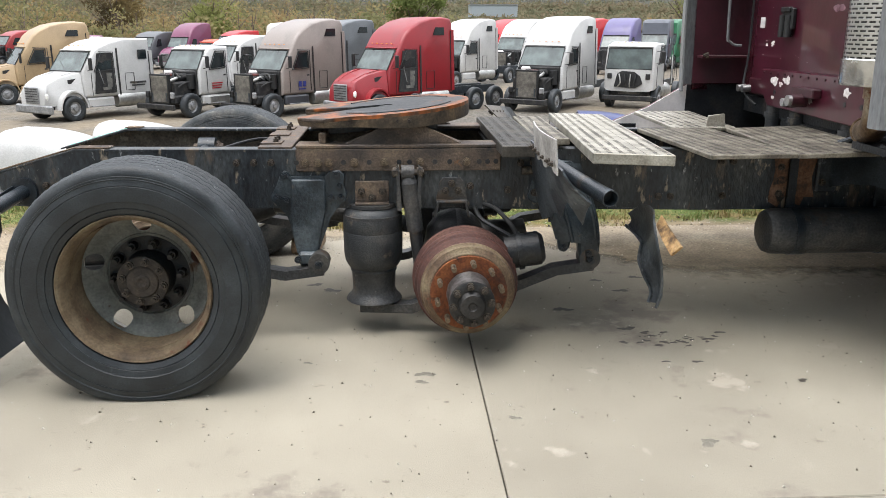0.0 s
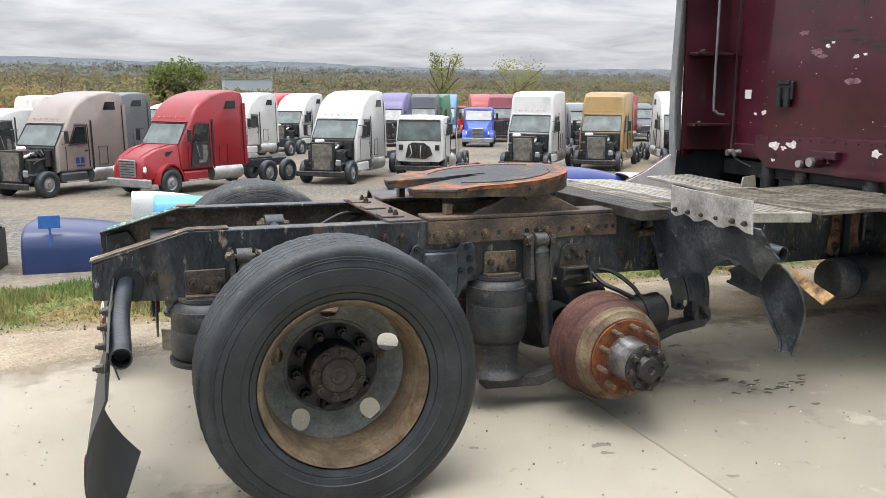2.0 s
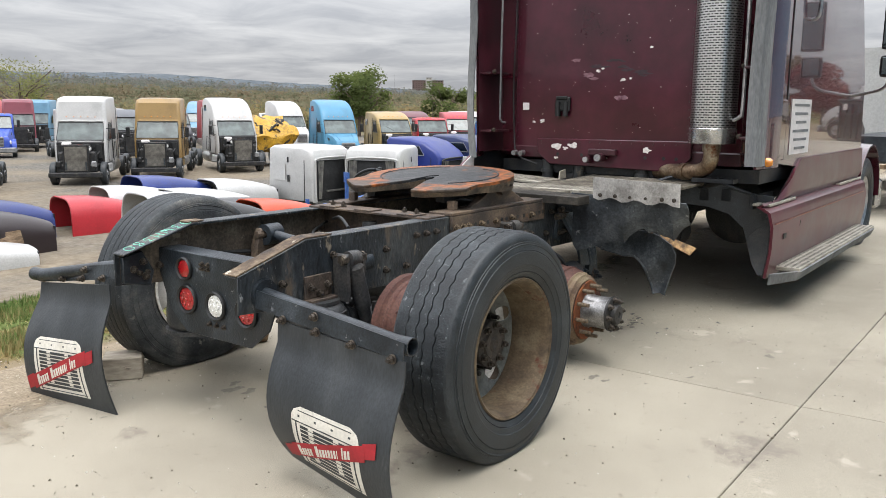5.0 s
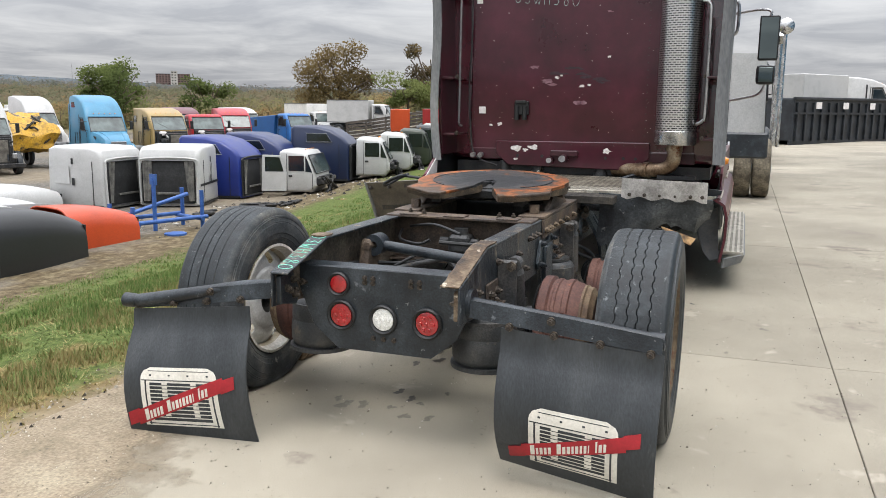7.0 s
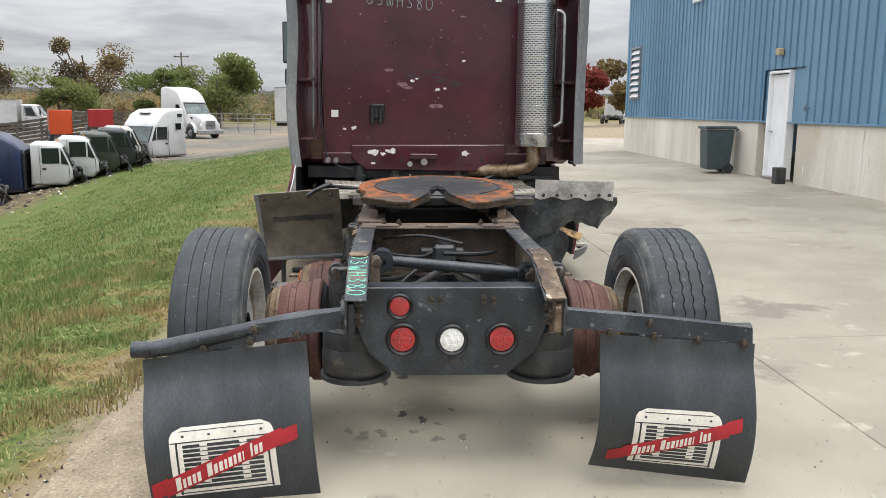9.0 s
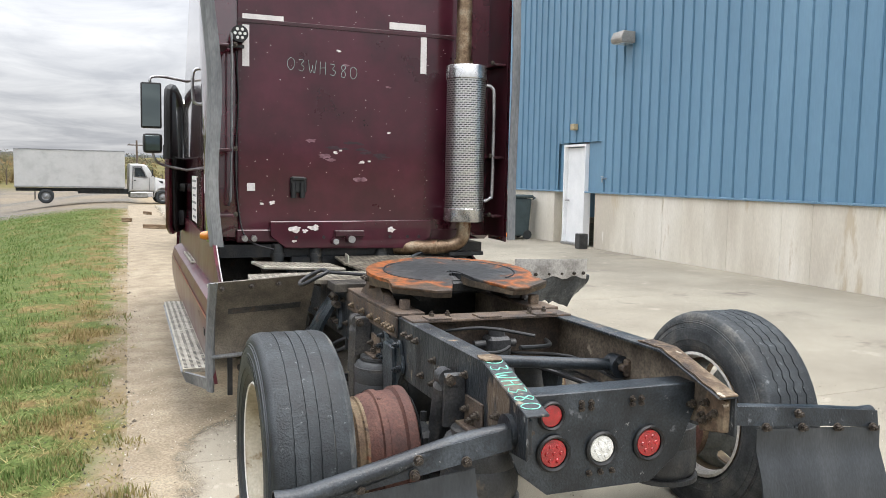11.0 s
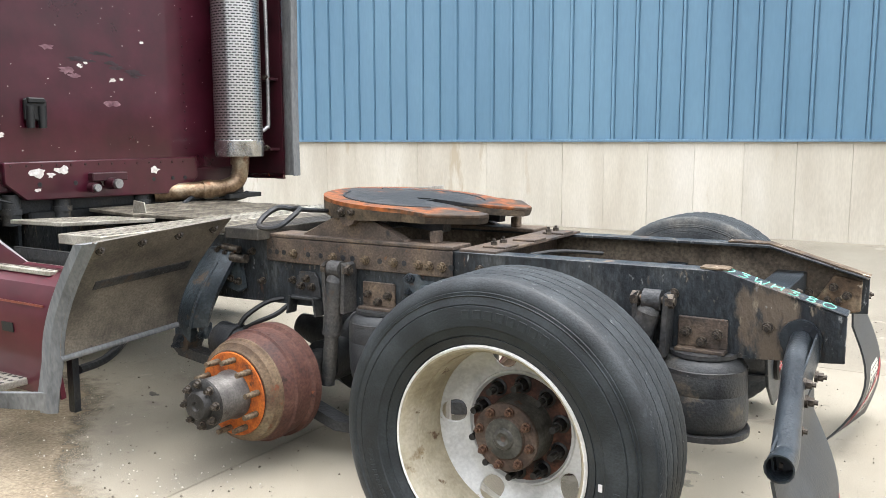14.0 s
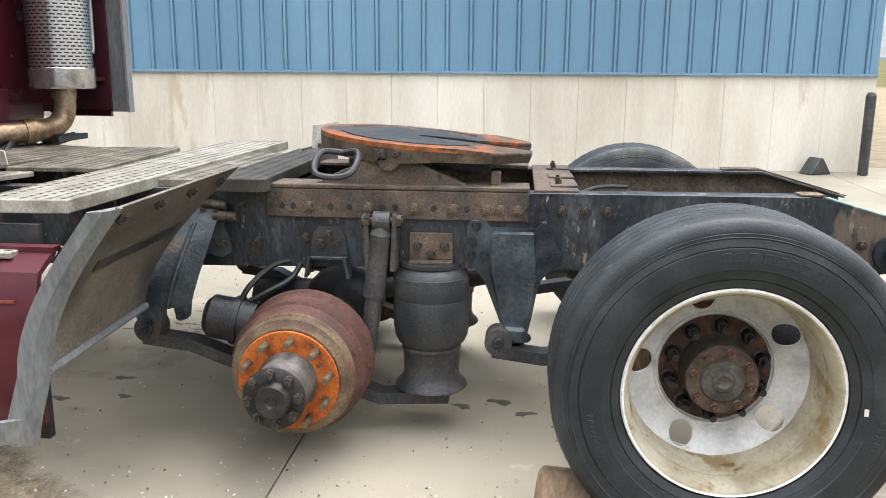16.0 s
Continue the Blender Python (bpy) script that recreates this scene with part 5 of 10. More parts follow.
def fw_skirt(bm):
    o = fifth_wheel_outline()
    rows = []
    for x, y in o:
        d = 0.036 + 0.022 * sstep(-0.2, 0.1, x) - (0.012 if x < -0.3 else 0)
        rows.append((bm.verts.new((x, y, -0.012)), bm.verts.new((x * 0.985, y * 0.985, -0.012 - d)), bm.verts.new((x * 0.93, y * 0.93, -0.012 - d)), bm.verts.new((x * 0.93, y * 0.93, -0.012))))
    k = len(rows)
    for i in range(k):
        for j in range(4):
            bm.faces.new((rows[i][j], rows[(i + 1) % k][j], rows[(i + 1) % k][(j + 1) % 4], rows[i][(j + 1) % 4]))


part("skirt", B(fw_skirt), M_FWE, fw, "thick greasy plate edge")
part("grease_groove", B(*[tube([(0.3 * math.cos(radians(a)), 0.37 * math.sin(radians(a)), 0.0035) for a in range(20, 150, 10)], 0.006, 6, 2), tube([(0.3 * math.cos(radians(a)), -0.37 * math.sin(radians(a)), 0.0035) for a in range(20, 150, 10)], 0.006, 6, 2)]), M_GREASE, fw)
part("jaw", B(box((0.02, 0, -0.05), (0.2, 0.2, 0.07), 0.02), cyl((-0.03, 0.05, -0.03), (-0.03, 0.05, 0.0), 0.05), cyl((-0.03, -0.05, -0.03), (-0.03, -0.05, 0.0), 0.05)), M_GREASE, fw, "black greasy locking jaw")
part("underframe", B(box((0.05, 0, -0.07), (0.3, 0.75, 0.06), 0.01), box((-0.15, 0.25, -0.06), (0.35, 0.06, 0.05)), box((-0.15, -0.25, -0.06), (0.35, 0.06, 0.05))), M_GREASE, fw)
for s in (-1, 1):
    p = part("saddle_bracket", B(side_y(s, prism([(0.78, 0.915), (0.8, 0.93), (0.97, 1.0), (1.0, 1.03), (1.13, 1.03), (1.16, 1.0), (1.33, 0.93), (1.35, 0.915)], 0.36, 0.41, 'y', bev=0.006))), M_RUST_F, truck, "rusty triangular fifth wheel saddle bracket")
    part("pivot", B(cyl((1.065, s * 0.3, 1.015), (1.065, s * 0.445, 1.015), 0.04, seg=20), side_y(s, box((1.065, 0.43, 1.03), (0.11, 0.03, 0.05), 0.008))), M_RUST_F, p)
    bolts(p, [(1.035, s * 0.445, 1.035), (1.09, s * 0.445, 1.035)], (0, s, 0))
part("release_handle", B(tube([(1.22, 0.3, 1.02), (1.2, 0.5, 1.04), (1.19, 0.635, 1.055)], 0.009, 8), tube([(1.19, 0.635, 1.055), (1.25, 0.65, 1.06), (1.265, 0.71, 1.035), (1.25, 0.77, 1.0), (1.19, 0.785, 0.99), (1.14, 0.77, 1.0), (1.125, 0.71, 1.035), (1.14, 0.65, 1.06), (1.19, 0.635, 1.055)], 0.011, 8)), M_GREASE, truck, "black pull handle loop of the fifth wheel")

# -- axles --
ZR, ZF = 0.465, 0.32
for x, z in ((0.0, ZR), (1.34, ZF)):
    ax = part("drive_axle", B(cyl((x, -0.72, z), (x, 0.72, z), 0.068, seg=20), lathe([(0.0, -0.17), (0.1, -0.15), (0.17, -0.09), (0.2, 0), (0.17, 0.09), (0.1, 0.16), (0, 0.18)], T(x, 0, z) @ Matrix.Rotation(radians(90), 4, 'Y'), 24), cyl((x, -0.3, z), (x, 0.3, z), 0.1, 0.1, 20), cyl((x + 0.15, 0, z + 0.03), (x + 0.38, 0, z + 0.08), 0.1, 0.055, 18)), M_GREASE, truck, "grease-black drive axle housing")
part("drive_shaft", B(cyl((0.38, 0, 0.55), (1.15, 0, 0.42), 0.045, seg=14)), M_DARK, truck)


def drum_and_hub(s, x, z, full):
    m = T(x, 0, z) @ (TO_Y if s > 0 else TO_NY)
    # profile heights are distances out from the truck's middle line
    dr = part("brake_drum", B(lathe([(0.12, 0.585), (0.235, 0.585), (0.245, 0.593), (0.245, 0.63), (0.238, 0.634), (0.231, 0.64), (0.229, 0.7), (0.236, 0.704), (0.236, 0.728), (0.227, 0.734), (0.222, 0.762), (0.212, 0.78), (0.212, 0.792), (0.204, 0.798), (0.2, 0.822), (0.188, 0.826), (0.175, 0.842), (0.12, 0.845)], m, 48)), M_DRUM, truck, "rusty red-brown brake drum")
    part("drum_shoulder", B(lathe([(0.2125, 0.782), (0.2135, 0.793), (0.206, 0.7995), (0.202, 0.8225), (0.19, 0.8275), (0.177, 0.8435), (0.172, 0.8445), (0.172, 0.838), (0.19, 0.82)], m, 48)), M_DRUMTAN, dr, "tan weathered drum shoulder")
    for a in (0.5, 2.6, 4.4):
        q = m @ Vector((0.229 * math.cos(a), 0.229 * math.sin(a), 0.715))
        part("cast_lug", B(box((0, 0, 0), (0.02, 0.02, 0.02), 0.005)), M_DRUM, dr, at=T(*q))
    if s < 0:
        part("rib", B(lathe([(0.228, 0.648), (0.236, 0.655), (0.236, 0.668), (0.228, 0.675)], m, 48, True)), M_DRUM, dr)
    for k in range(10):
        a = 2 * math.pi * k / 10 + 0.2
        if full:
            q = m @ Vector((0.143 * math.cos(a), 0.143 * math.sin(a), 0.845))
            st = part("stud", B(cyl((0, 0, 0), (0, 0, 0.078), 0.011, seg=10), cyl((0, 0, 0.012), (0, 0, 0.05), 0.0125, seg=10)), M_BRASS, dr, at=T(*q) @ (TO_Y if s > 0 else TO_NY))
    if full:
        part("face", B(lathe([(0.085, 0.847), (0.168, 0.847), (0.172, 0.85), (0.168, 0.854), (0.085, 0.854)], m, 40, True)), M_ORANGE if s > 0 else M_FACE_R, dr, "bright orange rusted hub face" if s > 0 else "dull rust-brown hub face")
        hb = part("hub", B(lathe([(0.0, 0.84), (0.1, 0.84), (0.1, 0.87), (0.092, 0.885), (0.092, 0.99), (0.098, 0.995), (0.098, 1.0)], m, 32)), M_HUBST if s < 0 else M_HUBDULL, dr, "bare steel wheel hub")
        part("hub_cap", B(lathe([(0.1, 1.0), (0.1, 1.012), (0.09, 1.018), (0.062, 1.02), (0.058, 1.035), (0.05, 1.045), (0.02, 1.047), (0.014, 1.04), (0, 1.04)], m, 32)), M_CAP, dr, "dark axle flange cap")
        for k in range(8):
            a = 2 * math.pi * k / 8 + 0.1
            q = m @ Vector((0.082, 0, 0))
            q = m @ Vector((0.082 * math.cos(a), 0.082 * math.sin(a), 1.014))
            put("bolt", BOLT, dr, at=T(*q) @ (TO_Y if s > 0 else TO_NY))
    # backing plate, brake shoe anchor and slack adjuster
    part("dust_shield", B(lathe([(0.06, 0.57), (0.21, 0.565), (0.225, 0.578), (0.06, 0.585)], m, 32)), M_GREASE, dr)
    return dr


for s in (-1, 1):
    drum_and_hub(s, 1.34, ZF, True)
    drum_and_hub(s, 0.0, ZR, False)

# -- wheels: one deep-dished outer wheel each side --
def tyre_mesh(zig):
    bm = bmesh.new()
    seg = 200
    # (radius, across from the outer face inwards): bead, sidewall, shoulder, ribs and grooves
    prof = [(0.284, 0.03), (0.291, 0.014), (0.301, 0.006), (0.304, 0.009), (0.307, 0.003), (0.328, -0.008), (0.33, -0.0055), (0.3325, -0.0095), (0.356, -0.015), (0.359, -0.018), (0.386, -0.02), (0.415, -0.018), (0.4175, -0.0145), (0.42, -0.0165), (0.44, -0.012), (0.444, -0.0145), (0.4455, -0.0095), (0.453, -0.0095), (0.4545, -0.006), (0.461, -0.006), (0.476, 0.0), (0.486, 0.008), (0.491, 0.018)]
    treads = [(0.018, 0.0685), (0.074, 0.1195), (0.125, 0.161), (0.1665, 0.212), (0.2175, 0.268)]
    tp = []
    for a, b in treads:
        tp += [(0.484, a - 0.0015), (0.494, a), (0.496, (a + b) / 2), (0.494, b), (0.484, b + 0.0015)]
    tp = tp[1:-1]
    back = [(r, 0.286 - w) for r, w in prof[:-1]][::-1]
    full = prof + tp[1:-1] + [(0.491, 0.268)] + back
    rows = []
    for i in range(seg):
        a = 2 * math.pi * i / seg
        row = []
        for k, (r, w) in enumerate(full):
            rr, ww = r, w
            if zig < 0.001 and 0.483 < r < 0.4845:
                rr = 0.489
            if 0.015 < w < 0.271 and r > 0.49:
                # lateral sipes and zigzag ribs
                if i % (3 if zig > 0.001 else 2) == 0:
                    rr -= 0.0022 if zig > 0.001 else 0.0011
                ww += zig * (1 if (i // 2) % 2 else -1) * (1 if 0.06 < w < 0.23 else 0)
            # flattened foot
            zz = rr * math.sin(a)
            if zz < -0.425:
                q = -0.425 - zz
                zz = -0.425 - 0.0455 * (1 - math.exp(-q / 0.034))
                ww += (-1 if w < 0.143 else 1) * max(0.0, q - 0.02) * 0.3 * (1 if rr < 0.49 else 0.5)
            row.append(bm.verts.new((rr * math.cos(a), zz, ww)))
        rows.append(row)
    for i in range(seg):
        j = (i + 1) % seg
        for k in range(len(full) - 1):
            fc = bm.faces.new((rows[i][k], rows[j][k], rows[j][k + 1], rows[i][k + 1]))
            fc.material_index = 1 if full[k][0] > 0.49 and full[k + 1][0] > 0.49 else (2 if full[k][1] > 0.2 else 0)
    me = bpy.data.meshes.new("tyre")
    bmesh.ops.recalc_face_normals(bm, faces=bm.faces)
    bm.to_mesh(me)
    bm.free()
    me.materials.append(M_TYRE)
    me.materials.append(M_TREAD)
    me.materials.append(M_TYRE_IN)
    me.polygons.foreach_set("use_smooth", [True] * len(me.polygons))
    me.set_sharp_from_angle(angle=radians(28))
    return me


TYRE, TYRE_RIB = tyre_mesh(0.0034), tyre_mesh(0.0004)


def disc_with_holes(m, r_hole_c, r_hole, n):
    """Dished wheel disc with round hand holes, local z from the outer face inwards (positive = inwards)."""
    def h(r):
        # deep dish: the mounting face lies at 0.236, the edge meets the barrel at 0.19
        return 0.236 - 0.014 * sstep(0.157, 0.172, r) - 0.035 * sstep(0.2, 0.265, r)

    def f(bm):
        segs = 180
        rs = [0.085, 0.11, 0.14, 0.155, 0.163, 0.17] + [0.17 + 0.007 * k for k in range(1, 14)] + [0.268]
        for layer in (0.0, 0.011):
            grid = [[bm.verts.new(m @ Vector((r * math.cos(2 * math.pi * i / segs), r * math.sin(2 * math.pi * i / segs), h(r) + layer))) for i in range(segs)] for r in rs]

            def inside(r, a):
                x, y = r * math.cos(a), r * math.sin(a)
                return any((x - r_hole_c * math.cos(c)) ** 2 + ((y - r_hole_c * math.sin(c))) ** 2 < r_hole ** 2 for c in [2 * math.pi * q / n + 0.35 for q in range(n)])
            for k in range(len(rs) - 1):
                for i in range(segs):
                    if inside((rs[k] + rs[k + 1]) / 2, 2 * math.pi * (i + 0.5) / segs):
                        continue
                    j = (i + 1) % segs
                    bm.faces.new((grid[k][i], grid[k][j], grid[k + 1][j], grid[k + 1][i]))
            for v in list(bm.verts):
                if not v.link_faces:
                    bm.verts.remove(v)
    return f


def hole_rims(m, rc, rh, n):
    fs = []
    for q in range(n):
        c = 2 * math.pi * q / n + 0.35
        x, y = rc * math.cos(c), rc * math.sin(c)
        pts = []
        for k in range(25):
            a = 2 * math.pi * k / 24
            px, py = x + rh * math.cos(a), y + rh * math.sin(a)
            r = math.hypot(px, py)
            pts.append(m @ Vector((px, py, 0.228 - 0.035 * sstep(0.2, 0.265, r))))
        fs.append(tube(pts, 0.005, 6, 0, False))
    return fs


M_NUTFACE = mat("chipped_rusty_nut_face", (C("#2f1f19"), C("#4a2f25"), C("#6b4636")), 16, 0.75, 0.1, 0.35, 110, [(C("#a08c80"), 0.66, 26.0), (C("#241a16"), 0.6, 12.0)], 0.35)
M_HUBGREY = mat("dull_grey_hub_casting", (C("#34332f"), C("#4e4d49"), C("#68665f")), 9, 0.45, 0.35, 0.2, 110, [(C("#5a3c2a"), 0.66, 14.0), (C("#8c8a82"), 0.7, 30.0)], 0.3)
BOLT_H = bolt_mesh("bolt", 0.0105, 0.03, mat("rusty_flange_bolt", (C("#3f2c22"), C("#5e4435"), C("#7a6350")), 40, 0.7, 0.2, 0.2, 200, None, 0.3))
M_BARREL = mat("chalky_white_rim_paint", (C("#a9a59b"), C("#c9c6be"), C("#dad8d2")), 6, 0.55, 0, 0.25, 60, [(C("#7a6a58"), 0.66, 9.0)], 0.2)


def wheel(s, rim_m, disc_m, hub_m, label, phase):
    I4 = Matrix.Identity(4)
    w = part("wheel", B(lathe([(0.262, 0.2), (0.264, 0.15), (0.27, 0.09), (0.274, 0.05), (0.279, 0.02), (0.288, 0.006), (0.296, 0.003), (0.3, 0.012), (0.292, 0.03), (0.284, 0.06), (0.284, 0.235), (0.298, 0.285), (0.288, 0.29), (0.274, 0.25), (0.266, 0.225), (0.262, 0.215)], I4, 72, True)), rim_m, truck, label, at=T(0, s * 1.199, ZR) @ (TO_NY if s > 0 else TO_Y))
    put("tyre", TYRE if s < 0 else TYRE_RIB, w, "worn black truck tyre", Matrix.Rotation(math.pi, 4, 'Z') if s < 0 else None)
    part("inner_barrel", B(lathe([(0.264, 0.216), (0.268, 0.23), (0.275, 0.258), (0.286, 0.2905), (0.3, 0.289), (0.286, 0.28), (0.278, 0.22)], I4, 72, True)), M_BARREL, w, "white painted inner rim")
    part("rim_edge", B(lathe([(0.293, 0.002), (0.298, -0.001), (0.3025, 0.006), (0.298, 0.01)], I4, 72, True)), M_RIMEDGE if s > 0 else rim_m, w, "bright worn rim edge" if s > 0 else "")
    part("barrel_bead", B(lathe([(0.267, 0.088), (0.2715, 0.084), (0.2725, 0.075), (0.27, 0.073)], I4, 72, True)), rim_m, w)
    ph = Matrix.Rotation(phase, 4, 'Z')
    dc = part("disc", B(disc_with_holes(ph, 0.223, 0.041, 5)), disc_m, w, "dished steel wheel disc with five hand holes")
    for rim_f in hole_rims(ph, 0.223, 0.041, 5):
        part("hole_rim", B(rim_f), disc_m, dc)
    part("disc_step", B(lathe([(0.166, 0.229), (0.171, 0.218), (0.177, 0.217), (0.181, 0.223)], I4, 64, True)), disc_m, dc)
    fm = M_GREASE if s < 0 else M_NUTFACE
    part("mounting_face", B(lathe([(0.1, 0.23), (0.164, 0.23), (0.166, 0.237), (0.1, 0.237)], I4, 48, True)), fm, w, "dark rusty mounting face with wheel nuts")
    hb = part("hub", B(lathe([(0.12, 0.245), (0.108, 0.232), (0.103, 0.22), (0.1, 0.15), (0.097, 0.137)], I4, 40)), M_GREASE if s < 0 else M_HUBGREY, w, "grimy grey hub barrel")
    part("hub_flange", B(lathe([(0.09, 0.141), (0.1, 0.14), (0.103, 0.136), (0.103, 0.127), (0.1, 0.123), (0.066, 0.121), (0.064, 0.117), (0.062, 0.115), (0.03, 0.114), (0.026, 0.108), (0.02, 0.107), (0.012, 0.111), (0, 0.111)], I4, 40)), hub_m, hb, "rust-brown axle flange")
    part("hub_centre", B(lathe([(0.0615, 0.1165), (0.06, 0.1125), (0.034, 0.1118), (0.03, 0.107), (0.02, 0.105), (0.014, 0.1085), (0.006, 0.112), (0, 0.112)], I4, 32)), M_HUBGREY if s > 0 else hub_m, hb, "dull grey centre cap")
    for k in range(8):
        a = 2 * math.pi * k / 8 + 0.2
        put("bolt", BOLT_H if s > 0 else BOLT, hb, at=T(0.083 * math.cos(a), 0.083 * math.sin(a), 0.123) @ Matrix.Rotation(math.pi, 4, 'X'))
    for k in range(10):
        a = 2 * math.pi * k / 10 + phase
        part("wheel_nut", B(lathe([(0.026, 0.23), (0.028, 0.225), (0.021, 0.221), (0.019, 0.23)], I4, 18, True), cyl((0, 0, 0.232), (0, 0, 0.194), 0.0185, 0.017, seg=6), cyl((0, 0, 0.194), (0, 0, 0.16), 0.0105, seg=8)), M_CAP, w, at=T(0.137 * math.cos(a), 0.137 * math.sin(a), 0))
    if s > 0:
        # moulded sidewall marks and a stuck-on white tab
        for a0, n, r, ww, hh in ((118, 8, 0.392, 0.024, 0.026), (-10, 10, 0.39, 0.011, 0.016), (200, 6, 0.392, 0.014, 0.018)):
            for k in range(n):
                a = radians(a0 - k * ww * 1.45 / r * 57.3)
                part("raised_mark", B(box((0, 0, 0), (ww, hh, 0.0035), 0.001)), M_TYRE, w, at=T(r * math.cos(a), r * math.sin(a), -0.0195) @ Matrix.Rotation(a - math.pi / 2, 4, 'Z'))
        part("tape_tab", B(box((-0.345, -0.025, -0.0135), (0.011, 0.02, 0.003))), M_WHITE, w, "small white tab stuck on the sidewall")
    return w


wheel(-1, M_RIM_R, M_DISC_R, mat("grimy_brown_hub_iron", (C("#2b2724"), C("#3f3933"), C("#564c42")), 9, 0.7, 0.3, 0.3, 110, None, 0.3), "rust-stained tan steel wheel with worn tyre", 0.55)
wheel(1, M_RIM_L, M_DISC_L, mat("rusty_hub_iron", (C("#3b302a"), C("#57483e"), C("#6d6259")), 9, 0.7, 0.3, 0.3, 110, [(C("#6b3f28"), 0.64, 14.0)], 0.3), "white painted steel wheel with worn tyre", -0.26)

# -- suspension: hangers, springs, air bags, shocks --
for s in (-1, 1):
    for xc, rear in ((0.595, True), (1.865, False)):
        if rear:
            pl = [(0.482, 0.785), (0.497, 0.803), (0.518, 0.8), (0.53, 0.772), (0.692, 0.772), (0.71, 0.8), (0.76, 0.803), (0.785, 0.782), (0.772, 0.735), (0.792, 0.69), (0.785, 0.655), (0.755, 0.642), (0.712, 0.585), (0.7, 0.545), (0.648, 0.42), (0.64, 0.355), (0.556, 0.355), (0.54, 0.43), (0.52, 0.545), (0.508, 0.59), (0.465, 0.642), (0.44, 0.652), (0.432, 0.682), (0.468, 0.735)]
            core = [(0.532, 0.765), (0.69, 0.765), (0.694, 0.62), (0.644, 0.42), (0.634, 0.36), (0.562, 0.36), (0.546, 0.42), (0.526, 0.62)]
            h = part("suspension_hanger", B(side_y(s, prism(pl, 0.433, 0.45, 'y', bev=0.004)), side_y(s, prism(core, 0.449, 0.47, 'y', bev=0.008))), M_HANGER, truck, "cast dark grey suspension hanger bolted to the rail")
            bolts(h, [(x, s * 0.452, z) for x, z in ((0.5, 0.78), (0.745, 0.78), (0.462, 0.675), (0.5, 0.66), (0.715, 0.672), (0.762, 0.672), (0.757, 0.725))], (0, s, 0), BOLT_D)
            part("foot_block", B(side_y(s, box((0.6, 0.475, 0.385), (0.09, 0.055, 0.065), 0.012))), M_HANGER, h)
            bolts(h, [(0.555, s * 0.505, 0.385), (0.645, s * 0.505, 0.385)], (0, s, 0), BOLT_D)
            ex, ey, ez = 0.655, 0.5, 0.372
        else:
            rows = []
            for k in range(15):
                v = k / 14
                xl, xr = 1.69 + 0.09 * v ** 1.3, 1.9 + 0.085 * math.sin(v * 1.5)
                yb = 0.452 + 0.115 * math.sin(min(1.0, v) * 1.75)
                rows.append([(xl + (xr - xl) * q, yb + 0.032 * math.sin(math.pi * min(1.0, q * 1.05)) * (0.3 + 0.7 * v), 0.825 - 0.335 * v - 0.03 * q * v) for q in (0, 0.08, 0.2, 0.35, 0.5, 0.65, 0.8, 0.92, 1)])
            h = part("suspension_hanger", B(side_y(s, sheet(rows, 0.024))), M_HANGER, truck, "bowed dark grey suspension hanger with a forked foot")
            part("hanger_base", B(side_y(s, prism([(1.665, 0.7), (1.655, 0.66), (1.69, 0.635), (1.78, 0.66), (1.9, 0.7), (1.92, 0.8), (1.86, 0.84), (1.72, 0.845), (1.67, 0.82), (1.685, 0.76)], 0.432, 0.456, 'y', bev=0.005))), M_HANGER, h)
            part("hanger_leg", B(side_y(s, prism([(1.785, 0.5), (1.85, 0.51), (1.847, 0.45), (1.835, 0.425), (1.795, 0.425)], 0.525, 0.572, 'y', bev=0.01))), M_HANGER, h)
            part("hanger_leg", B(side_y(s, prism([(1.88, 0.5), (1.985, 0.5), (1.985, 0.42), (1.965, 0.375), (1.9, 0.375), (1.885, 0.42)], 0.53, 0.592, 'y', bev=0.012))), M_HANGER, h)
            for q in (3, 7):
                part("hanger_rib", B(side_y(s, tube([(r_[q][0], r_[q][1] + 0.01, r_[q][2]) for r_ in rows[2:15:3]], 0.011, 8, 2))), M_HANGER, h)
            bolts(h, [(x, s * y_, z) for x, y_, z in ((1.7, 0.458, 0.815), (1.75, 0.458, 0.82), (1.685, 0.458, 0.69), (1.73, 0.46, 0.7), (1.735, 0.46, 0.765), (1.8, 0.46, 0.83))], (0, s, 0), BOLT)
            bolts(h, [(1.815, s * 0.574, 0.445), (1.93, s * 0.594, 0.42)], (0, s, 0), BOLT_D)
            part("hanger_pin", B(cyl((1.62, s * 0.475, 0.8), (1.71, s * 0.475, 0.8), 0.02, seg=12), cyl((1.66, s * 0.475, 0.84), (1.76, s * 0.475, 0.85), 0.016, seg=12)), M_BOLT, h)
            ex, ey, ez = 1.94, 0.55, 0.392
        part("spring_eye", B(lathe([(0.022, -0.045), (0.05, -0.045), (0.05, 0.045), (0.022, 0.045)], T(ex, s * ey, ez) @ TO_Y, 20, True), cyl((ex, s * (ey - 0.08), ez), (ex, s * (ey + 0.06), ez), 0.02, seg=10)), M_DARK, h)
        bolts(h, [(ex, s * (ey + 0.062), ez)], (0, s, 0), BOLT_D)
        xb = ex - 0.03
        za = ZR if rear else ZF
        xa = 0.0 if rear else 1.34
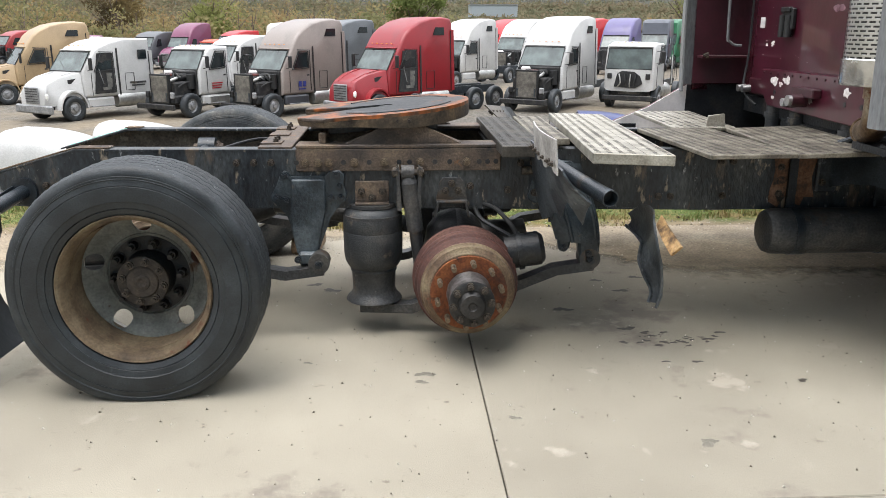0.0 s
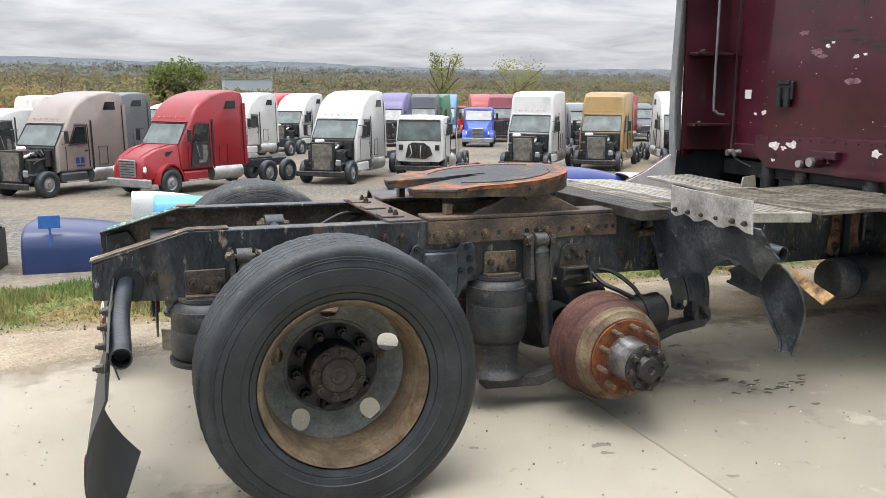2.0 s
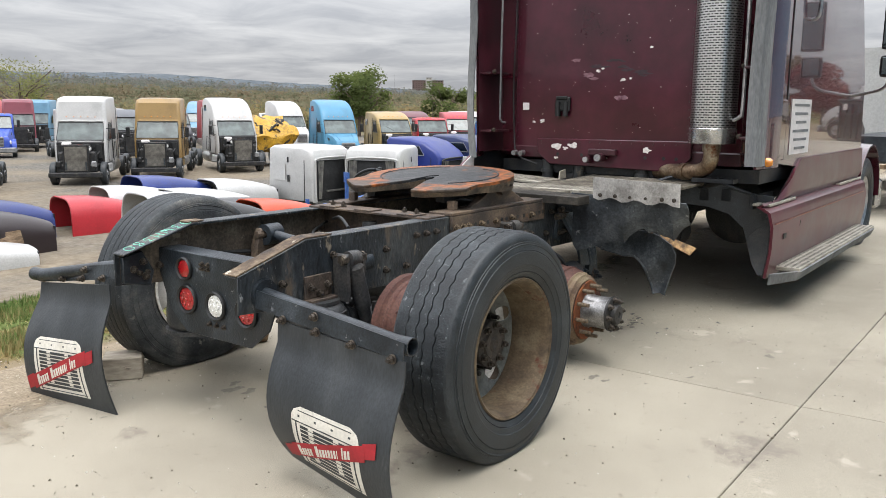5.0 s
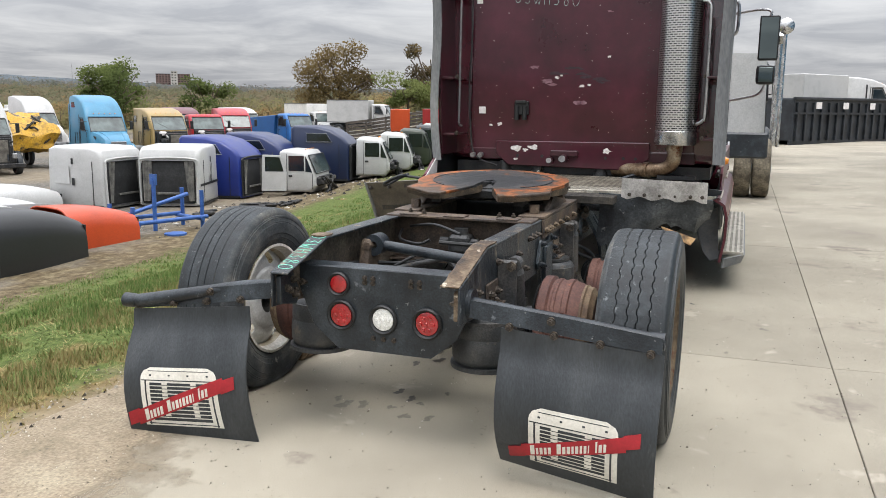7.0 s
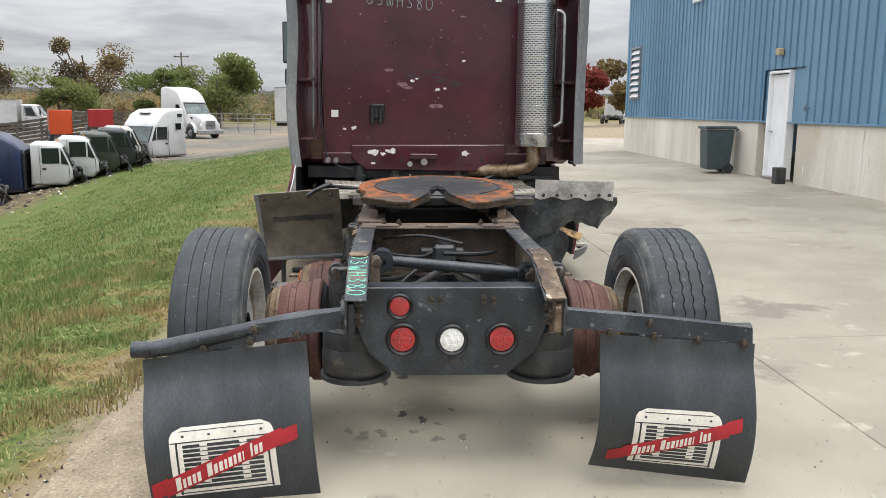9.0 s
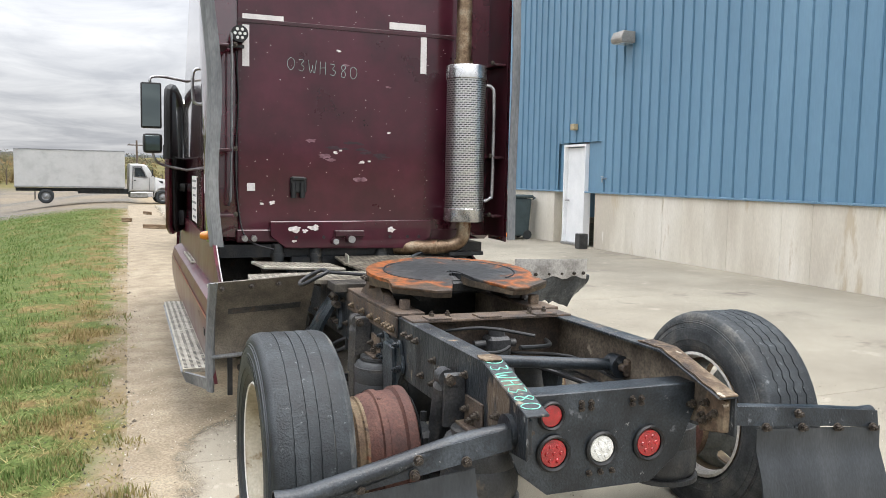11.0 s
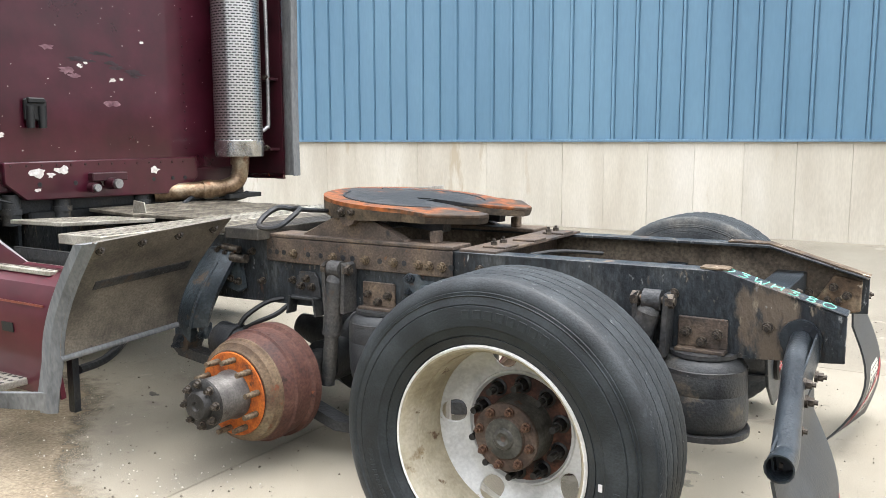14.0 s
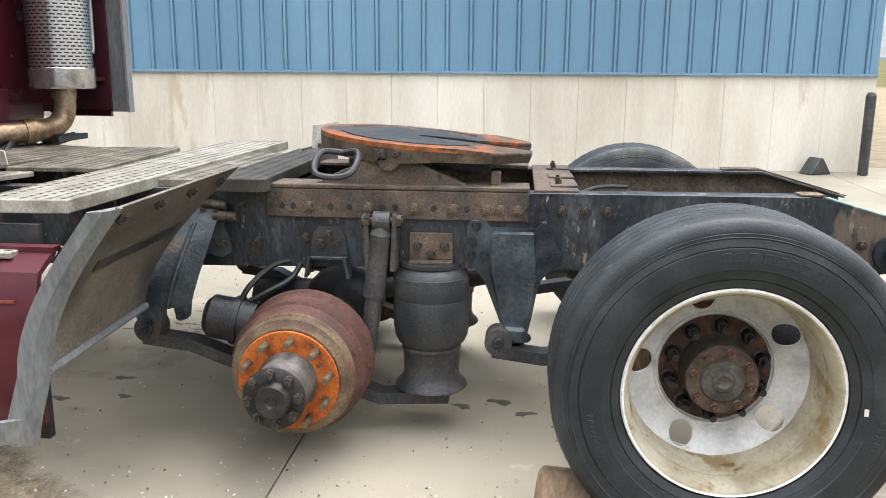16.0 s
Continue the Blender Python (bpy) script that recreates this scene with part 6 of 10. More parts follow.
        part("leaf_spring", B(side_y(s, sheet([[(xb + 0.05, ey - 0.04, ez - 0.035), (xb + 0.05, ey + 0.04, ez - 0.035)], [(xb - 0.13, ey - 0.045, ez - 0.06), (xb - 0.13, ey + 0.035, ez - 0.06)], [(xa + 0.2, 0.46, za - 0.1), (xa + 0.2, 0.54, za - 0.1)], [(xa, 0.46, za - 0.1), (xa, 0.54, za - 0.1)], [(xa - 0.25, 0.44, za - (0.115 if rear else 0.19)), (xa - 0.25, 0.52, za - (0.115 if rear else 0.19))], [(xa - (0.38 if rear else 0.5), 0.37, za - (0.115 if rear else 0.2)), (xa - (0.38 if rear else 0.5), 0.46, za - (0.115 if rear else 0.2))]], 0.045))), M_DARK, truck, "dark steel trailing spring arm")
        part("axle_clamp", B(side_y(s, box((xa, 0.5, za - 0.03), (0.2, 0.1, 0.2), 0.02)), cyl((xa - 0.07, s * 0.47, za - 0.14), (xa - 0.07, s * 0.47, za + 0.11), 0.013), cyl((xa + 0.07, s * 0.47, za - 0.14), (xa + 0.07, s * 0.47, za + 0.11), 0.013)), M_DARK, truck)
        # air spring
        xs, zt, zb = (xa - 0.43 if not rear else -0.4), 0.625, (0.155 if not rear else 0.365)
        bag = [(0.0, zt), (0.1, zt), (0.114, zt - 0.006), (0.131, zt - 0.018), (0.141, zt - 0.045), (0.1435, zt - 0.11), (0.1415, zt - 0.116), (0.1435, zt - 0.122)] + ([(0.142, zb + 0.24), (0.136, zb + 0.205), (0.125, zb + 0.182), (0.112, zb + 0.168), (0.104, zb + 0.16)] if not rear else [(0.148, zb + 0.1), (0.148, zb + 0.05), (0.138, zb + 0.025), (0.12, zb + 0.012)])
        bt = part("air_spring", B(lathe(bag, T(xs, s * 0.41, 0), 40)), M_RUBBER, truck, "black rubber air spring bellows")
        part("piston", B(lathe([(0.1, zb + 0.17), (0.112, zb + 0.166), (0.114, zb + 0.155), (0.107, zb + 0.145), (0.104, zb + 0.06), (0.112, zb + 0.035), (0.132, zb + 0.016), (0.137, zb + 0.005), (0.131, zb), (0, zb)] if not rear else [(0.13, zb + 0.02), (0.155, zb + 0.018), (0.155, zb), (0.05, zb - 0.01), (0.05, zb - 0.03), (0, zb - 0.03)], T(xs, s * 0.41, 0), 36)), M_DARK, bt, "flared black air spring piston")
        part("bead_plate", B(cyl((xs, s * 0.41, zt), (xs, s * 0.41, zt + 0.014), 0.112, seg=36), lathe([(0.128, zt - 0.03), (0.142, zt - 0.036), (0.142, zt - 0.05), (0.13, zt - 0.056)], T(xs, s * 0.41, 0), 36, True)), M_DARK, bt)
        br = part("air_spring_bracket", B(side_y(s, box((xs, 0.437, 0.7), (0.16, 0.012, 0.1), 0.003)), side_y(s, box((xs, 0.42, 0.645), (0.16, 0.12, 0.012), 0.002))), M_RUST_F, truck, "rusty bracket above the air spring")
        bolts(br, [(xs - 0.05, s * 0.443, 0.7), (xs + 0.05, s * 0.443, 0.7), (xs, s * 0.443, 0.67)], (0, s, 0))
        # shock absorber
        xt, zt2 = (xa - 0.26, 0.8) if not rear else (-0.25, 0.805)
        xl, zl = (xa - 0.2, 0.3) if not rear else (-0.13, 0.4)
        a, b = Vector((xt, s * 0.5, zt2)), Vector((xl, s * 0.5, zl))
        md = a.lerp(b, 0.56)
        sh = part("shock_absorber", B(cyl(a.lerp(b, 0.1), md, 0.039, seg=20), cyl(md, b, 0.03, seg=16), cyl(a.lerp(b, 0.1), a.lerp(b, 0.04), 0.042, 0.03, 20), lathe([(0.012, -0.03), (0.036, -0.03), (0.036, 0.03), (0.012, 0.03)], T(*a) @ TO_X, 18, True)), M_DARK, truck, "black telescopic shock absorber")
        part("shock_pin", B(cyl((xt - 0.075, s * 0.5, zt2), (xt + 0.075, s * 0.5, zt2), 0.014), cyl((xt - 0.07, s * 0.5, zt2), (xt - 0.045, s * 0.5, zt2), 0.024, seg=6), cyl((xt + 0.045, s * 0.5, zt2), (xt + 0.07, s * 0.5, zt2), 0.026, seg=6)), M_BOLT, sh)
        part("shock_ear", B(side_y(s, prism([(xt - 0.055, 0.82), (xt - 0.04, 0.83), (xt - 0.03, 0.62), (xt - 0.05, 0.62)], 0.435, 0.52, 'y')), side_y(s, prism([(xt + 0.05, 0.83), (xt + 0.065, 0.82), (xt + 0.06, 0.62), (xt + 0.04, 0.62)], 0.435, 0.52, 'y'))), M_DARK, sh)
        # bump stop bracket
        if not rear:
            xk = 1.29
            k = part("bump_bracket", B(side_y(s, prism([(xk - 0.06, 0.74), (xk - 0.04, 0.765), (xk + 0.04, 0.765), (xk + 0.06, 0.74), (xk + 0.075, 0.655), (xk - 0.075, 0.655)], 0.432, 0.444, 'y', bev=0.003)), side_y(s, box((xk, 0.46, 0.652), (0.15, 0.045, 0.014), 0.003)), side_y(s, prism([(xk - 0.085, 0.58), (xk - 0.07, 0.66), (xk - 0.06, 0.66), (xk - 0.075, 0.58)], 0.434, 0.49, 'y')), side_y(s, prism([(xk + 0.085, 0.58), (xk + 0.07, 0.66), (xk + 0.06, 0.66), (xk + 0.075, 0.58)], 0.434, 0.49, 'y'))), M_DARK, truck, "small black axle stop bracket")
            bolts(k, [(xk - 0.03, s * 0.444, 0.7), (xk + 0.03, s * 0.444, 0.7), (xk, s * 0.444, 0.735)], (0, s, 0))
        # brake chamber
        c0 = Vector((xa + 0.2, s * 0.56, za + 0.1)) if not rear else Vector((xa - 0.2, s * 0.42, za + 0.02))
        dr_ = Vector((0.95, s * 0.05, 0.16)).normalized() if not rear else Vector((-0.8, 0, 0.3)).normalized()
        part("brake_chamber", B(cyl(c0, c0 + dr_ * 0.16, 0.08, seg=22), cyl(c0 + dr_ * 0.055, c0 + dr_ * 0.08, 0.09, seg=22), cyl(c0 + dr_ * 0.16, c0 + dr_ * 0.182, 0.08, 0.06, 22), cyl(c0 - dr_ * 0.12, c0, 0.02)), M_GREASE, truck, "black cylindrical spring brake chamber")
        part("air_hose", B(tube([c0 + dr_ * 0.05 + Vector((0, 0, 0.08)), c0 + Vector((0.02, -s * 0.02, 0.14)), c0 + Vector((-0.05, -s * 0.1, 0.2)), c0 + Vector((-0.15, -s * 0.18, 0.21))], 0.011, 8), tube([c0 + dr_ * 0.02 + Vector((0, 0, 0.08)), c0 + Vector((-0.05, -s * 0.02, 0.12)), c0 + Vector((-0.12, -s * 0.08, 0.16)), c0 + Vector((-0.15, -s * 0.2, 0.24))], 0.011, 8)), M_BLACKP, truck, "thin black brake hoses")

# torque rods, air lines and valve between the rails
part("torque_rod", B(cyl((-0.012, 0.27, 0.805), (-0.075, -0.38, 0.757), 0.027, seg=14), lathe([(0.02, -0.045), (0.055, -0.045), (0.055, 0.045), (0.02, 0.045)], T(-0.01, 0.3, 0.808) @ TO_X, 18, True), lathe([(0.02, -0.04), (0.05, -0.04), (0.05, 0.04), (0.02, 0.04)], T(-0.08, -0.395, 0.755) @ TO_X, 18, True)), M_DARK2, truck, "black transverse torque rod")
part("torque_rod_bracket", B(cyl((-0.16, -0.395, 0.755), (0.0, -0.395, 0.755), 0.018, seg=10), box((-0.14, -0.41, 0.755), (0.035, 0.03, 0.08), 0.008), box((-0.02, -0.41, 0.755), (0.035, 0.03, 0.08), 0.008)), M_RUST_F, truck)
part("torque_rod_bracket", B(cyl((-0.09, 0.32, 0.808), (0.07, 0.32, 0.808), 0.019, seg=10), prism([(-0.13, 0.5), (0.12, 0.5), (0.07, 0.76), (0.05, 0.84), (-0.07, 0.84), (-0.09, 0.76)], 0.31, 0.36, 'y', bev=0.01)), M_RUST_F, truck)
part("relay_valve", B(box((0.4, -0.02, 0.77), (0.11, 0.12, 0.1), 0.015), cyl((0.4, -0.02, 0.82), (0.4, -0.02, 0.855), 0.04), cyl((0.4, -0.12, 0.78), (0.4, 0.1, 0.78), 0.02)), M_DARK, truck)
for k_, pts_ in enumerate(([(0.45, 0.35, 0.82), (0.3, 0.3, 0.79), (0.12, 0.12, 0.8), (0.1, 0.05, 0.83)], [(0.1, 0.0, 0.82), (0.2, -0.2, 0.8), (0.42, -0.3, 0.78)], [(0.12, 0.1, 0.76), (0.0, 0.2, 0.7), (-0.2, 0.25, 0.66)], [(0.12, 0, 0.76), (-0.1, -0.2, 0.7), (-0.3, -0.3, 0.66)], [(0.45, -0.1, 0.72), (0.2, -0.32, 0.74), (-0.1, -0.38, 0.7), (-0.5, -0.4, 0.72)], [(0.45, 0.1, 0.7), (0.2, 0.2, 0.68), (-0.1, 0.38, 0.72), (-0.5, 0.4, 0.74)], [(0.15, -0.1, 0.86), (0.3, 0.1, 0.88), (0.45, 0.3, 0.84)])):
    part("air_line", B(tube(pts_, 0.008 + 0.003 * (k_ % 2), 8)), M_BLACKP, truck)
part("exhaust_bellows_pipe", B(cyl((0.2, 0.0, 0.72), (-0.45, 0.28, 0.7), 0.016)), M_DARK, truck)
for x_ in (-0.62, -0.66):
    for s in (-1, 1):
        bolts(rails[s], [(x_ + 0.05, s * 0.405, 0.72), (x_ - 0.06, s * 0.405, 0.7)], (0, -s, 0))

# air tank under the right rail, second on the left
for s in (-1, 1):
    tk = part("air_tank", B(lathe([(0, 2.8), (0.08, 2.803), (0.1, 2.815), (0.11, 2.84), (0.112, 2.87), (0.112, 2.96), (0.117, 2.962), (0.117, 3.0), (0.112, 3.002), (0.112, 3.6), (0.1, 3.64), (0, 3.66)], T(0, s * 0.5, 0.495) @ TO_X, 28)), M_DARK, truck, "black cylindrical air tank under the frame")
    for x in (2.95, 3.4):
        part("strap", B(lathe([(0.113, x - 0.02), (0.117, x - 0.02), (0.117, x + 0.02), (0.113, x + 0.02)], T(0, s * 0.5, 0.495) @ TO_X, 28, True), side_y(s, box((x, 0.46, 0.7), (0.04, 0.02, 0.36)))), M_DARK2, tk)

# -- deck plates behind the cab --
def tread_mesh(name, lx, ly, m, pitch=0.038, th=0.03):
    """Grip plate of narrow planks with rows of punched slots in raised lips."""
    bm = B(box((0, 0, -th / 2 + 0.0), (lx, ly, th), 0.003))
    nx, ny = max(2, int(lx / pitch)), max(2, int(ly / pitch))
    along = ly > lx
    rs = random.Random(int(lx * 100 + ly * 10))
    for i in range(nx):
        for j in range(ny):
            if (i if along else j) % 5 == 4 or rs.random() < 0.03:
                continue
            x, y = (i + 0.5) * lx / nx - lx / 2, (j + 0.5) * ly / ny - ly / 2
            a, b = (0.0105, 0.0125) if along else (0.0125, 0.0105)
            lo = [bm.verts.new((x + dx * a * 1.45, y + dy * b * 1.35, 0.0003)) for dx, dy in ((-1, -1), (1, -1), (1, 1), (-1, 1))]
            hi = [bm.verts.new((x + dx * a, y + dy * b, 0.0016)) for dx, dy in ((-1, -1), (1, -1), (1, 1), (-1, 1))]
            for k in range(4):
                bm.faces.new((lo[k], lo[(k + 1) % 4], hi[(k + 1) % 4], hi[k]))
            q = [bm.verts.new((v.co.x * 1.0, v.co.y * 1.0, 0.0011)) for v in hi]
            bm.faces.new(q).material_index = 1
    n = nx if along else ny
    w = (lx if along else ly) / n
    for k in range(4, n, 5):
        c = (k + 0.5) * w - (lx if along else ly) / 2
        s, e = 0.0015, (ly if along else lx) / 2 - 0.002
        q = [(c - s, -e), (c + s, -e), (c + s, e), (c - s, e)] if along else [(-e, c - s), (e, c - s), (e, c + s), (-e, c + s)]
        bm.faces.new([bm.verts.new((u, v, 0.0008)) for u, v in q]).material_index = 1
    me = bpy.data.meshes.new(name)
    bm.to_mesh(me)
    bm.free()
    me.materials.append(m)
    me.materials.append(M_ALU_D)
    return me


put("deck_plate", tread_mesh("deck_plate", 0.34, 1.92, M_ALU, 0.044, 0.045), truck, "bent light aluminium tread deck plate", pose(2.09, -0.03, 0.936, -1.0, 1.5, -5.0))
put("deck_plate", tread_mesh("deck_plate", 0.2, 1.2, M_ALU_D, 0.044, 0.05), truck, "grease-blackened tread deck plate", pose(1.6, -0.08, 0.945, 0, 0, 0))
put("deck_plate", tread_mesh("deck_plate", 0.16, 1.0, M_ALU_M, 0.044, 0.03), truck, "worn aluminium tread deck plate", pose(1.785, 0.06, 0.945, 0, 0, -1.5))
put("deck_plate", tread_mesh("deck_plate", 0.4, 0.95, M_ALU_M, 0.044, 0.02), truck, "worn aluminium tread deck plate", pose(2.56, -0.36, 0.924, 0, 0, 3))
put("deck_plate", tread_mesh("deck_plate", 0.42, 0.95, M_ALU_M, 0.044, 0.02), truck, "worn aluminium tread deck plate", pose(3.02, -0.36, 0.928, 0, -2, -3))
put("deck_plate", tread_mesh("deck_plate", 0.36, 0.6, M_ALU, 0.044, 0.02), truck, "worn aluminium tread deck plate", pose(2.72, 0.5, 0.93, 3, 0, 6))
part("deck_tab", B(prism([(2.72, 0.93), (2.83, 0.93), (2.82, 1.0), (2.73, 0.99)], 0.12, 0.128, 'y', bev=0.002)), M_ALU, truck, "small bent aluminium tab on the deck")

M_TORN = mat("scuffed_torn_plastic", (C("#262a2e"), C("#3a3f43"), C("#565b5e")), 7, 0.42, 0, 0.3, 70, [(C("#7d7f7e"), 0.63, 16.0), (C("#5c4a38"), 0.66, 9.0), (C("#9c9b96"), 0.69, 40.0)], 0.35)


# -- quarter fenders in front of the missing wheels --
def guard_left():
    def P(u, v):
        xi = 1.558 + 0.38 * math.sin(min(1.0, v) * 1.45)
        xo = 1.718 + 0.256 * math.sin(min(1.0, v) * 1.5)
        zi, zo = 1.004 - 0.514 * v, 0.943 - 0.494 * v
        return (xi + (xo - xi) * u, 0.615 + 0.565 * u, zi + (zo - zi) * u)
    g = part("quarter_fender", B(sheet([[P(i / 10, j / 12) for i in range(11)] for j in range(13)], 0.007)), M_GUARD, truck, "grey-brown plastic quarter fender with riveted edges")
    part("stiffener", B(sheet([[(P(0.1 + 0.75 * i / 6, 0.37)[0] - 0.006, *P(0.1 + 0.75 * i / 6, 0.37)[1:]) for i in range(7)], [(P(0.1 + 0.75 * i / 6, 0.44)[0] - 0.006, *P(0.1 + 0.75 * i / 6, 0.44)[1:]) for i in range(7)]], 0.006)), M_DARK, g)
    part("lower_lip", B(tube([(P(i / 8, 1.0)[0] - 0.008, P(i / 8, 1.0)[1], P(i / 8, 1.0)[2]) for i in range(9)], 0.013, 8, 0)), M_GREYRUB, g, "bright rolled lower lip")
    part("edge_strip", B(sheet([[(P(1, j / 8)[0] - 0.008, 1.165, P(1, j / 8)[2]), (P(1, j / 8)[0] + 0.03, 1.2, P(1, j / 8)[2] - 0.005), (P(1, j / 8)[0] + 0.075, 1.205, P(1, j / 8)[2] - 0.01)] for j in range(9)] + [[(2.01, 1.165, 0.3), (2.05, 1.195, 0.3), (2.1, 1.2, 0.29)], [(2.03, 1.165, 0.21), (2.06, 1.19, 0.21), (2.1, 1.195, 0.21)]], 0.014)), M_GREYRUB, g, "grey rubber fender edging")
    bolts(g, [(P(u, 0.09)[0] - 0.004, P(u, 0.09)[1], P(u, 0.09)[2]) for u in (0.1, 0.37, 0.64, 0.93)], (-1, 0, 0.4))
    part("bracket", B(tube([(2.25, 0.43, 0.62), (2.2, 0.75, 0.36), (2.12, 1.0, 0.34)], 0.02, 8), box((2.07, 1.06, 0.3), (0.04, 0.03, 0.24))), M_GREASE, g)


def guard_right():
    # torn: a bright riveted strip above, ragged rubber below
    g = part("torn_fender", B(sheet([[(1.63 - 0.02 * math.sin(u * 3.0) + 0.01 * v, -0.71 - 0.54 * u, 1.06 - 0.01 * u - 0.125 * v - 0.012 * v * math.sin(u * 21)) for u in [k / 14 for k in range(15)]] for v in (0, 0.3, 0.65, 1.0)], 0.006)), M_GUARDE, truck, "torn fender with a scuffed bright strip and ragged black rubber")
    bolts(g, [(1.622, -0.74 - 0.48 * u, 0.955) for u in (0.05, 0.25, 0.45, 0.65, 0.85, 1.0)], (-1, 0, 0), BOLT_S)
    rows = []
    for j in range(11):
        v = j / 10
        row = []
        for k in range(25):
            u = k / 24
            rag = 0.33 - 0.13 * sstep(0.2, 0.6, u) + 0.02 * math.sin(u * 17) + (0.025 if k % 5 == 1 else 0.0) - 0.05 * sstep(0.85, 1.0, u)
            row.append((1.648 + 0.06 * v * v + 0.06 * u * v, -0.56 - 0.72 * u - 0.01 * math.sin(v * 5), 0.955 - v * rag - 0.015 * u))
        rows.append(row)
    part("rubber", B(sheet(rows, 0.008)), M_TORN, g, "ragged torn black rubber sheet")
    tb = part("support_tube", B(tube([(1.72, -0.43, 0.86), (1.79, -0.82, 0.832), (1.855, -1.115, 0.81)], 0.034, 14, 3)), M_DARK2, truck, "bent black support tube with open end")
    part("pipe_end", B(lathe([(0.03, 0.0), (0.034, 0.0), (0.035, 0.06), (0.031, 0.06)], T(1.855, -1.115, 0.81) @ Vector((0.2, -0.95, -0.07)).to_track_quat('Z', 'Y').to_matrix().to_4x4(), 16, True)), M_DARK2, tb)
    part("bore", B(cyl((1.8553, -1.117, 0.8098), (1.8556, -1.119, 0.8096), 0.03, seg=16)), M_GREASE, tb)
    # arched scrap of the fender: a bent sheet across the truck with a hanging tongue
    edge_o = [(-0.53, 0.6), (-0.65, 0.665), (-0.76, 0.69), (-0.87, 0.685), (-0.95, 0.665), (-1.03, 0.625), (-1.06, 0.56), (-1.055, 0.5), (-1.02, 0.41), (-1.0, 0.34), (-0.99, 0.285)]
    edge_i = [(-0.54, 0.54), (-0.62, 0.525), (-0.7, 0.515), (-0.77, 0.512), (-0.82, 0.495), (-0.855, 0.465), (-0.875, 0.43), (-0.885, 0.39), (-0.895, 0.35), (-0.905, 0.315), (-0.92, 0.29)]
    rows = []
    for k, ((ya, za_), (yb, zb_)) in enumerate(zip(edge_o, edge_i)):
        rows.append([(2.13 + 0.025 * math.sin(k * 0.9) + 0.018 * math.sin(q * 3.1), ya + (yb - ya) * q, za_ + (zb_ - za_) * q + 0.004 * math.sin(k * 2.3 + q * 7)) for q in (0, 0.25, 0.5, 0.75, 1)])
    sc = part("hanging_scrap", B(sheet(rows, 0.01)), M_TORN, truck, "torn black fender scrap hanging below the rail")
    part("scrap_lip", B(tube([(r_[4][0] - 0.012, r_[4][1], r_[4][2]) for r_ in rows], 0.008, 6, 2)), M_TORN, sc)
    part("scrap_bracket", B(sheet([[(2.16, -0.93, 0.68), (2.16, -1.03, 0.65), (2.17, -1.17, 0.605)], [(2.13, -0.96, 0.64), (2.13, -1.04, 0.605), (2.14, -1.14, 0.56)]], 0.012)), mat("peeled_tan_bracket", (C("#5a4632"), C("#a8865a"), C("#c2a478")), 12, 0.8), sc, "bent bracket with a peeled tan end")
    # cast cab support arm with slots
    AT = [(-0.45, 0.9), (-0.58, 0.955), (-0.72, 0.975), (-0.86, 0.955), (-1.0, 0.905), (-1.14, 0.86), (-1.3, 0.84)]
    AB = [(-0.45, 0.7), (-0.58, 0.74), (-0.72, 0.76), (-0.86, 0.745), (-1.0, 0.7), (-1.1, 0.6), (-1.14, 0.42)]
    ar = part("cab_support_arm", B(sheet([[(3.14 + 0.04 * k, y, z) for k, (y, z) in enumerate(AT)], [(3.14 + 0.04 * k, y, z) for k, (y, z) in enumerate(AB)]], 0.03)), M_DARK2, truck, "cast black support arm beside the rail")
    part("arm_flange", B(tube([(3.12 + 0.04 * k, y, z) for k, (y, z) in enumerate(AT[:6])], 0.014, 8, 2)), M_DARK2, ar)
    part("arm_foot", B(box((3.12, -0.455, 0.79), (0.1, 0.03, 0.22), 0.008)), M_DARK2, ar)
    bolts(ar, [(3.09, -0.473, 0.86), (3.09, -0.473, 0.73)], (0, -1, 0))
    for yy, xx in ((-0.83, 3.23), (-0.98, 3.272)):
        part("slot", B(box((xx, yy, 0.84), (0.012, 0.07, 0.09), 0.004)), M_GREASE, ar)
    part("inner_flap", B(sheet([[(3.36, -1.12, 0.62), (3.38, -1.28, 0.7)], [(3.36, -1.14, 0.45), (3.38, -1.29, 0.5)], [(3.34, -1.18, 0.33), (3.36, -1.3, 0.36)], [(3.3, -1.24, 0.26), (3.3, -1.33, 0.28)]], 0.015)), M_RUBBER, ar, "black rubber flap behind the skirt")
    # rust bleeding through the paint of the right rail
    part("rust_patch", B(sheet([[(2.86 + 0.03 * k + 0.012 * math.sin(k * 2.1 + 5 * v), -0.4365, 0.85 - v * (0.22 + 0.03 * math.sin(k * 1.7))) for k in range(8)] for v in (0, 0.25, 0.5, 0.75, 1)], 0.002)), mat("flaking_brown_rust", (C("#3d322b"), C("#6b4c38"), C("#7f6350")), 11, 0.85, 0.0, 0.35, 80, [(C("#2a2826"), 0.56, 9.0)], 0.35), rails[-1], "brown rust patch on the rail")


guard_left()
guard_right()

# -- cab --
CY = -0.1
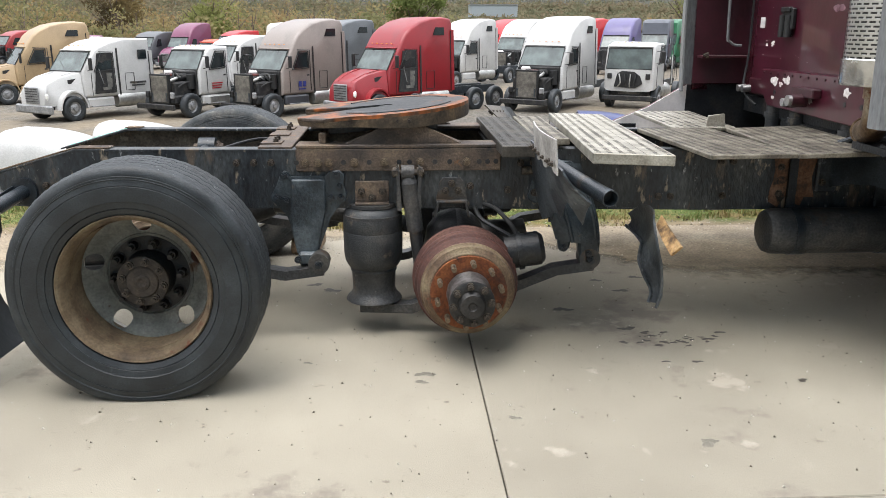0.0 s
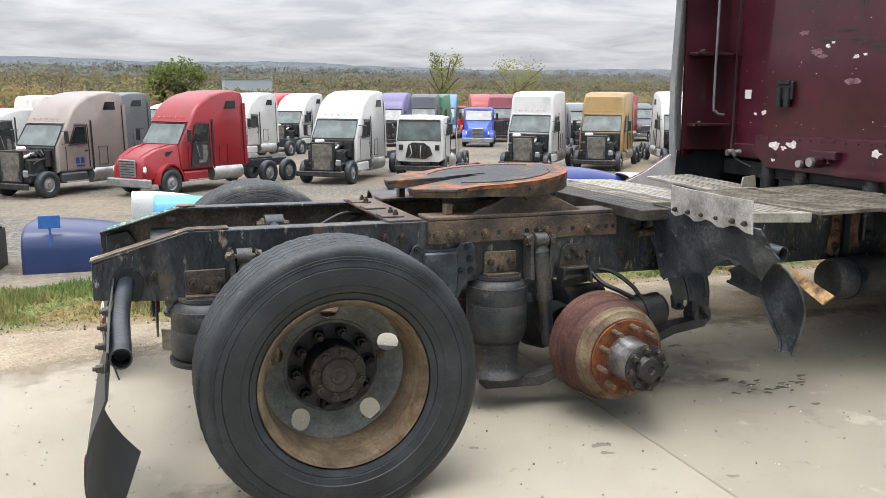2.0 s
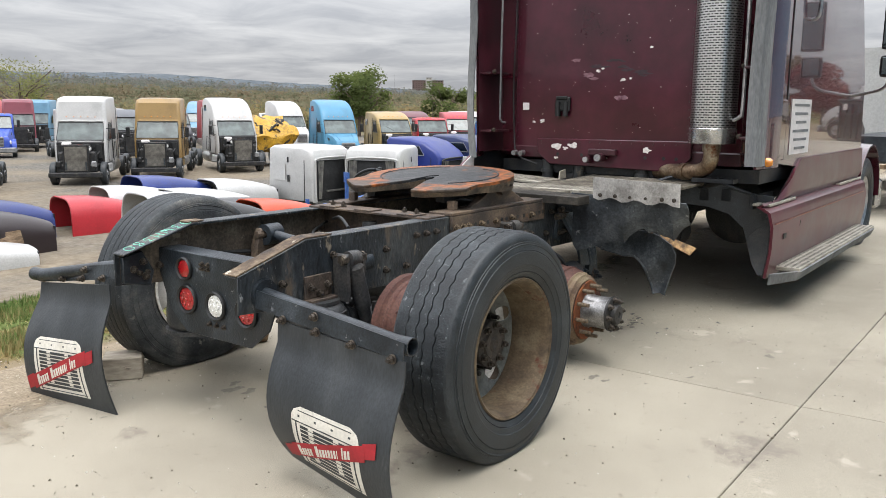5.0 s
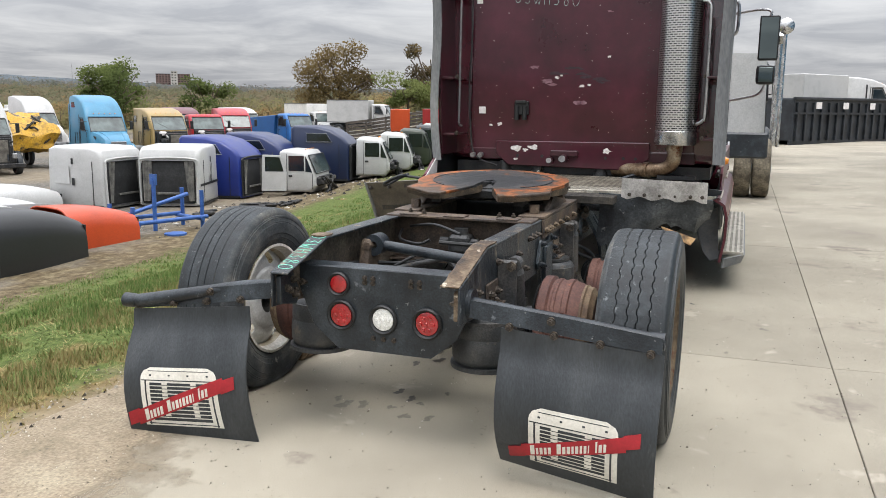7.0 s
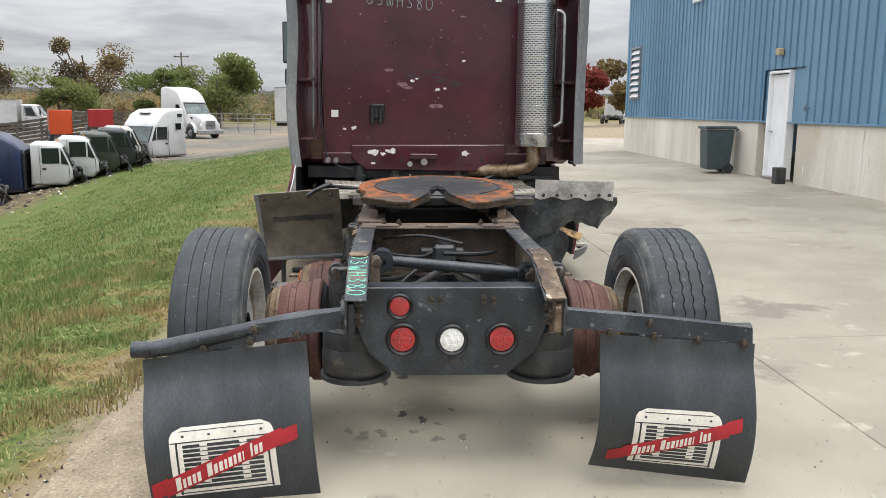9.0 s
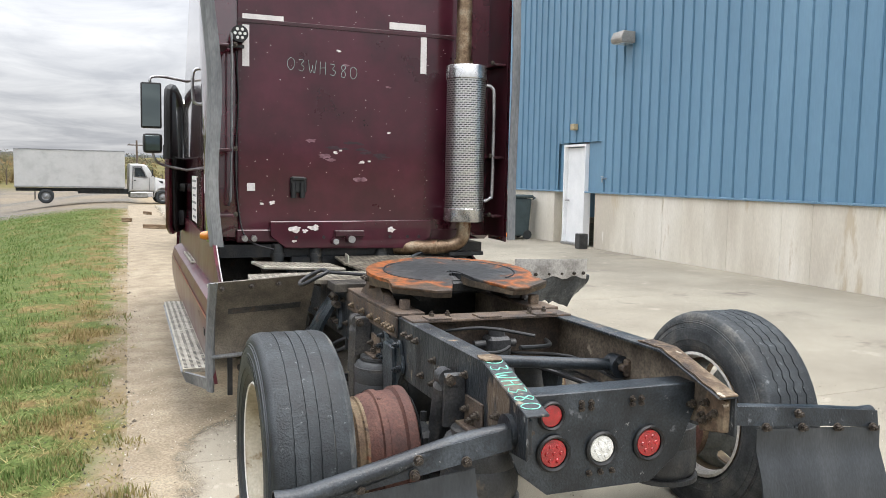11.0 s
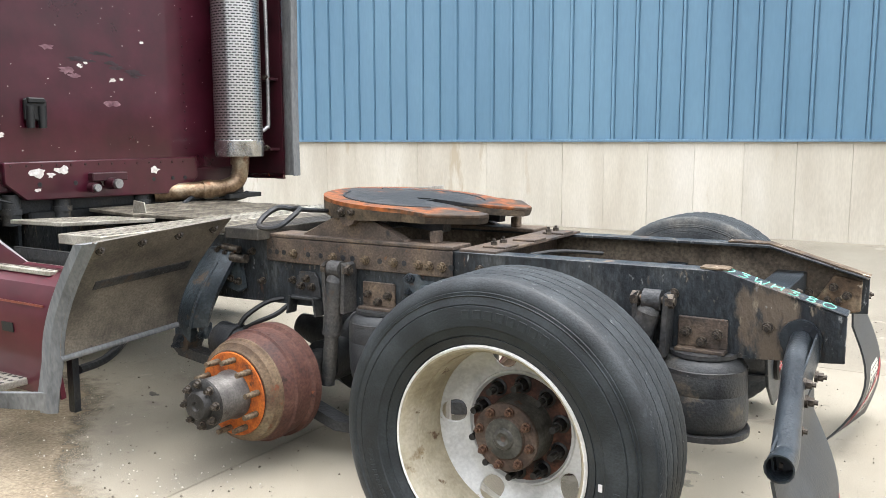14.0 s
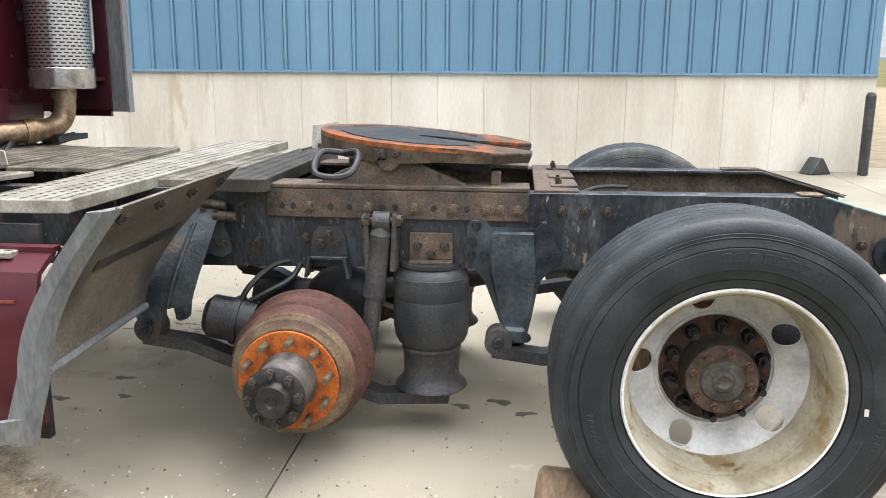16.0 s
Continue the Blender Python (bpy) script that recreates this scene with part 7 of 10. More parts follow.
# pen strokes of the handwritten characters, in a unit box
PEN = {
    "0": [[(0.5, 1), (0.1, 0.8), (0.05, 0.3), (0.4, 0), (0.85, 0.25), (0.9, 0.75), (0.5, 1)]],
    "3": [[(0.1, 0.95), (0.75, 0.9), (0.4, 0.55), (0.8, 0.35), (0.55, 0.02), (0.1, 0.1)]],
    "W": [[(0.0, 1), (0.1, 0.3), (0.25, 0.02), (0.45, 0.35), (0.5, 0.6), (0.6, 0.1), (0.8, 0.05), (1.0, 1)]],
    "H": [[(0.15, 1), (0.12, 0)], [(0.85, 1), (0.85, 0)], [(0.12, 0.5), (0.85, 0.55)]],
    "8": [[(0.75, 0.9), (0.4, 1), (0.2, 0.75), (0.75, 0.35), (0.6, 0.0), (0.2, 0.1), (0.3, 0.45), (0.75, 0.75), (0.75, 0.9)]],
}


def cab():
    # shell of sleeper and cab: side outline pushed across, roof rounded
    prof = [(3.3, 1.06), (3.3, 3.5), (3.5, 3.72), (4.3, 3.8), (5.0, 3.55), (5.7, 2.95), (6.1, 2.45), (6.5, 1.75), (6.6, 1.0), (5.0, 0.95)]
    cb = part("cab_shell", B(prism(prof, CY - 1.17, CY + 1.17, 'y', bev=0.03)), M_MAROON_S, truck, "glossy maroon sleeper cab with weathered paint")
    # back wall: flat riveted panel
    bw = part("back_panel", B(box((3.285, CY, 2.32), (0.03, 1.92, 2.48), 0.004)), M_MAROON, truck, "maroon riveted back panel with chips and scuffs")
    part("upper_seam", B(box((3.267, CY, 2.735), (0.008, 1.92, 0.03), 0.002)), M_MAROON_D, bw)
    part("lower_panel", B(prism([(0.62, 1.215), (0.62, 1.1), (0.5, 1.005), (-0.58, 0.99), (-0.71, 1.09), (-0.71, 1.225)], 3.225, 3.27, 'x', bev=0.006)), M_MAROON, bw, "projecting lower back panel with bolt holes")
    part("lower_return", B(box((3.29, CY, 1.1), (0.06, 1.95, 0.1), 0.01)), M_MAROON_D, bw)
    rnd = random.Random(2)
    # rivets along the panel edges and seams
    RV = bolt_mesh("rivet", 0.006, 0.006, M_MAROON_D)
    q = Vector((-1, 0, 0)).to_track_quat('Z', 'Y').to_matrix().to_4x4()
    for k in range(26):
        for y in (0.84, -0.66):
            put("rivet", RV, bw, at=T(3.27, y, 1.22 + k * 0.06) @ q)
    for k in range(24):
        put("rivet", RV, bw, at=T(3.264, 0.82 - k * 0.07, 2.735) @ q)
    for k in range(14):
        put("rivet", RV, bw, at=T(3.225, 0.58 - k * 0.09, 1.195) @ q)
    for y in (0.42, 0.2, -0.35, -0.5, -0.6):
        part("hole", B(cyl((3.2245, y, 1.09), (3.223, y, 1.09), 0.014, seg=12)), M_GREASE, bw)
    # chips of bare primer
    def chip(y, z, r, seed, x=3.2685, m=M_CHIP, sx=1.0):
        rr = random.Random(seed)
        bm = bmesh.new()
        c = bm.verts.new((x - 0.0008, y, z))
        v = []
        for i in range(14):
            a = 2 * math.pi * i / 14
            p = r * rr.uniform(0.45, 1.1)
            v.append(bm.verts.new((x, y + sx * p * math.cos(a), z + 0.6 * p * math.sin(a))))
        for i in range(14):
            bm.faces.new((c, v[i], v[(i + 1) % 14]))
        part("paint_chip", bm, m, bw, "white bare paint chip" if m is M_CHIP else "dark scuff")
    for i, a in enumerate([(0.43, 1.155, 0.055, 3.2235), (0.35, 1.14, 0.03, 3.2235), (0.28, 1.165, 0.05, 3.2235), (-0.36, 1.15, 0.045, 3.2235), (0.44, 1.06, 0.025, 3.2235), (0.1, 1.76, 0.022), (0.06, 1.78, 0.016), (-0.12, 1.69, 0.03), (-0.18, 1.7, 0.018), (-0.34, 1.933, 0.02), (0.6, 1.36, 0.03), (0.68, 1.35, 0.02), (0.08, 2.56, 0.022), (0.0, 1.08, 0.045, 3.2235)]):
        chip(a[0], a[1], a[2], i, *(a[3:] if len(a) > 3 else ()))
    for i in range(110):
        chip(rnd.uniform(-0.95, 0.8), rnd.uniform(1.25, 2.9), rnd.uniform(0.002, 0.006), 50 + i)
    scuff = mat("dark_rubber_scuff", (C("#1d1216"), C("#3a2630")), 12, 0.6)
    smear = mat("pale_rubbed_smear", (C("#5d3a44"), C("#8a6a72")), 16, 0.5)
    for i in range(16):
        u = rnd.random()
        chip(0.12 - 0.48 * u + rnd.uniform(-0.03, 0.03), 1.77 + 0.05 * math.sin(u * 5) + rnd.uniform(-0.035, 0.035), rnd.uniform(0.012, 0.028), 200 + i, 3.2692, scuff, rnd.uniform(2.0, 3.8))
    for i, (y, z, r) in enumerate(((0.18, 1.73, 0.04), (0.14, 1.7, 0.03), (-0.33, 2.3, 0.02), (0.02, 2.45, 0.02), (-0.1, 1.55, 0.04), (0.3, 1.85, 0.03))):
        chip(y, z, r, 260 + i, 3.2694, smear, 1.6)
    # reflective tape corners and label
    tp = [(0.67, 2.76, 0.31, 0.055), (0.8, 2.55, 0.052, 0.31), (-0.49, 2.79, 0.31, 0.055), (-0.63, 2.58, 0.052, 0.31)]
    for y, z, w, h in tp:
        part("tape", B(box((3.2675, y, z), (0.003, w, h))), M_WHITE, bw, "white reflective tape strip")
    part("label", B(box((3.2675, 0.762, 1.48), (0.003, 0.06, 0.06))), M_WHITE, bw, "small white square label")
    # stock number in marker pen
    for k, ch in enumerate("03WH380"):
        pts = [[(3.2675, 0.485 - 0.083 * k - 0.06 * a, 2.39 + 0.095 * b - 0.007 * k) for a, b in st] for st in PEN[ch]]
        part("marker_digit", B(*[tube(p, 0.0019, 5, 3) for p in pts]), M_CHALK, bw, "pale handwritten marker character")
    # air line holder
    hd = part("hose_holder", B(box((3.255, 0.4, 1.5), (0.03, 0.13, 0.12), 0.008), cyl((3.24, 0.44, 1.4), (3.24, 0.44, 1.52), 0.022), cyl((3.24, 0.37, 1.4), (3.24, 0.37, 1.52), 0.022), box((3.24, 0.405, 1.55), (0.03, 0.1, 0.03), 0.006)), M_BLACKP, bw, "black dummy air line holder")
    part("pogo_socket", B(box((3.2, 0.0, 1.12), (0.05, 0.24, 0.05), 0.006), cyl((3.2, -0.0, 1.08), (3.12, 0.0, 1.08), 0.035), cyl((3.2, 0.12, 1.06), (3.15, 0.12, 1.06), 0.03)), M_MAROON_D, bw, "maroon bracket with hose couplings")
    for ca_, cb_, cr_ in (((3.12, 0.0, 1.08), (3.1, 0.0, 1.08), 0.028), ((3.15, 0.12, 1.06), (3.13, 0.12, 1.06), 0.022), ((3.22, 0.82, 1.09), (3.17, 0.82, 1.085), 0.022), ((3.22, 0.75, 1.09), (3.17, 0.75, 1.085), 0.022)):
        part("coupling", B(cyl(ca_, cb_, cr_)), M_STEEL, bw)
    # round work lamp
    wlp = part("work_lamp", B(cyl((3.24, 0.855, 2.62), (3.17, 0.855, 2.62), 0.062, seg=28), box((3.22, 0.9, 2.53), (0.05, 0.16, 0.02))), M_BLACKP, bw, "round black LED work lamp")
    for k in range(7):
        a = k * math.pi / 3
        r = 0 if k == 6 else 0.036
        part("diode", B(cyl((3.168, 0.855 + r * math.cos(a), 2.62 + r * math.sin(a)), (3.164, 0.855 + r * math.cos(a), 2.62 + r * math.sin(a)), 0.012, seg=10)), M_WHLENS, wlp)
    # side extenders with grey rubber edges
    for s, yb, yt in ((1, 1.03, 1.09), (-1, -1.25, -1.25)):
        o_ = s * 0.05
        rows = [[(3.36, yb + o_ + (yt - yb) * v, 1.06 + 2.3 * v), (3.1, yb + o_ * 0.9 + (yt - yb) * v, 1.06 + 2.3 * v), (2.96, yb + 0.25 * o_ + (yt - yb) * v, 1.06 + 2.3 * v)] for v in (0, 0.25, 0.5, 0.75, 1)]
        sx = part("side_extender", B(sheet(rows, 0.02)), M_MAROON_S, truck, "maroon cab side extender")
        if s > 0:
            wav = lambda v: 0.02 * math.sin(v * 9)
        else:
            wav = lambda v: 0.006 * math.sin(v * 8)
        bk, z0_ = (0.0, 1.05) if s > 0 else (0.045, 1.085)
        rows = [[(2.99, yb + s * 0.062 + (yt - yb) * v + wav(v), z0_ + 2.28 * v), (2.92 - bk * 0.7, yb + s * 0.06 + (yt - yb) * v + wav(v), z0_ + 2.28 * v), (2.89 - bk, yb + s * 0.045 + (yt - yb) * v + wav(v), z0_ + 2.28 * v), (2.885 - bk, yb - s * 0.022 + (yt - yb) * v + wav(v) * 1.2, z0_ + 2.28 * v)] for v in [k / 14 for k in range(15)]]
        part("edge_rubber", B(sheet(rows, 0.012)), M_GREYRUB, sx, "wavy grey rubber edge")
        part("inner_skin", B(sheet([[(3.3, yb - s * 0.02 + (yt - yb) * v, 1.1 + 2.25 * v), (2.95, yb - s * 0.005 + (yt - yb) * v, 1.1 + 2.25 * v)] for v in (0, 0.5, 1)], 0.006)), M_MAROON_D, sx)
        for z in (1.27, 1.75, 2.5):
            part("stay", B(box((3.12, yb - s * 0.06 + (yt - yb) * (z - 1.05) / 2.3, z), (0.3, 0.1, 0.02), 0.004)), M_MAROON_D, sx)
            bolts(sx, [(3.0, yb - s * 0.12, z + 0.012)], (-1, 0, 0))
    # grab rail and hose on the left inner side
    part("grab_rail", B(tube([(3.2, 0.92, 2.6), (3.12, 0.92, 2.5), (3.12, 0.93, 1.5), (3.15, 0.94, 1.36), (3.22, 0.94, 1.34)], 0.009, 8)), M_GREYRUB, truck, "thin steel grab rail")
    part("cable", B(tube([(3.26, 0.87, 2.5), (3.24, 0.86, 2.1), (3.25, 0.88, 1.7), (3.24, 0.86, 1.3), (3.2, 0.8, 1.08), (3.2, 0.6, 1.0)], 0.007, 6)), M_BLACKP, truck)
    # black slab fills the dark gap between cab and frame; cab air springs
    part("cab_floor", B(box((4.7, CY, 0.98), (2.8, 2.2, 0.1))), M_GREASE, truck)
    for y in (0.55, 0.25, -0.3, -0.6):
        part("cab_spring", B(cyl((3.3, y, 0.87), (3.3, y, 1.04), 0.05, seg=18), cyl((3.3, y, 0.93), (3.3, y, 0.96), 0.06, seg=18)), M_RUBBER, truck)
    part("cab_crossbeam", B(box((3.35, 0, 0.9), (0.12, 0.9, 0.08), 0.01)), M_GREASE, truck)

    # exhaust
    mf = part("muffler_shield", B(lathe([(0.158, 1.3), (0.158, 2.4)], T(3.05, -0.925, 0), 64)), perforated(), truck, "perforated stainless muffler guard")
    part("muffler_band", B(lathe([(0.05, 1.225), (0.162, 1.225), (0.165, 1.235), (0.165, 1.33), (0.16, 1.335)], T(3.05, -0.925, 0), 48)), M_CHROME, mf, "bright stainless end band")
    part("muffler_band", B(lathe([(0.16, 2.37), (0.165, 2.375), (0.165, 2.47), (0.16, 2.48), (0.05, 2.48)], T(3.05, -0.925, 0), 48)), M_CHROME, mf, "bright stainless end band")
    part("inner_muffler", B(cyl((3.05, -0.925, 1.24), (3.05, -0.925, 2.46), 0.13, seg=32)), M_DARK, mf)
    part("muffler_grab_bar", B(tube([(3.0, -1.08, 2.33), (2.99, -1.13, 2.31), (2.985, -1.145, 2.2), (2.985, -1.145, 1.5), (2.99, -1.13, 1.42), (3.0, -1.08, 1.39)], 0.014, 10)), M_STEEL, mf, "curved steel grab bar")
    part("exhaust_pipe", B(cyl((3.06, -0.9, 2.48), (3.06, -0.9, 4.1), 0.062, seg=24), cyl((3.06, -0.9, 2.49), (3.06, -0.9, 2.53), 0.075, seg=24)), M_PIPE, truck, "heat-stained upright exhaust stack")
    part("exhaust_elbow", B(tube([(3.05, -0.925, 1.24), (3.05, -0.925, 1.13), (3.06, -0.9, 1.06), (3.085, -0.83, 1.02), (3.13, -0.72, 1.01), (3.32, -0.42, 0.99)], 0.056, 18, 5), cyl((3.05, -0.925, 1.17), (3.05, -0.925, 1.235), 0.064, seg=20), cyl((3.12, -0.735, 1.011), (3.152, -0.685, 1.008), 0.063, seg=20)), M_PIPE, truck, "heat-stained exhaust elbow with clamps")
    for z in (1.6, 2.2):
        part("exhaust_bracket", B(box((3.2, -0.925, z), (0.12, 0.05, 0.05))), M_GREASE, truck)
    part("elbow_bracket", B(box((3.08, -0.95, 0.96), (0.1, 0.3, 0.03)), tube([(3.05, -0.98, 0.97), (3.1, -1.0, 0.95), (3.2, -0.8, 0.9)], 0.02)), M_GREASE, truck)

    # skirts and steps on both sides
    M_PIN = mat("copper_pinstripe", (C("#6b3526"), C("#824433")), 8, 0.35)
    for s in (1, -1):
        x0 = 1.98 if s > 0 else 3.15
        yo = 1.16 if s > 0 else 1.33
        yi = 1.07 if s > 0 else 1.275
        sec = [(yo - 0.01, 0.27), (yo + 0.02, 0.46), (yo + 0.025, 0.64), (yo + 0.0, 0.74), (yo - 0.04, 0.765), (yo - 0.075, 0.78), (yi + 0.015, 0.87), (yi + 0.005, 1.09)]
        rows = []
        for k, x in enumerate((x0, x0 + 0.35, x0 + 0.7, x0 + 0.95, x0 + 1.5, 4.8, 5.3, 5.9, 6.55)):
            up = 0.0 if k < 2 else (0.5 if k == 2 else 1.0)
            rows.append([(x + (0.06 * (0.7 - z) if k == 0 else 0), s * y, z if z < 0.8 else (0.8 + (z - 0.8) * up if k < 3 else z)) for y, z in sec])
        liner = [[(x, s * (abs(y) - 0.016), z) for x, y, z in r] for r in rows]
        sk = part("side_skirt", B(sheet(rows, 0.02)), M_MAROON_K, truck, "maroon side skirt with a copper pinstripe")
        if s > 0:
            part("inner_flare", B(sheet([r[3:] for r in liner[:4]], 0.006)), M_WHITE, sk, "white inner face of the skirt")
        part("inner_liner", B(sheet(liner[3:] if s > 0 else liner, 0.006)), M_GREASE, sk, "black inner liner")
        part("pinstripe", B(sheet([[(x, s * (yo + 0.036), 0.658), (x, s * (yo + 0.035), 0.667)] for x in (x0 + 0.06, 4.0, 6.4)], 0.004)), M_PIN, sk, "thin copper pinstripe")
        put("upper_step", tread_mesh("upper_step", 0.72, 0.13, M_ALU, 0.04, 0.02), sk, "aluminium tread step strip", T(x0 + 0.46, s * (yo - 0.09), 0.795))
        put("upper_step", tread_mesh("upper_step", 1.0, 0.13, M_ALU, 0.04, 0.02), sk, "aluminium tread step strip", T(x0 + 2.9, s * (yo - 0.09), 0.795))
        put("lower_step", tread_mesh("lower_step", 2.9, 0.17, M_ALU, 0.04, 0.03), sk, "aluminium lower step board", T(x0 + 1.7, s * (yo + 0.09), 0.33))
        part("step_edge", B(sheet([[(x0 + 0.05, s * (yo + 0.02), 0.3), (x0 + 0.27, s * (yo + 0.18), 0.31), (x0 + 3.1, s * (yo + 0.18), 0.31)], [(x0 + 0.05, s * (yo + 0.01), 0.22), (x0 + 0.27, s * (yo + 0.15), 0.24), (x0 + 3.1, s * (yo + 0.15), 0.24)]], 0.015)), M_GREYRUB, sk, "grey lower step edge")
        part("skirt_seam", B(sheet([[(x0 + 0.75, s * (yo + 0.0), 0.28), (x0 + 0.75, s * (yo + 0.036), 0.62)], [(x0 + 0.762, s * (yo + 0.0), 0.28), (x0 + 0.762, s * (yo + 0.036), 0.62)]], 0.004)), M_BLACKP, sk)
        part("lower_pocket", B(sheet([[(x0 + 0.28, s * (yo + 0.037), 0.57), (x0 + 0.36, s * (yo + 0.037), 0.57)], [(x0 + 0.28, s * (yo + 0.036), 0.53), (x0 + 0.36, s * (yo + 0.036), 0.53)]], 0.004)), M_BLACKP, sk)
        part("wheel_well", B(box((x0 + 0.35, s * (yi - 0.1), 0.8), (0.5, 0.02, 0.1))), M_GREASE, sk)
        part("marker_lamp", B(lathe([(0.035, 0), (0.032, 0.035), (0.02, 0.055), (0, 0.06)], T(3.3 if s > 0 else 3.1, s * (1.085 if s > 0 else 1.285), 1.105) @ (TO_Y if s > 0 else TO_NY), 18)), M_AMBER, truck, "amber side marker lamp")
        part("fuel_tank", B(lathe([(0, 4.1), (0.2, 4.11), (0.27, 4.15), (0.28, 4.25), (0.28, 5.4), (0.27, 5.45), (0, 5.5)], T(0, s * 0.8, 0.62) @ TO_X, 32)), M_DARK, truck)
        # sign, hatch and windows on the cab side
        ys = CY + s * 1.172
        xg = 4.75 if s > 0 else 4.05
        part("door_sign", B(box((xg, ys + s * 0.002, 1.34), (0.58, 0.004, 0.42))), M_WHITE, cb, "white company sign with unreadable lines")
        for k in range(6):
            part("sign_line", B(box((xg, ys + s * 0.0045, 1.505 - 0.066 * k), (0.46 - 0.07 * (k % 3), 0.003, 0.02))), M_GREYRUB, cb)
        part("locker_hatch", B(box((4.1 if s > 0 else 3.45, ys + s * 0.004, 1.32), (0.56 if s > 0 else 0.3, 0.012, 0.44), 0.005)), M_MAROON_S, cb)
        part("grab_handle", B(tube([(4.15, ys, 2.46), (4.15, ys + s * 0.05, 2.42), (4.15, ys + s * 0.05, 2.2), (4.15, ys, 2.16)], 0.014, 8)), M_STEEL, cb)
    part("side_label", B(box((3.2, 1.108, 1.5), (0.13, 0.004, 0.14))), M_WHITE, truck, "white paper label")
    part("side_seam", B(box((3.62, CY + 1.172, 2.2), (0.012, 0.008, 2.2)), box((3.62, CY - 1.172, 2.2), (0.012, 0.008, 2.2))), M_BLACKP, cb)
    # front end: hood, windshield, front wheels, doors
    part("windshield", B(sheet([[(5.73, CY - 0.98, 2.94), (5.73, CY + 0.98, 2.94)], [(6.49, CY - 1.02, 1.8), (6.49, CY + 1.02, 1.8)]], 0.02)), M_WGLASS, cb)
    part("hood", B(prism([(6.4, 0.75), (6.4, 1.72), (7.6, 1.5), (8.0, 1.3), (8.1, 0.7)], CY - 0.95, CY + 0.95, 'y', bev=0.06)), M_MAROON_S, truck, "maroon engine hood")
    part("bumper", B(box((8.15, CY, 0.5), (0.2, 2.3, 0.36), 0.04)), M_CHROME, truck)
    for s in (1, -1):
        fwl = put("front_wheel", TYRE, truck, "black front tyre", T(7.2, CY + s * 1.14, ZR) @ (TO_NY if s > 0 else TO_Y) @ Matrix.Rotation(0 if s > 0 else math.pi, 4, 'Z'))
        part("rim", B(lathe([(0.286, 0.03), (0.29, 0.01), (0.25, 0.05), (0.18, 0.02), (0.1, 0.01), (0, 0.0)], Matrix.Identity(4), 32)), M_STEEL, fwl)
        part("fender", B(sheet([[(7.2 + 0.62 * math.cos(radians(a)), s * 0.8 + CY, 0.5 + 0.62 * math.sin(radians(a))), (7.2 + 0.62 * math.cos(radians(a)), s * 1.18 + CY, 0.5 + 0.6 * math.sin(radians(a)))] for a in range(0, 181, 15)], 0.02)), M_MAROON_S, truck)
        # mirror on tubular arms
        ym = CY + s * 1.52
        mr = part("mirror", B(box((5.72, ym, 2.25), (0.07, 0.2, 0.46), 0.02, seg=2), box((5.72, ym - s * 0.01, 1.87), (0.09, 0.19, 0.2), 0.04, seg=2)), M_BLACKP, truck, "black door mirror with a lower convex glass")
        part("mirror_glass", B(box((5.682, ym, 2.25), (0.004, 0.17, 0.42)), box((5.672, ym - s * 0.01, 1.87), (0.006, 0.14, 0.15), 0.002)), mirror_mat(), mr, "mirror glass")
        part("mirror_arm", B(tube([(5.85, CY + s * 1.15, 2.52), (5.78, CY + s * 1.4, 2.55), (5.74, ym, 2.53), (5.74, ym, 2.46)], 0.014, 8)), M_STEEL, mr, "steel mirror arm")
        part("mirror_arm", B(tube([(5.85, CY + s * 1.15, 1.6), (5.78, CY + s * 1.4, 1.65), (5.74, ym - s * 0.04, 1.7), (5.74, ym - s * 0.01, 1.78)], 0.014, 8)), M_STEEL, mr, "steel mirror arm")
    # left door standing open
    dr = part("door", B(prism([(0.03, 0.95), (0.03, 1.74), (-0.95, 1.76), (-0.93, 1.0), (-0.8, 0.92)], -0.03, 0.035, 'y', bev=0.02)), M_MAROON_S, truck, "open driver door", at=pose(6.75, 1.03, 0, 0, 0, -14))
    part("window_frame", B(tube([(0.0, 0, 1.7), (-0.1, 0, 2.1), (-0.34, 0, 2.36), (-0.6, 0, 2.46), (-0.8, 0, 2.45), (-0.91, 0, 2.34), (-0.92, 0, 1.72)], 0.045, 8, 3)), M_BLACKP, dr, "black arched window frame")
    part("quarter_frame", B(box((-0.3, 0, 2.02), (0.06, 0.05, 0.7), 0.015)), M_BLACKP, dr)
    # opaque dark panel added for window glass that looks black from behind
    part("window_shade", B(prism([(-0.89, 1.74), (-0.88, 2.34), (-0.78, 2.42), (-0.56, 2.43), (-0.46, 1.74)], -0.012, 0.012, 'y')), M_LINER, dr, "added dark panel where the door window looks black")
    part("door_card", B(prism([(0.0, 0.97), (0.0, 1.73), (-0.93, 1.75), (-0.91, 1.02), (-0.79, 0.94)], -0.075, -0.033, 'y', bev=0.02)), M_BLACKP, dr, "black door lining")
    part("armrest", B(box((-0.5, -0.11, 1.42), (0.6, 0.08, 0.09), 0.03, seg=2)), M_BLACKP, dr)
    part("door_pocket", B(box((-0.45, -0.1, 1.1), (0.66, 0.06, 0.16), 0.02, seg=2)), M_LINER, dr, "dark grey door pocket")
    part("grab_handle", B(tube([(-0.3, -0.09, 1.3), (-0.3, -0.12, 1.34), (-0.3, -0.12, 1.6), (-0.3, -0.09, 1.64)], 0.014, 8)), M_BLACKP, dr)



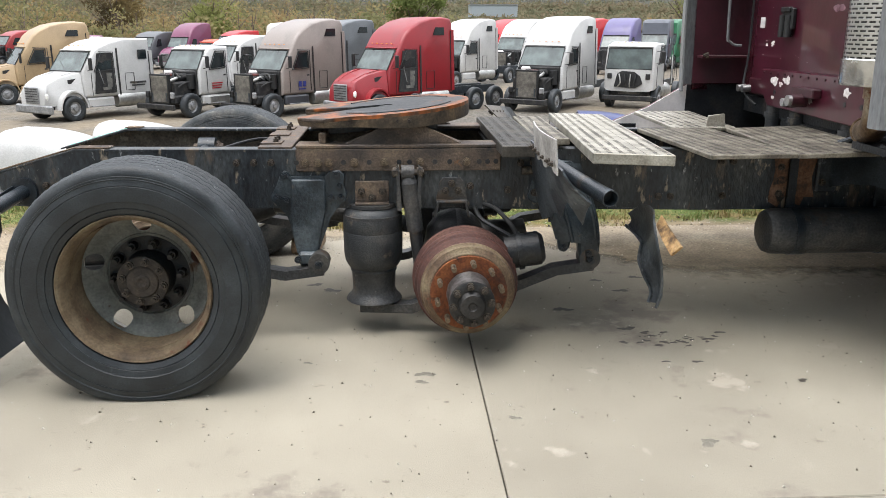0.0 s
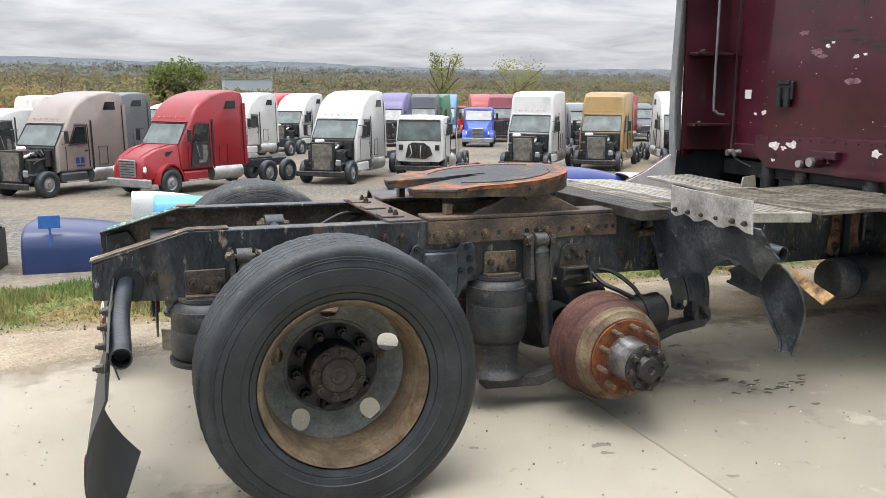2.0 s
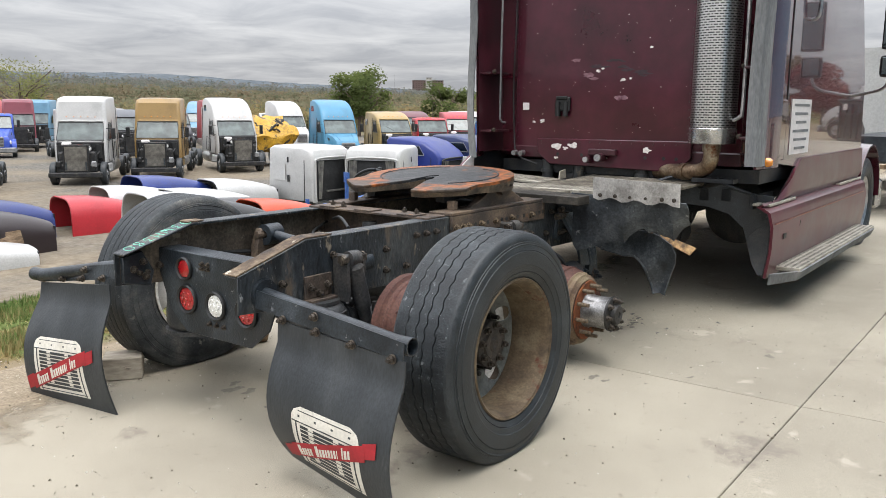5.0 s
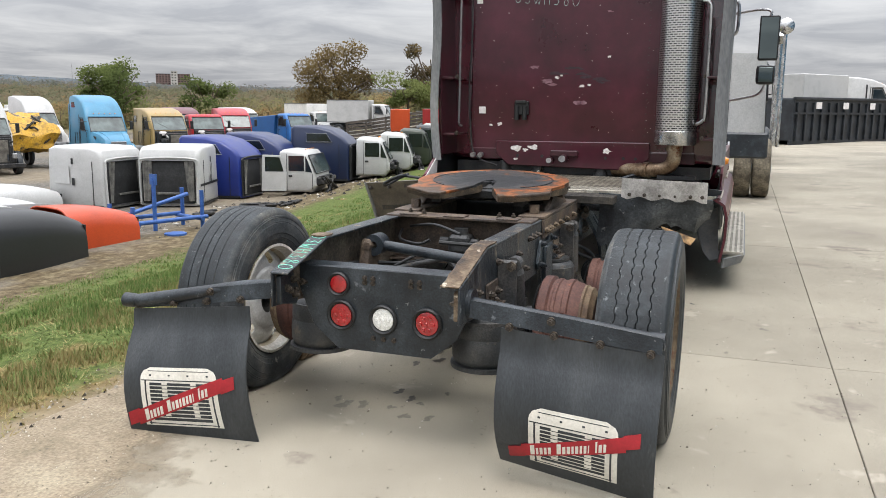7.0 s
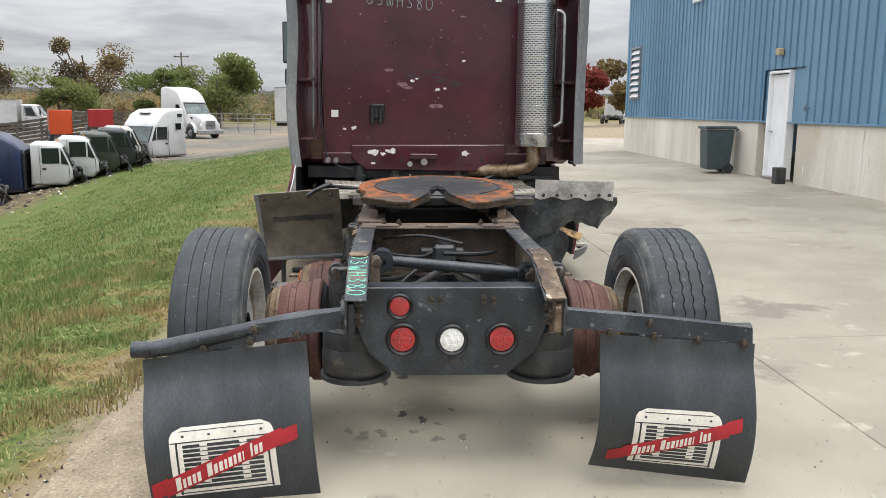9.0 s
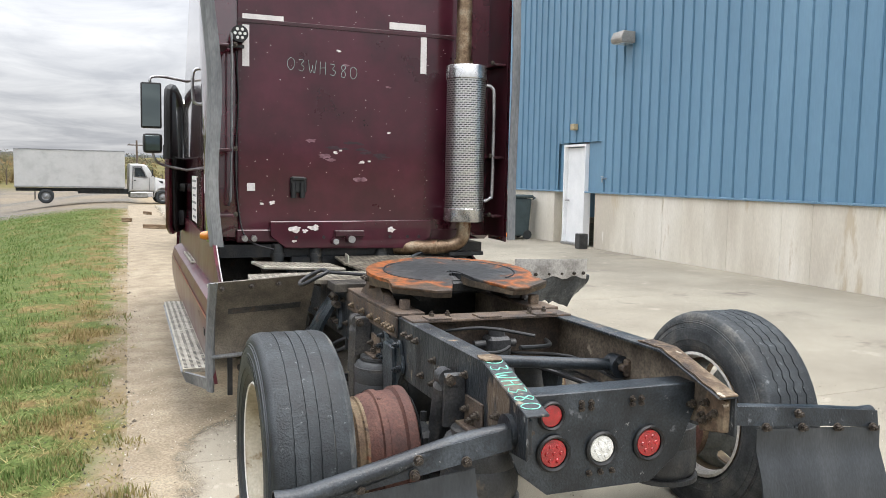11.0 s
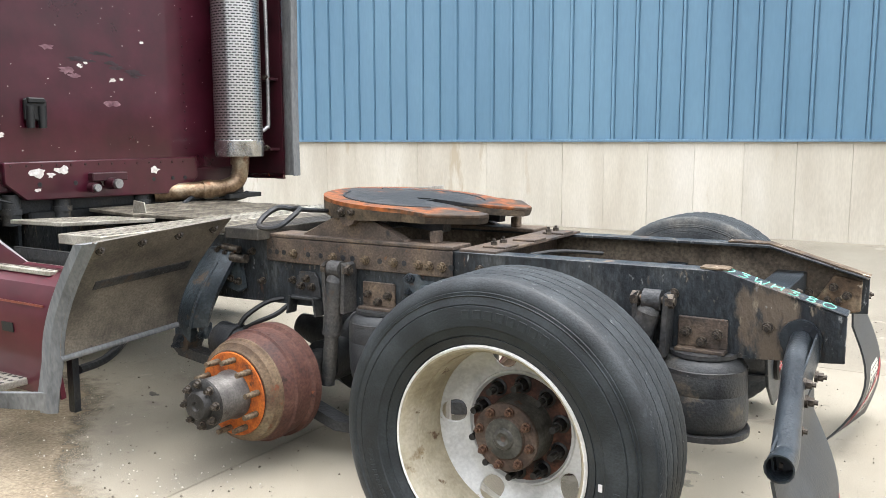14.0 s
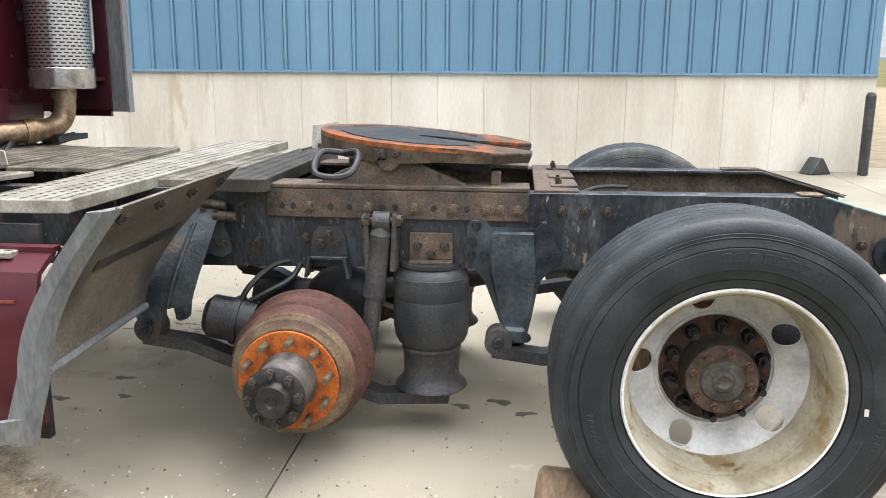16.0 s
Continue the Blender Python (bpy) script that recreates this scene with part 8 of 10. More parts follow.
def perforated():
    m = bpy.data.materials.new("perforated_stainless")
    m.use_nodes = True
    n, l = m.node_tree.nodes, m.node_tree.links
    b = n["Principled BSDF"]
    tc = n.new("ShaderNodeTexCoord")
    sp = n.new("ShaderNodeSeparateXYZ")
    mv = n.new("ShaderNodeVectorMath"); mv.operation = 'SUBTRACT'; mv.inputs[1].default_value = (3.05, -0.925, 0)
    l.new(tc.outputs["Object"], mv.inputs[0]); l.new(mv.outputs[0], sp.inputs[0])
    at = n.new("ShaderNodeMath"); at.operation = 'ARCTAN2'
    l.new(sp.outputs["Y"], at.inputs[0]); l.new(sp.outputs["X"], at.inputs[1])
    sc = n.new("ShaderNodeMath"); sc.operation = 'MULTIPLY'; sc.inputs[1].default_value = 0.158
    l.new(at.outputs[0], sc.inputs[0])
    cb = n.new("ShaderNodeCombineXYZ")
    l.new(sc.outputs[0], cb.inputs[0]); l.new(sp.outputs["Z"], cb.inputs[1])
    br = n.new("ShaderNodeTexBrick")
    br.inputs["Scale"].default_value, br.inputs["Mortar Size"].default_value, br.inputs["Mortar Smooth"].default_value = 1.0, 0.0052, 0.1
    br.inputs["Brick Width"].default_value, br.inputs["Row Height"].default_value = 0.036, 0.0175
    br.inputs["Color1"].default_value = br.inputs["Color2"].default_value = C("#242423")
    br.inputs["Mortar"].default_value = C("#c9c9c7")
    l.new(cb.outputs[0], br.inputs["Vector"])
    l.new(br.outputs["Color"], b.inputs["Base Color"])
    l.new(br.outputs["Fac"], b.inputs["Metallic"])
    b.inputs["Roughness"].default_value = 0.28
    bp = n.new("ShaderNodeBump"); bp.inputs["Strength"].default_value, bp.inputs["Distance"].default_value = 0.6, 0.004
    l.new(br.outputs["Fac"], bp.inputs["Height"]); l.new(bp.outputs[0], b.inputs["Normal"])
    return m


def mirror_mat():
    m = bpy.data.materials.new("mirror_glass")
    m.use_nodes = True
    b = m.node_tree.nodes["Principled BSDF"]
    b.inputs["Base Color"].default_value, b.inputs["Metallic"].default_value, b.inputs["Roughness"].default_value = (0.16, 0.19, 0.19, 1), 1.0, 0.03
    return m


cab()

# stock number on the tail slope of the left rail
for k_, ch_ in enumerate("03WH380"):
    q_ = [[(-0.445 - 0.051 * (k_ + 0.75 * a_), 0.425 - 0.072 * b_, 0.9035 - 0.288 * (0.051 * (k_ + 0.75 * a_)) + 0.0085) for a_, b_ in st_] for st_ in PEN[ch_]]
    part("marker_digit", B(*[tube(p_, 0.0026, 5, 3) for p_ in q_]), M_CHALKG, rails[1], "green handwritten marker character")

# wood and blocks at the wheels
wb_ = part("wood_chunk", B(prism([(-0.16, 0), (0.15, 0), (0.17, 0.07), (0.1, 0.13), (-0.03, 0.15), (-0.15, 0.11), (-0.18, 0.05)], -0.08, 0.09, 'y', bev=0.012)), M_WOOD, None, at=pose(0.44, 1.1, 0.0, 0, 0, 84))
tagged(wb_, "split weathered log chunk chocking the white wheel", "wood")
wb_ = part("wood_block", B(box((0, 0, 0.062), (0.2, 0.16, 0.124), 0.006)), mat("pale_weathered_timber", (C("#8a8275"), C("#a39a8c"), C("#b5ad9f")), 5, 0.9, 0, 0.3, 50, [(C("#5f574c"), 0.66, 9.0)], 0.2, stretch=(0.3, 1, 1)), None, at=pose(-0.44, 1.03, 0.0, 0, 0, -37))
tagged(wb_, "grey timber block on the concrete behind the wheel", "wood")

# ---- parked trucks, cab shells and loose hoods in the yard ----
PAINT = {}


def paint(h, rough=0.42):
    if h not in PAINT:
        r, g, b, _ = C(h)
        PAINT[h] = mat("truck_paint_" + str(len(PAINT)), ((r * 0.86, g * 0.86, b * 0.86, 1), (r, g, b, 1), (min(1, r * 1.06), min(1, g * 1.06), min(1, b * 1.06), 1)), 1.2, rough, 0.0, 0.02, 30, [((r * 0.62, g * 0.6, b * 0.56, 1), 0.68, 2.2), ((r * 0.45, g * 0.43, b * 0.4, 1), 0.72, 6.0)], 0.1, coat=0.25, spec=0.4)
    return PAINT[h]


M_LINING = mat("grey_torn_lining", (C("#4a4a48"), C("#77756f")), 4, 0.9, 0, 0.2)
M_RAD = mat("dusty_radiator_core", (C("#4a4741"), C("#76726a")), 4, 0.7, 0.1, 0.3, 60, None, 0.25)
M_ENG = mat("oily_engine_parts", (C("#131416"), C("#202122"), C("#3a3733")), 5, 0.6, 0.1, 0.4, 25, [(C("#6b3a33"), 0.7, 3.0)], 0.4)
M_VALVE = mat("dull_red_engine_cover", (C("#3a1c19"), C("#6b2e28")), 6, 0.6, 0, 0.2)
M_TANK = mat("dull_polished_fuel_tank", (C("#8f8f8c"), C("#b5b5b1")), 3, 0.35, 0.8, 0.05, 30, None, 0.1)
M_WRIM = mat("dull_grey_wheel", (C("#76787a"), C("#9a9b9b")), 6, 0.5, 0.5, 0.1, 40, None, 0.2)

YT = None


def yard_tyre():
    global YT
    if YT is None:
        bm = B(lathe([(0.28, 0.02), (0.36, -0.005), (0.45, 0.0), (0.495, 0.03), (0.505, 0.06), (0.505, 0.22), (0.495, 0.25), (0.45, 0.28), (0.28, 0.26)], Matrix.Identity(4), 28, True))
        bmesh.ops.recalc_face_normals(bm, faces=bm.faces)
        me = bpy.data.meshes.new("tyre")
        bm.to_mesh(me)
        bm.free()
        me.materials.append(M_TYRE)
        me.polygons.foreach_set("use_smooth", [True] * len(me.polygons))
        me.set_sharp_from_angle(angle=radians(40))
        rm = B(lathe([(0.285, 0.03), (0.28, 0.06), (0.22, 0.1), (0.2, 0.06), (0.1, 0.03), (0.09, -0.02), (0, -0.03)], Matrix.Identity(4), 24))
        bmesh.ops.recalc_face_normals(rm, faces=rm.faces)
        m2 = bpy.data.meshes.new("rim")
        rm.to_mesh(m2)
        rm.free()
        m2.materials.append(M_WRIM)
        YT = (me, m2)
    return YT


def add_wheel(t, x, y, s, name="wheel"):
    a, b = yard_tyre()
    w = put(name, b, t, at=T(x, y, 0.5) @ (TO_NY if s > 0 else TO_Y))
    put("tyre", a, w)


CABS = {
    "hi": ([(-0.52, 0.82), (-0.5, 1.58), (-1.06, 2.46), (-1.14, 2.64), (-1.4, 3.08), (-1.75, 3.4), (-2.3, 3.68), (-2.95, 3.83), (-3.6, 3.87), (-4.05, 3.8), (-4.15, 3.6), (-4.15, 0.82)], 3.84),
    "mid": ([(-0.52, 0.82), (-0.5, 1.62), (-1.1, 2.48), (-1.3, 2.66), (-1.9, 2.92), (-2.7, 3.05), (-4.0, 3.02), (-4.05, 0.82)], 3.02),
    "day": ([(-0.52, 0.82), (-0.5, 1.6), (-1.02, 2.45), (-1.2, 2.6), (-1.6, 2.66), (-2.25, 2.62), (-2.3, 0.82)], 2.62),
    "cabover": ([(-0.5, 0.75), (-0.46, 1.42), (-0.62, 2.36), (-0.75, 2.52), (-1.1, 2.6), (-2.05, 2.54), (-2.1, 0.75)], 2.54),
    "box": ([(-0.52, 0.82), (-0.5, 1.62), (-0.98, 2.5), (-1.02, 2.7), (-1.15, 3.5), (-1.4, 3.72), (-2.2, 3.8), (-3.9, 3.8), (-3.95, 0.82)], 3.8),
}


def half_w(x, z):
    """Half width of a cab at a place: narrower to the roof and to the nose."""
    return 1.13 * (1 - 0.085 * max(0, z - 1.5) / 2.3) * (1 - 0.06 * max(0.0, x + 1.2))


def cab_form(poly):
    """Cab body lofted across: the outline draws in towards both sides, so that all its side edges are rounded."""
    def f(bm):
        cx, cz = sum(p[0] for p in poly) / len(poly), sum(p[1] for p in poly) / len(poly)
        rows = []
        for y, d in ((-1, 0.15), (-0.975, 0.085), (-0.92, 0.035), (-0.82, 0.008), (-0.6, 0), (0, -0.012), (0.6, 0), (0.82, 0.008), (0.92, 0.035), (0.975, 0.085), (1, 0.15)):
            row = []
            for x, z in poly:
                q = math.hypot(cx - x, cz - z)
                px, pz = x + (cx - x) / q * d, z + (cz - z) / q * d
                row.append(bm.verts.new((px, y * half_w(px, pz), pz)))
            rows.append(row)
        n = len(poly)
        for a, b in zip(rows, rows[1:]):
            for i in range(n):
                bm.faces.new((a[i], b[i], b[(i + 1) % n], a[(i + 1) % n]))
        bm.faces.new(rows[0])
        bm.faces.new(rows[-1][::-1])
    return f


def front_face(poly, a, b, inset, w, lift):
    """A pane on the slanted face between outline points a and b."""
    (x0, z0), (x1, z1) = poly[a], poly[b]
    nx, nz = (z1 - z0), -(x1 - x0)
    q = math.hypot(nx, nz)
    nx, nz = nx / q * lift, nz / q * lift
    P = lambda t, y: (x0 + (x1 - x0) * t + nx, y, z0 + (z1 - z0) * t + nz)
    w0, w1 = half_w(x0, z0) * w, half_w(x1, z1) * w
    return sheet([[P(inset, y) for y in (-w0, 0, w0)], [P(1 - inset, y) for y in (-w1, 0, w1)]], 0.015)


def side_quad(pts, s, lift=0.006):
    return sheet([[(x, s * (half_w(x, z) + lift), z) for x, z in pts[:2]], [(x, s * (half_w(x, z) + lift), z) for x, z in (pts[3], pts[2])]], 0.012)


def cab_height(z):
    """True height above the ground of a cab part drawn at height z: the body stands high over its wheels."""
    for (a, b), (c, d) in zip(((0.7, 0.7), (1.6, 1.86), (2.46, 2.7)), ((1.6, 1.86), (2.46, 2.7), (3.9, 3.98))):
        if z <= c or c == 3.9:
            return b + (z - a) * (d - b) / (c - a) if z > 0.7 else z


CAB_PARTS = ("cab", "windshield", "wiper", "windshield_seal", "visor", "side_window", "window_seal", "door_edge", "door_seam", "door_handle", "mirror", "roof_marker", "cab_step", "front_opening", "front_hose", "wiper_cowl")


def raise_cab(t):
    for ob in t.children:
        if ob.type == 'MESH' and not ob.name.startswith("wheel"):
            for v in ob.data.vertices:
                v.co.z = cab_height(v.co.z)


def yard_truck(x, y, head, col, style, hood=True, label="", gone=(), rear=True, far=False, lower=None, z=None, high=True):
    names = {"hi": "high-roof sleeper truck", "mid": "mid-roof sleeper truck", "day": "day cab truck", "box": "tall square sleeper truck"}
    t = thing("parked_truck", label or names[style], "truck", "parked trucks", (x, y, ground_z(x, y) if z is None else z), head)
    P = paint(col)
    poly, top = CABS[style]
    L = poly[-1][0]
    cab = part("cab", B(cab_form(poly)), P, t)
    part("windshield", B(front_face(poly, 1, 2, 0.07, 0.9, 0.012)), M_WGLASS, t)
    part("wiper", B(cyl((poly[1][0] - 0.08, -0.1, poly[1][1] + 0.14), (poly[1][0] - 0.3, -0.65, poly[1][1] + 0.46), 0.015, seg=5)), M_BLACKP, t)
    part("windshield_seal", B(tube([(poly[1][0] - 0.02, -0.99, poly[1][1] + 0.06), (poly[2][0] + 0.05, -0.93, poly[2][1] - 0.03), (poly[2][0] + 0.05, 0.93, poly[2][1] - 0.03), (poly[1][0] - 0.02, 0.99, poly[1][1] + 0.06), (poly[1][0] - 0.02, -0.99, poly[1][1] + 0.06)], 0.022, 6, 0)), M_BLACKP, t)
    part("visor", B(box((poly[2][0] - 0.02, 0, poly[2][1] + 0.03), (0.16, 1.9, 0.05), 0.015)), P if not far else M_BLACKP, t)
    for s in (-1, 1):
        part("side_window", B(side_quad([(-1.9, 1.74), (-1.12, 1.69), (-1.46, 2.34), (-1.9, 2.34)], s, 0.012)), M_GLASS, t)
        if not far:
            def at_side(x_, z_, lift=0.014):
                return (x_, s * (half_w(x_, z_) + lift), z_)
            part("window_seal", B(tube([at_side(-1.95, 1.7), at_side(-1.04, 1.64), at_side(-1.44, 2.4), at_side(-1.95, 2.4), at_side(-1.95, 1.7)], 0.025, 6, 0)), M_BLACKP, t)
            part("door_edge", B(tube([at_side(-2.05, 0.95, 0.0), at_side(-2.05, 2.44, 0.0), at_side(-1.38, 2.46, 0.0)], 0.016, 5, 0)), M_BLACKP, t)
            if style != "day":
                part("sleeper_gap", B(side_quad([(-2.28, 0.85), (-2.2, 0.85), (-2.2, 2.6), (-2.28, 2.6)], s, 0.004)), M_BLACKP, t)
                part("locker_door", B(tube([at_side(-3.0, 1.0, 0.0), at_side(-3.0, 1.55, 0.0), at_side(-2.55, 1.55, 0.0), at_side(-2.55, 1.0, 0.0), at_side(-3.0, 1.0, 0.0)], 0.012, 5, 0)), M_BLACKP, t)
                part("rear_fairing", B(side_quad([(L, 0.9), (L + 0.16, 0.9), (L + 0.16, top - 0.55), (L, top - 0.55)], s, 0.02)), P, t)
                part("fairing_gap", B(side_quad([(L + 0.16, 0.9), (L + 0.2, 0.9), (L + 0.2, top - 0.6), (L + 0.16, top - 0.6)], s, 0.004)), M_BLACKP, t)
            part("cab_step", B(box((-1.35, s * 1.1, 0.52), (1.1, 0.12, 0.04), 0.01)), M_WRIM, t)
            part("door_seam", B(side_quad([(-0.92, 0.9), (-0.9, 0.9), (-0.9, 1.6), (-0.92, 1.6)], s)), M_BLACKP, t)
            part("door_handle", B(side_quad([(-1.95, 1.42), (-1.82, 1.42), (-1.82, 1.47), (-1.95, 1.47)], s, 0.02)), M_BLACKP, t)
            part("mirror", B(box((-0.72, s * 1.38, 1.98), (0.1, 0.18, 0.5), 0.03), tube([(-0.75, s * 1.08, 2.2), (-0.72, s * 1.38, 2.22)], 0.015, 6), tube([(-0.75, s * 1.1, 1.7), (-0.72, s * 1.38, 1.75)], 0.015, 6)), M_BLACKP, t)
            if style in ("hi", "mid"):
                part("sleeper_window", B(side_quad([(-3.75, 2.1), (-3.3, 2.1), (-3.3, 2.5), (-3.75, 2.5)], s)) if style == "mid" else B(side_quad([(-3.6, 3.05), (-2.95, 3.05), (-3.1, 3.4), (-3.6, 3.4)], s)), M_GLASS, t)
            if "door" in gone:
                # flat dark panel on the solid cab in place of its shaded inside
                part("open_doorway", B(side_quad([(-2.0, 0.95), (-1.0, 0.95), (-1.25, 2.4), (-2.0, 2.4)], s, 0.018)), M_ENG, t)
                part("seat", B(box((-1.75, s * 1.12, 1.35), (0.3, 0.06, 0.5), 0.03), box((-1.6, s * 1.12, 1.1), (0.45, 0.06, 0.14), 0.03)), M_LINING, t, "worn grey seat")
                part("steering_column", B(cyl((-1.28, s * 1.13, 1.75), (-1.45, s * 1.13, 1.25), 0.02, seg=6)), M_WRIM, t)
    if not far:
        for k in range(5):
            part("roof_marker", B(box((poly[3][0] + 0.03, -0.6 + 0.3 * k, poly[3][1] + 0.05), (0.06, 0.06, 0.035), 0.01)), M_AMBER, t)
    # chassis
    part("frame_rail", B(box(((L - 3.2) / 2 + 0.3, 0.41, 0.82), (abs(L) + 4.0, 0.08, 0.26))), M_DARK2, t)
    part("frame_rail", B(box(((L - 3.2) / 2 + 0.3, -0.41, 0.82), (abs(L) + 4.0, 0.08, 0.26))), M_DARK2, t)
    for s in (-1, 1):
        add_wheel(t, 0.0, s * 1.17, s)
        if rear:
            for xx in (L - 1.35, L - 2.65):
                add_wheel(t, xx, s * 1.2, s)
        part("fuel_tank", B(lathe([(0, L + 0.3), (0.26, L + 0.3), (0.29, L + 0.34), (0.29, L + 1.9), (0.26, L + 1.95), (0, L + 1.95)], T(0, s * 0.92, 0.68) @ TO_X, 20)) if style != "day" else B(box((-1.6, s * 0.9, 0.62), (1.2, 0.45, 0.4), 0.05)), M_TANK, t)
        part("step_skirt", B(box((-1.3, s * 1.0, 0.66), (1.3, 0.2, 0.34), 0.05)), lower or P, t)
    part("front_axle", B(box((0, 0, 0.45), (0.14, 2.0, 0.12), 0.02)), M_ENG, t)
    part("bumper", B(box((1.02, 0, 0.52), (0.16, 2.3, 0.34), 0.05)) if hood else B(box((0.92, 0, 0.48), (0.12, 2.2, 0.22), 0.03)), (lower or M_WRIM) if hood else M_ENG, t)
    if hood:
        def nose(bm):
            k = set(bm.verts)
            prism([(-0.54, 0.8), (-0.54, 1.64), (0.3, 1.5), (0.85, 1.3), (1.02, 1.05), (1.06, 0.62), (0.5, 0.62), (0.5, 0.8)], -1, 1, 'y', bev=0.05)(bm)
            for v in bm.verts:
                if v not in k:
                    v.co.y *= 0.98 - 0.3 * max(0, v.co.x + 0.4) / 1.4 + (0.12 if v.co.z < 1.15 else 0)
        part("hood", B(nose), P, t)
        for q in (-1, 1):
            part("hood_vent", B(sheet([[(0.05, q * 0.9, 1.42), (-0.35, q * 0.955, 1.46)], [(0.05, q * 0.905, 1.3), (-0.35, q * 0.965, 1.3)]], 0.02)), M_BLACKP, t)
        part("hood_line", B(tube([(-0.5, 0.62, 1.645), (0.3, 0.5, 1.5), (0.86, 0.42, 1.29)], 0.014, 5, 2), tube([(-0.5, -0.62, 1.645), (0.3, -0.5, 1.5), (0.86, -0.42, 1.29)], 0.014, 5, 2)), P, t)
        part("grille", B(box((1.06, 0, 0.98), (0.05, 0.85, 0.5), 0.02)), M_WRIM, t)
        for k in range(6):
            part("grille_bar", B(box((1.09, 0, 0.8 + 0.075 * k), (0.02, 0.78, 0.02))), M_BLACKP, t)
        for s in (-1, 1):
            part("headlamp", B(box((0.96, s * 0.72, 0.95), (0.12, 0.3, 0.2), 0.05)), M_WHLENS, t)
            part("fender", B(sheet([[(0.62 * math.cos(radians(a)), s * 0.75, 0.48 + 0.64 * math.sin(radians(a))), (0.62 * math.cos(radians(a)), s * 1.16, 0.48 + 0.6 * math.sin(radians(a)))] for a in range(0, 181, 20)], 0.05)), P, t)
    else:
        part("firewall", B(box((-0.475, 0, 1.2), (0.07, 1.98, 0.78), 0.02)), M_ENG, t, "bare black firewall")
        part("inner_wing", B(box((0.1, 0, 0.72), (1.0, 1.66, 0.3), 0.05)), M_ENG, t)
        for q in (-1, 1):
            part("air_canister", B(cyl((-0.3, q * 0.78, 1.05), (-0.3, q * 0.78, 1.5), 0.15, seg=14)), M_BLACKP, t)
            part("charge_pipe", B(tube([(0.55, q * 0.42, 1.3), (0.3, q * 0.55, 1.38), (-0.1, q * 0.4, 1.42), (-0.3, q * 0.2, 1.35)], 0.05, 8, 3)), M_TANK, t, "dull metal charge air pipe")
        part("radiator", B(box((0.62, 0, 1.05), (0.14, 0.92, 0.85), 0.02)), M_RAD if not far else M_ENG, t, "dusty exposed radiator")
        part("radiator_frame", B(box((0.6, 0.5, 1.05), (0.16, 0.06, 0.92), 0.01), box((0.6, -0.5, 1.05), (0.16, 0.06, 0.92), 0.01), box((0.6, 0, 1.5), (0.16, 1.06, 0.06), 0.01), box((0.6, 0, 0.6), (0.16, 1.06, 0.08), 0.01)), M_BLACKP, t)
        rnd = random.Random(int(x * 7 + y))
        items = [box((0.05, 0, 0.98), (0.86, 1.5, 0.62), 0.05), box((0.0, 0.05, 1.15), (1.0, 0.55, 0.6), 0.06), box((-0.3, 0, 1.42), (0.6, 0.9, 0.2), 0.05), cyl((0.2, 0.35, 1.35), (-0.4, 0.4, 1.4), 0.1, seg=12), box((0.0, -0.45, 1.0), (0.7, 0.25, 0.5), 0.05)]
        for k in range(9):
            px, py, pz = rnd.uniform(-0.4, 0.5), rnd.uniform(-0.9, 0.9), rnd.uniform(0.75, 1.4)
            items.append(tube([(px, py, pz), (px + rnd.uniform(-0.2, 0.2), py * 0.6, pz + rnd.uniform(-0.1, 0.2)), (px * 0.3, py * 0.4 + rnd.uniform(-0.2, 0.2), 1.2)], rnd.uniform(0.02, 0.05), 6, 3))
        part("engine", B(*items), M_ENG, t, "exposed black engine with hoses")
        if not far:
            part("valve_cover", B(box((-0.05, 0.06, 1.47), (0.85, 0.3, 0.1), 0.03)), M_VALVE, t, "dull red engine cover")
            part("coolant_tank", B(box((-0.34, -0.55, 1.5), (0.22, 0.4, 0.2), 0.05)), M_WHITE, t, "white plastic coolant tank")
            for q in (-1, 1):
                part("headlamp_bracket", B(box((0.66, q * 0.72, 0.88), (0.1, 0.22, 0.2), 0.03)), M_WRIM if q > 0 else M_BLACKP, t)
        for q in (-1, 1):
            part("hose", B(tube([(0.5, q * 0.6, 0.95), (0.2, q * 0.8, 1.2), (-0.3, q * 0.85, 1.3)], 0.025, 6, 3)), M_BLACKP, t)
        part("cowl", B(box((-0.56, 0, 1.55), (0.14, 1.95, 0.16), 0.03)), M_BLACKP, t)
    if high:
        raise_cab(t)
    if style == "cabover":
        for ob in t.children:
            if ob.name.split(".")[0] in CAB_PARTS:
                ob.location.x += 1.32
    return t


W, OW = "#b2b2b0", "#a8a6a0"
t_ = yard_truck(-12.7, 30.4, 236, W, "mid", True, "white mid-roof sleeper truck with its door missing on gravel", ("door",), rear=True)
part("door_mark", B(side_quad([(-3.6, 1.35), (-2.75, 1.35), (-2.75, 1.43), (-3.6, 1.43)], 1, 0.01), side_quad([(-3.5, 1.24), (-2.85, 1.24), (-2.85, 1.3), (-3.5, 1.3)], 1, 0.01)), M_DARK, t_, "faded dark lettering bars")
t_ = yard_truck(-8.2, 31.0, 236, W, "day", False, "white day cab truck with hood removed and exposed radiator", ())
part("door_mark", B(*[side_quad([(-1.75 + 0.05 * k, 1.32 - 0.1 * k), (-1.15, 1.32 - 0.1 * k), (-1.15, 1.37 - 0.1 * k), (-1.75 + 0.05 * k, 1.37 - 0.1 * k)], 1, 0.01) for k in range(3)]), M_RED, t_, "red lettering bars")
yard_truck(-8.3, 38.6, 232, W, "mid", True, "white mid-roof sleeper truck with open doorway", ("door",))
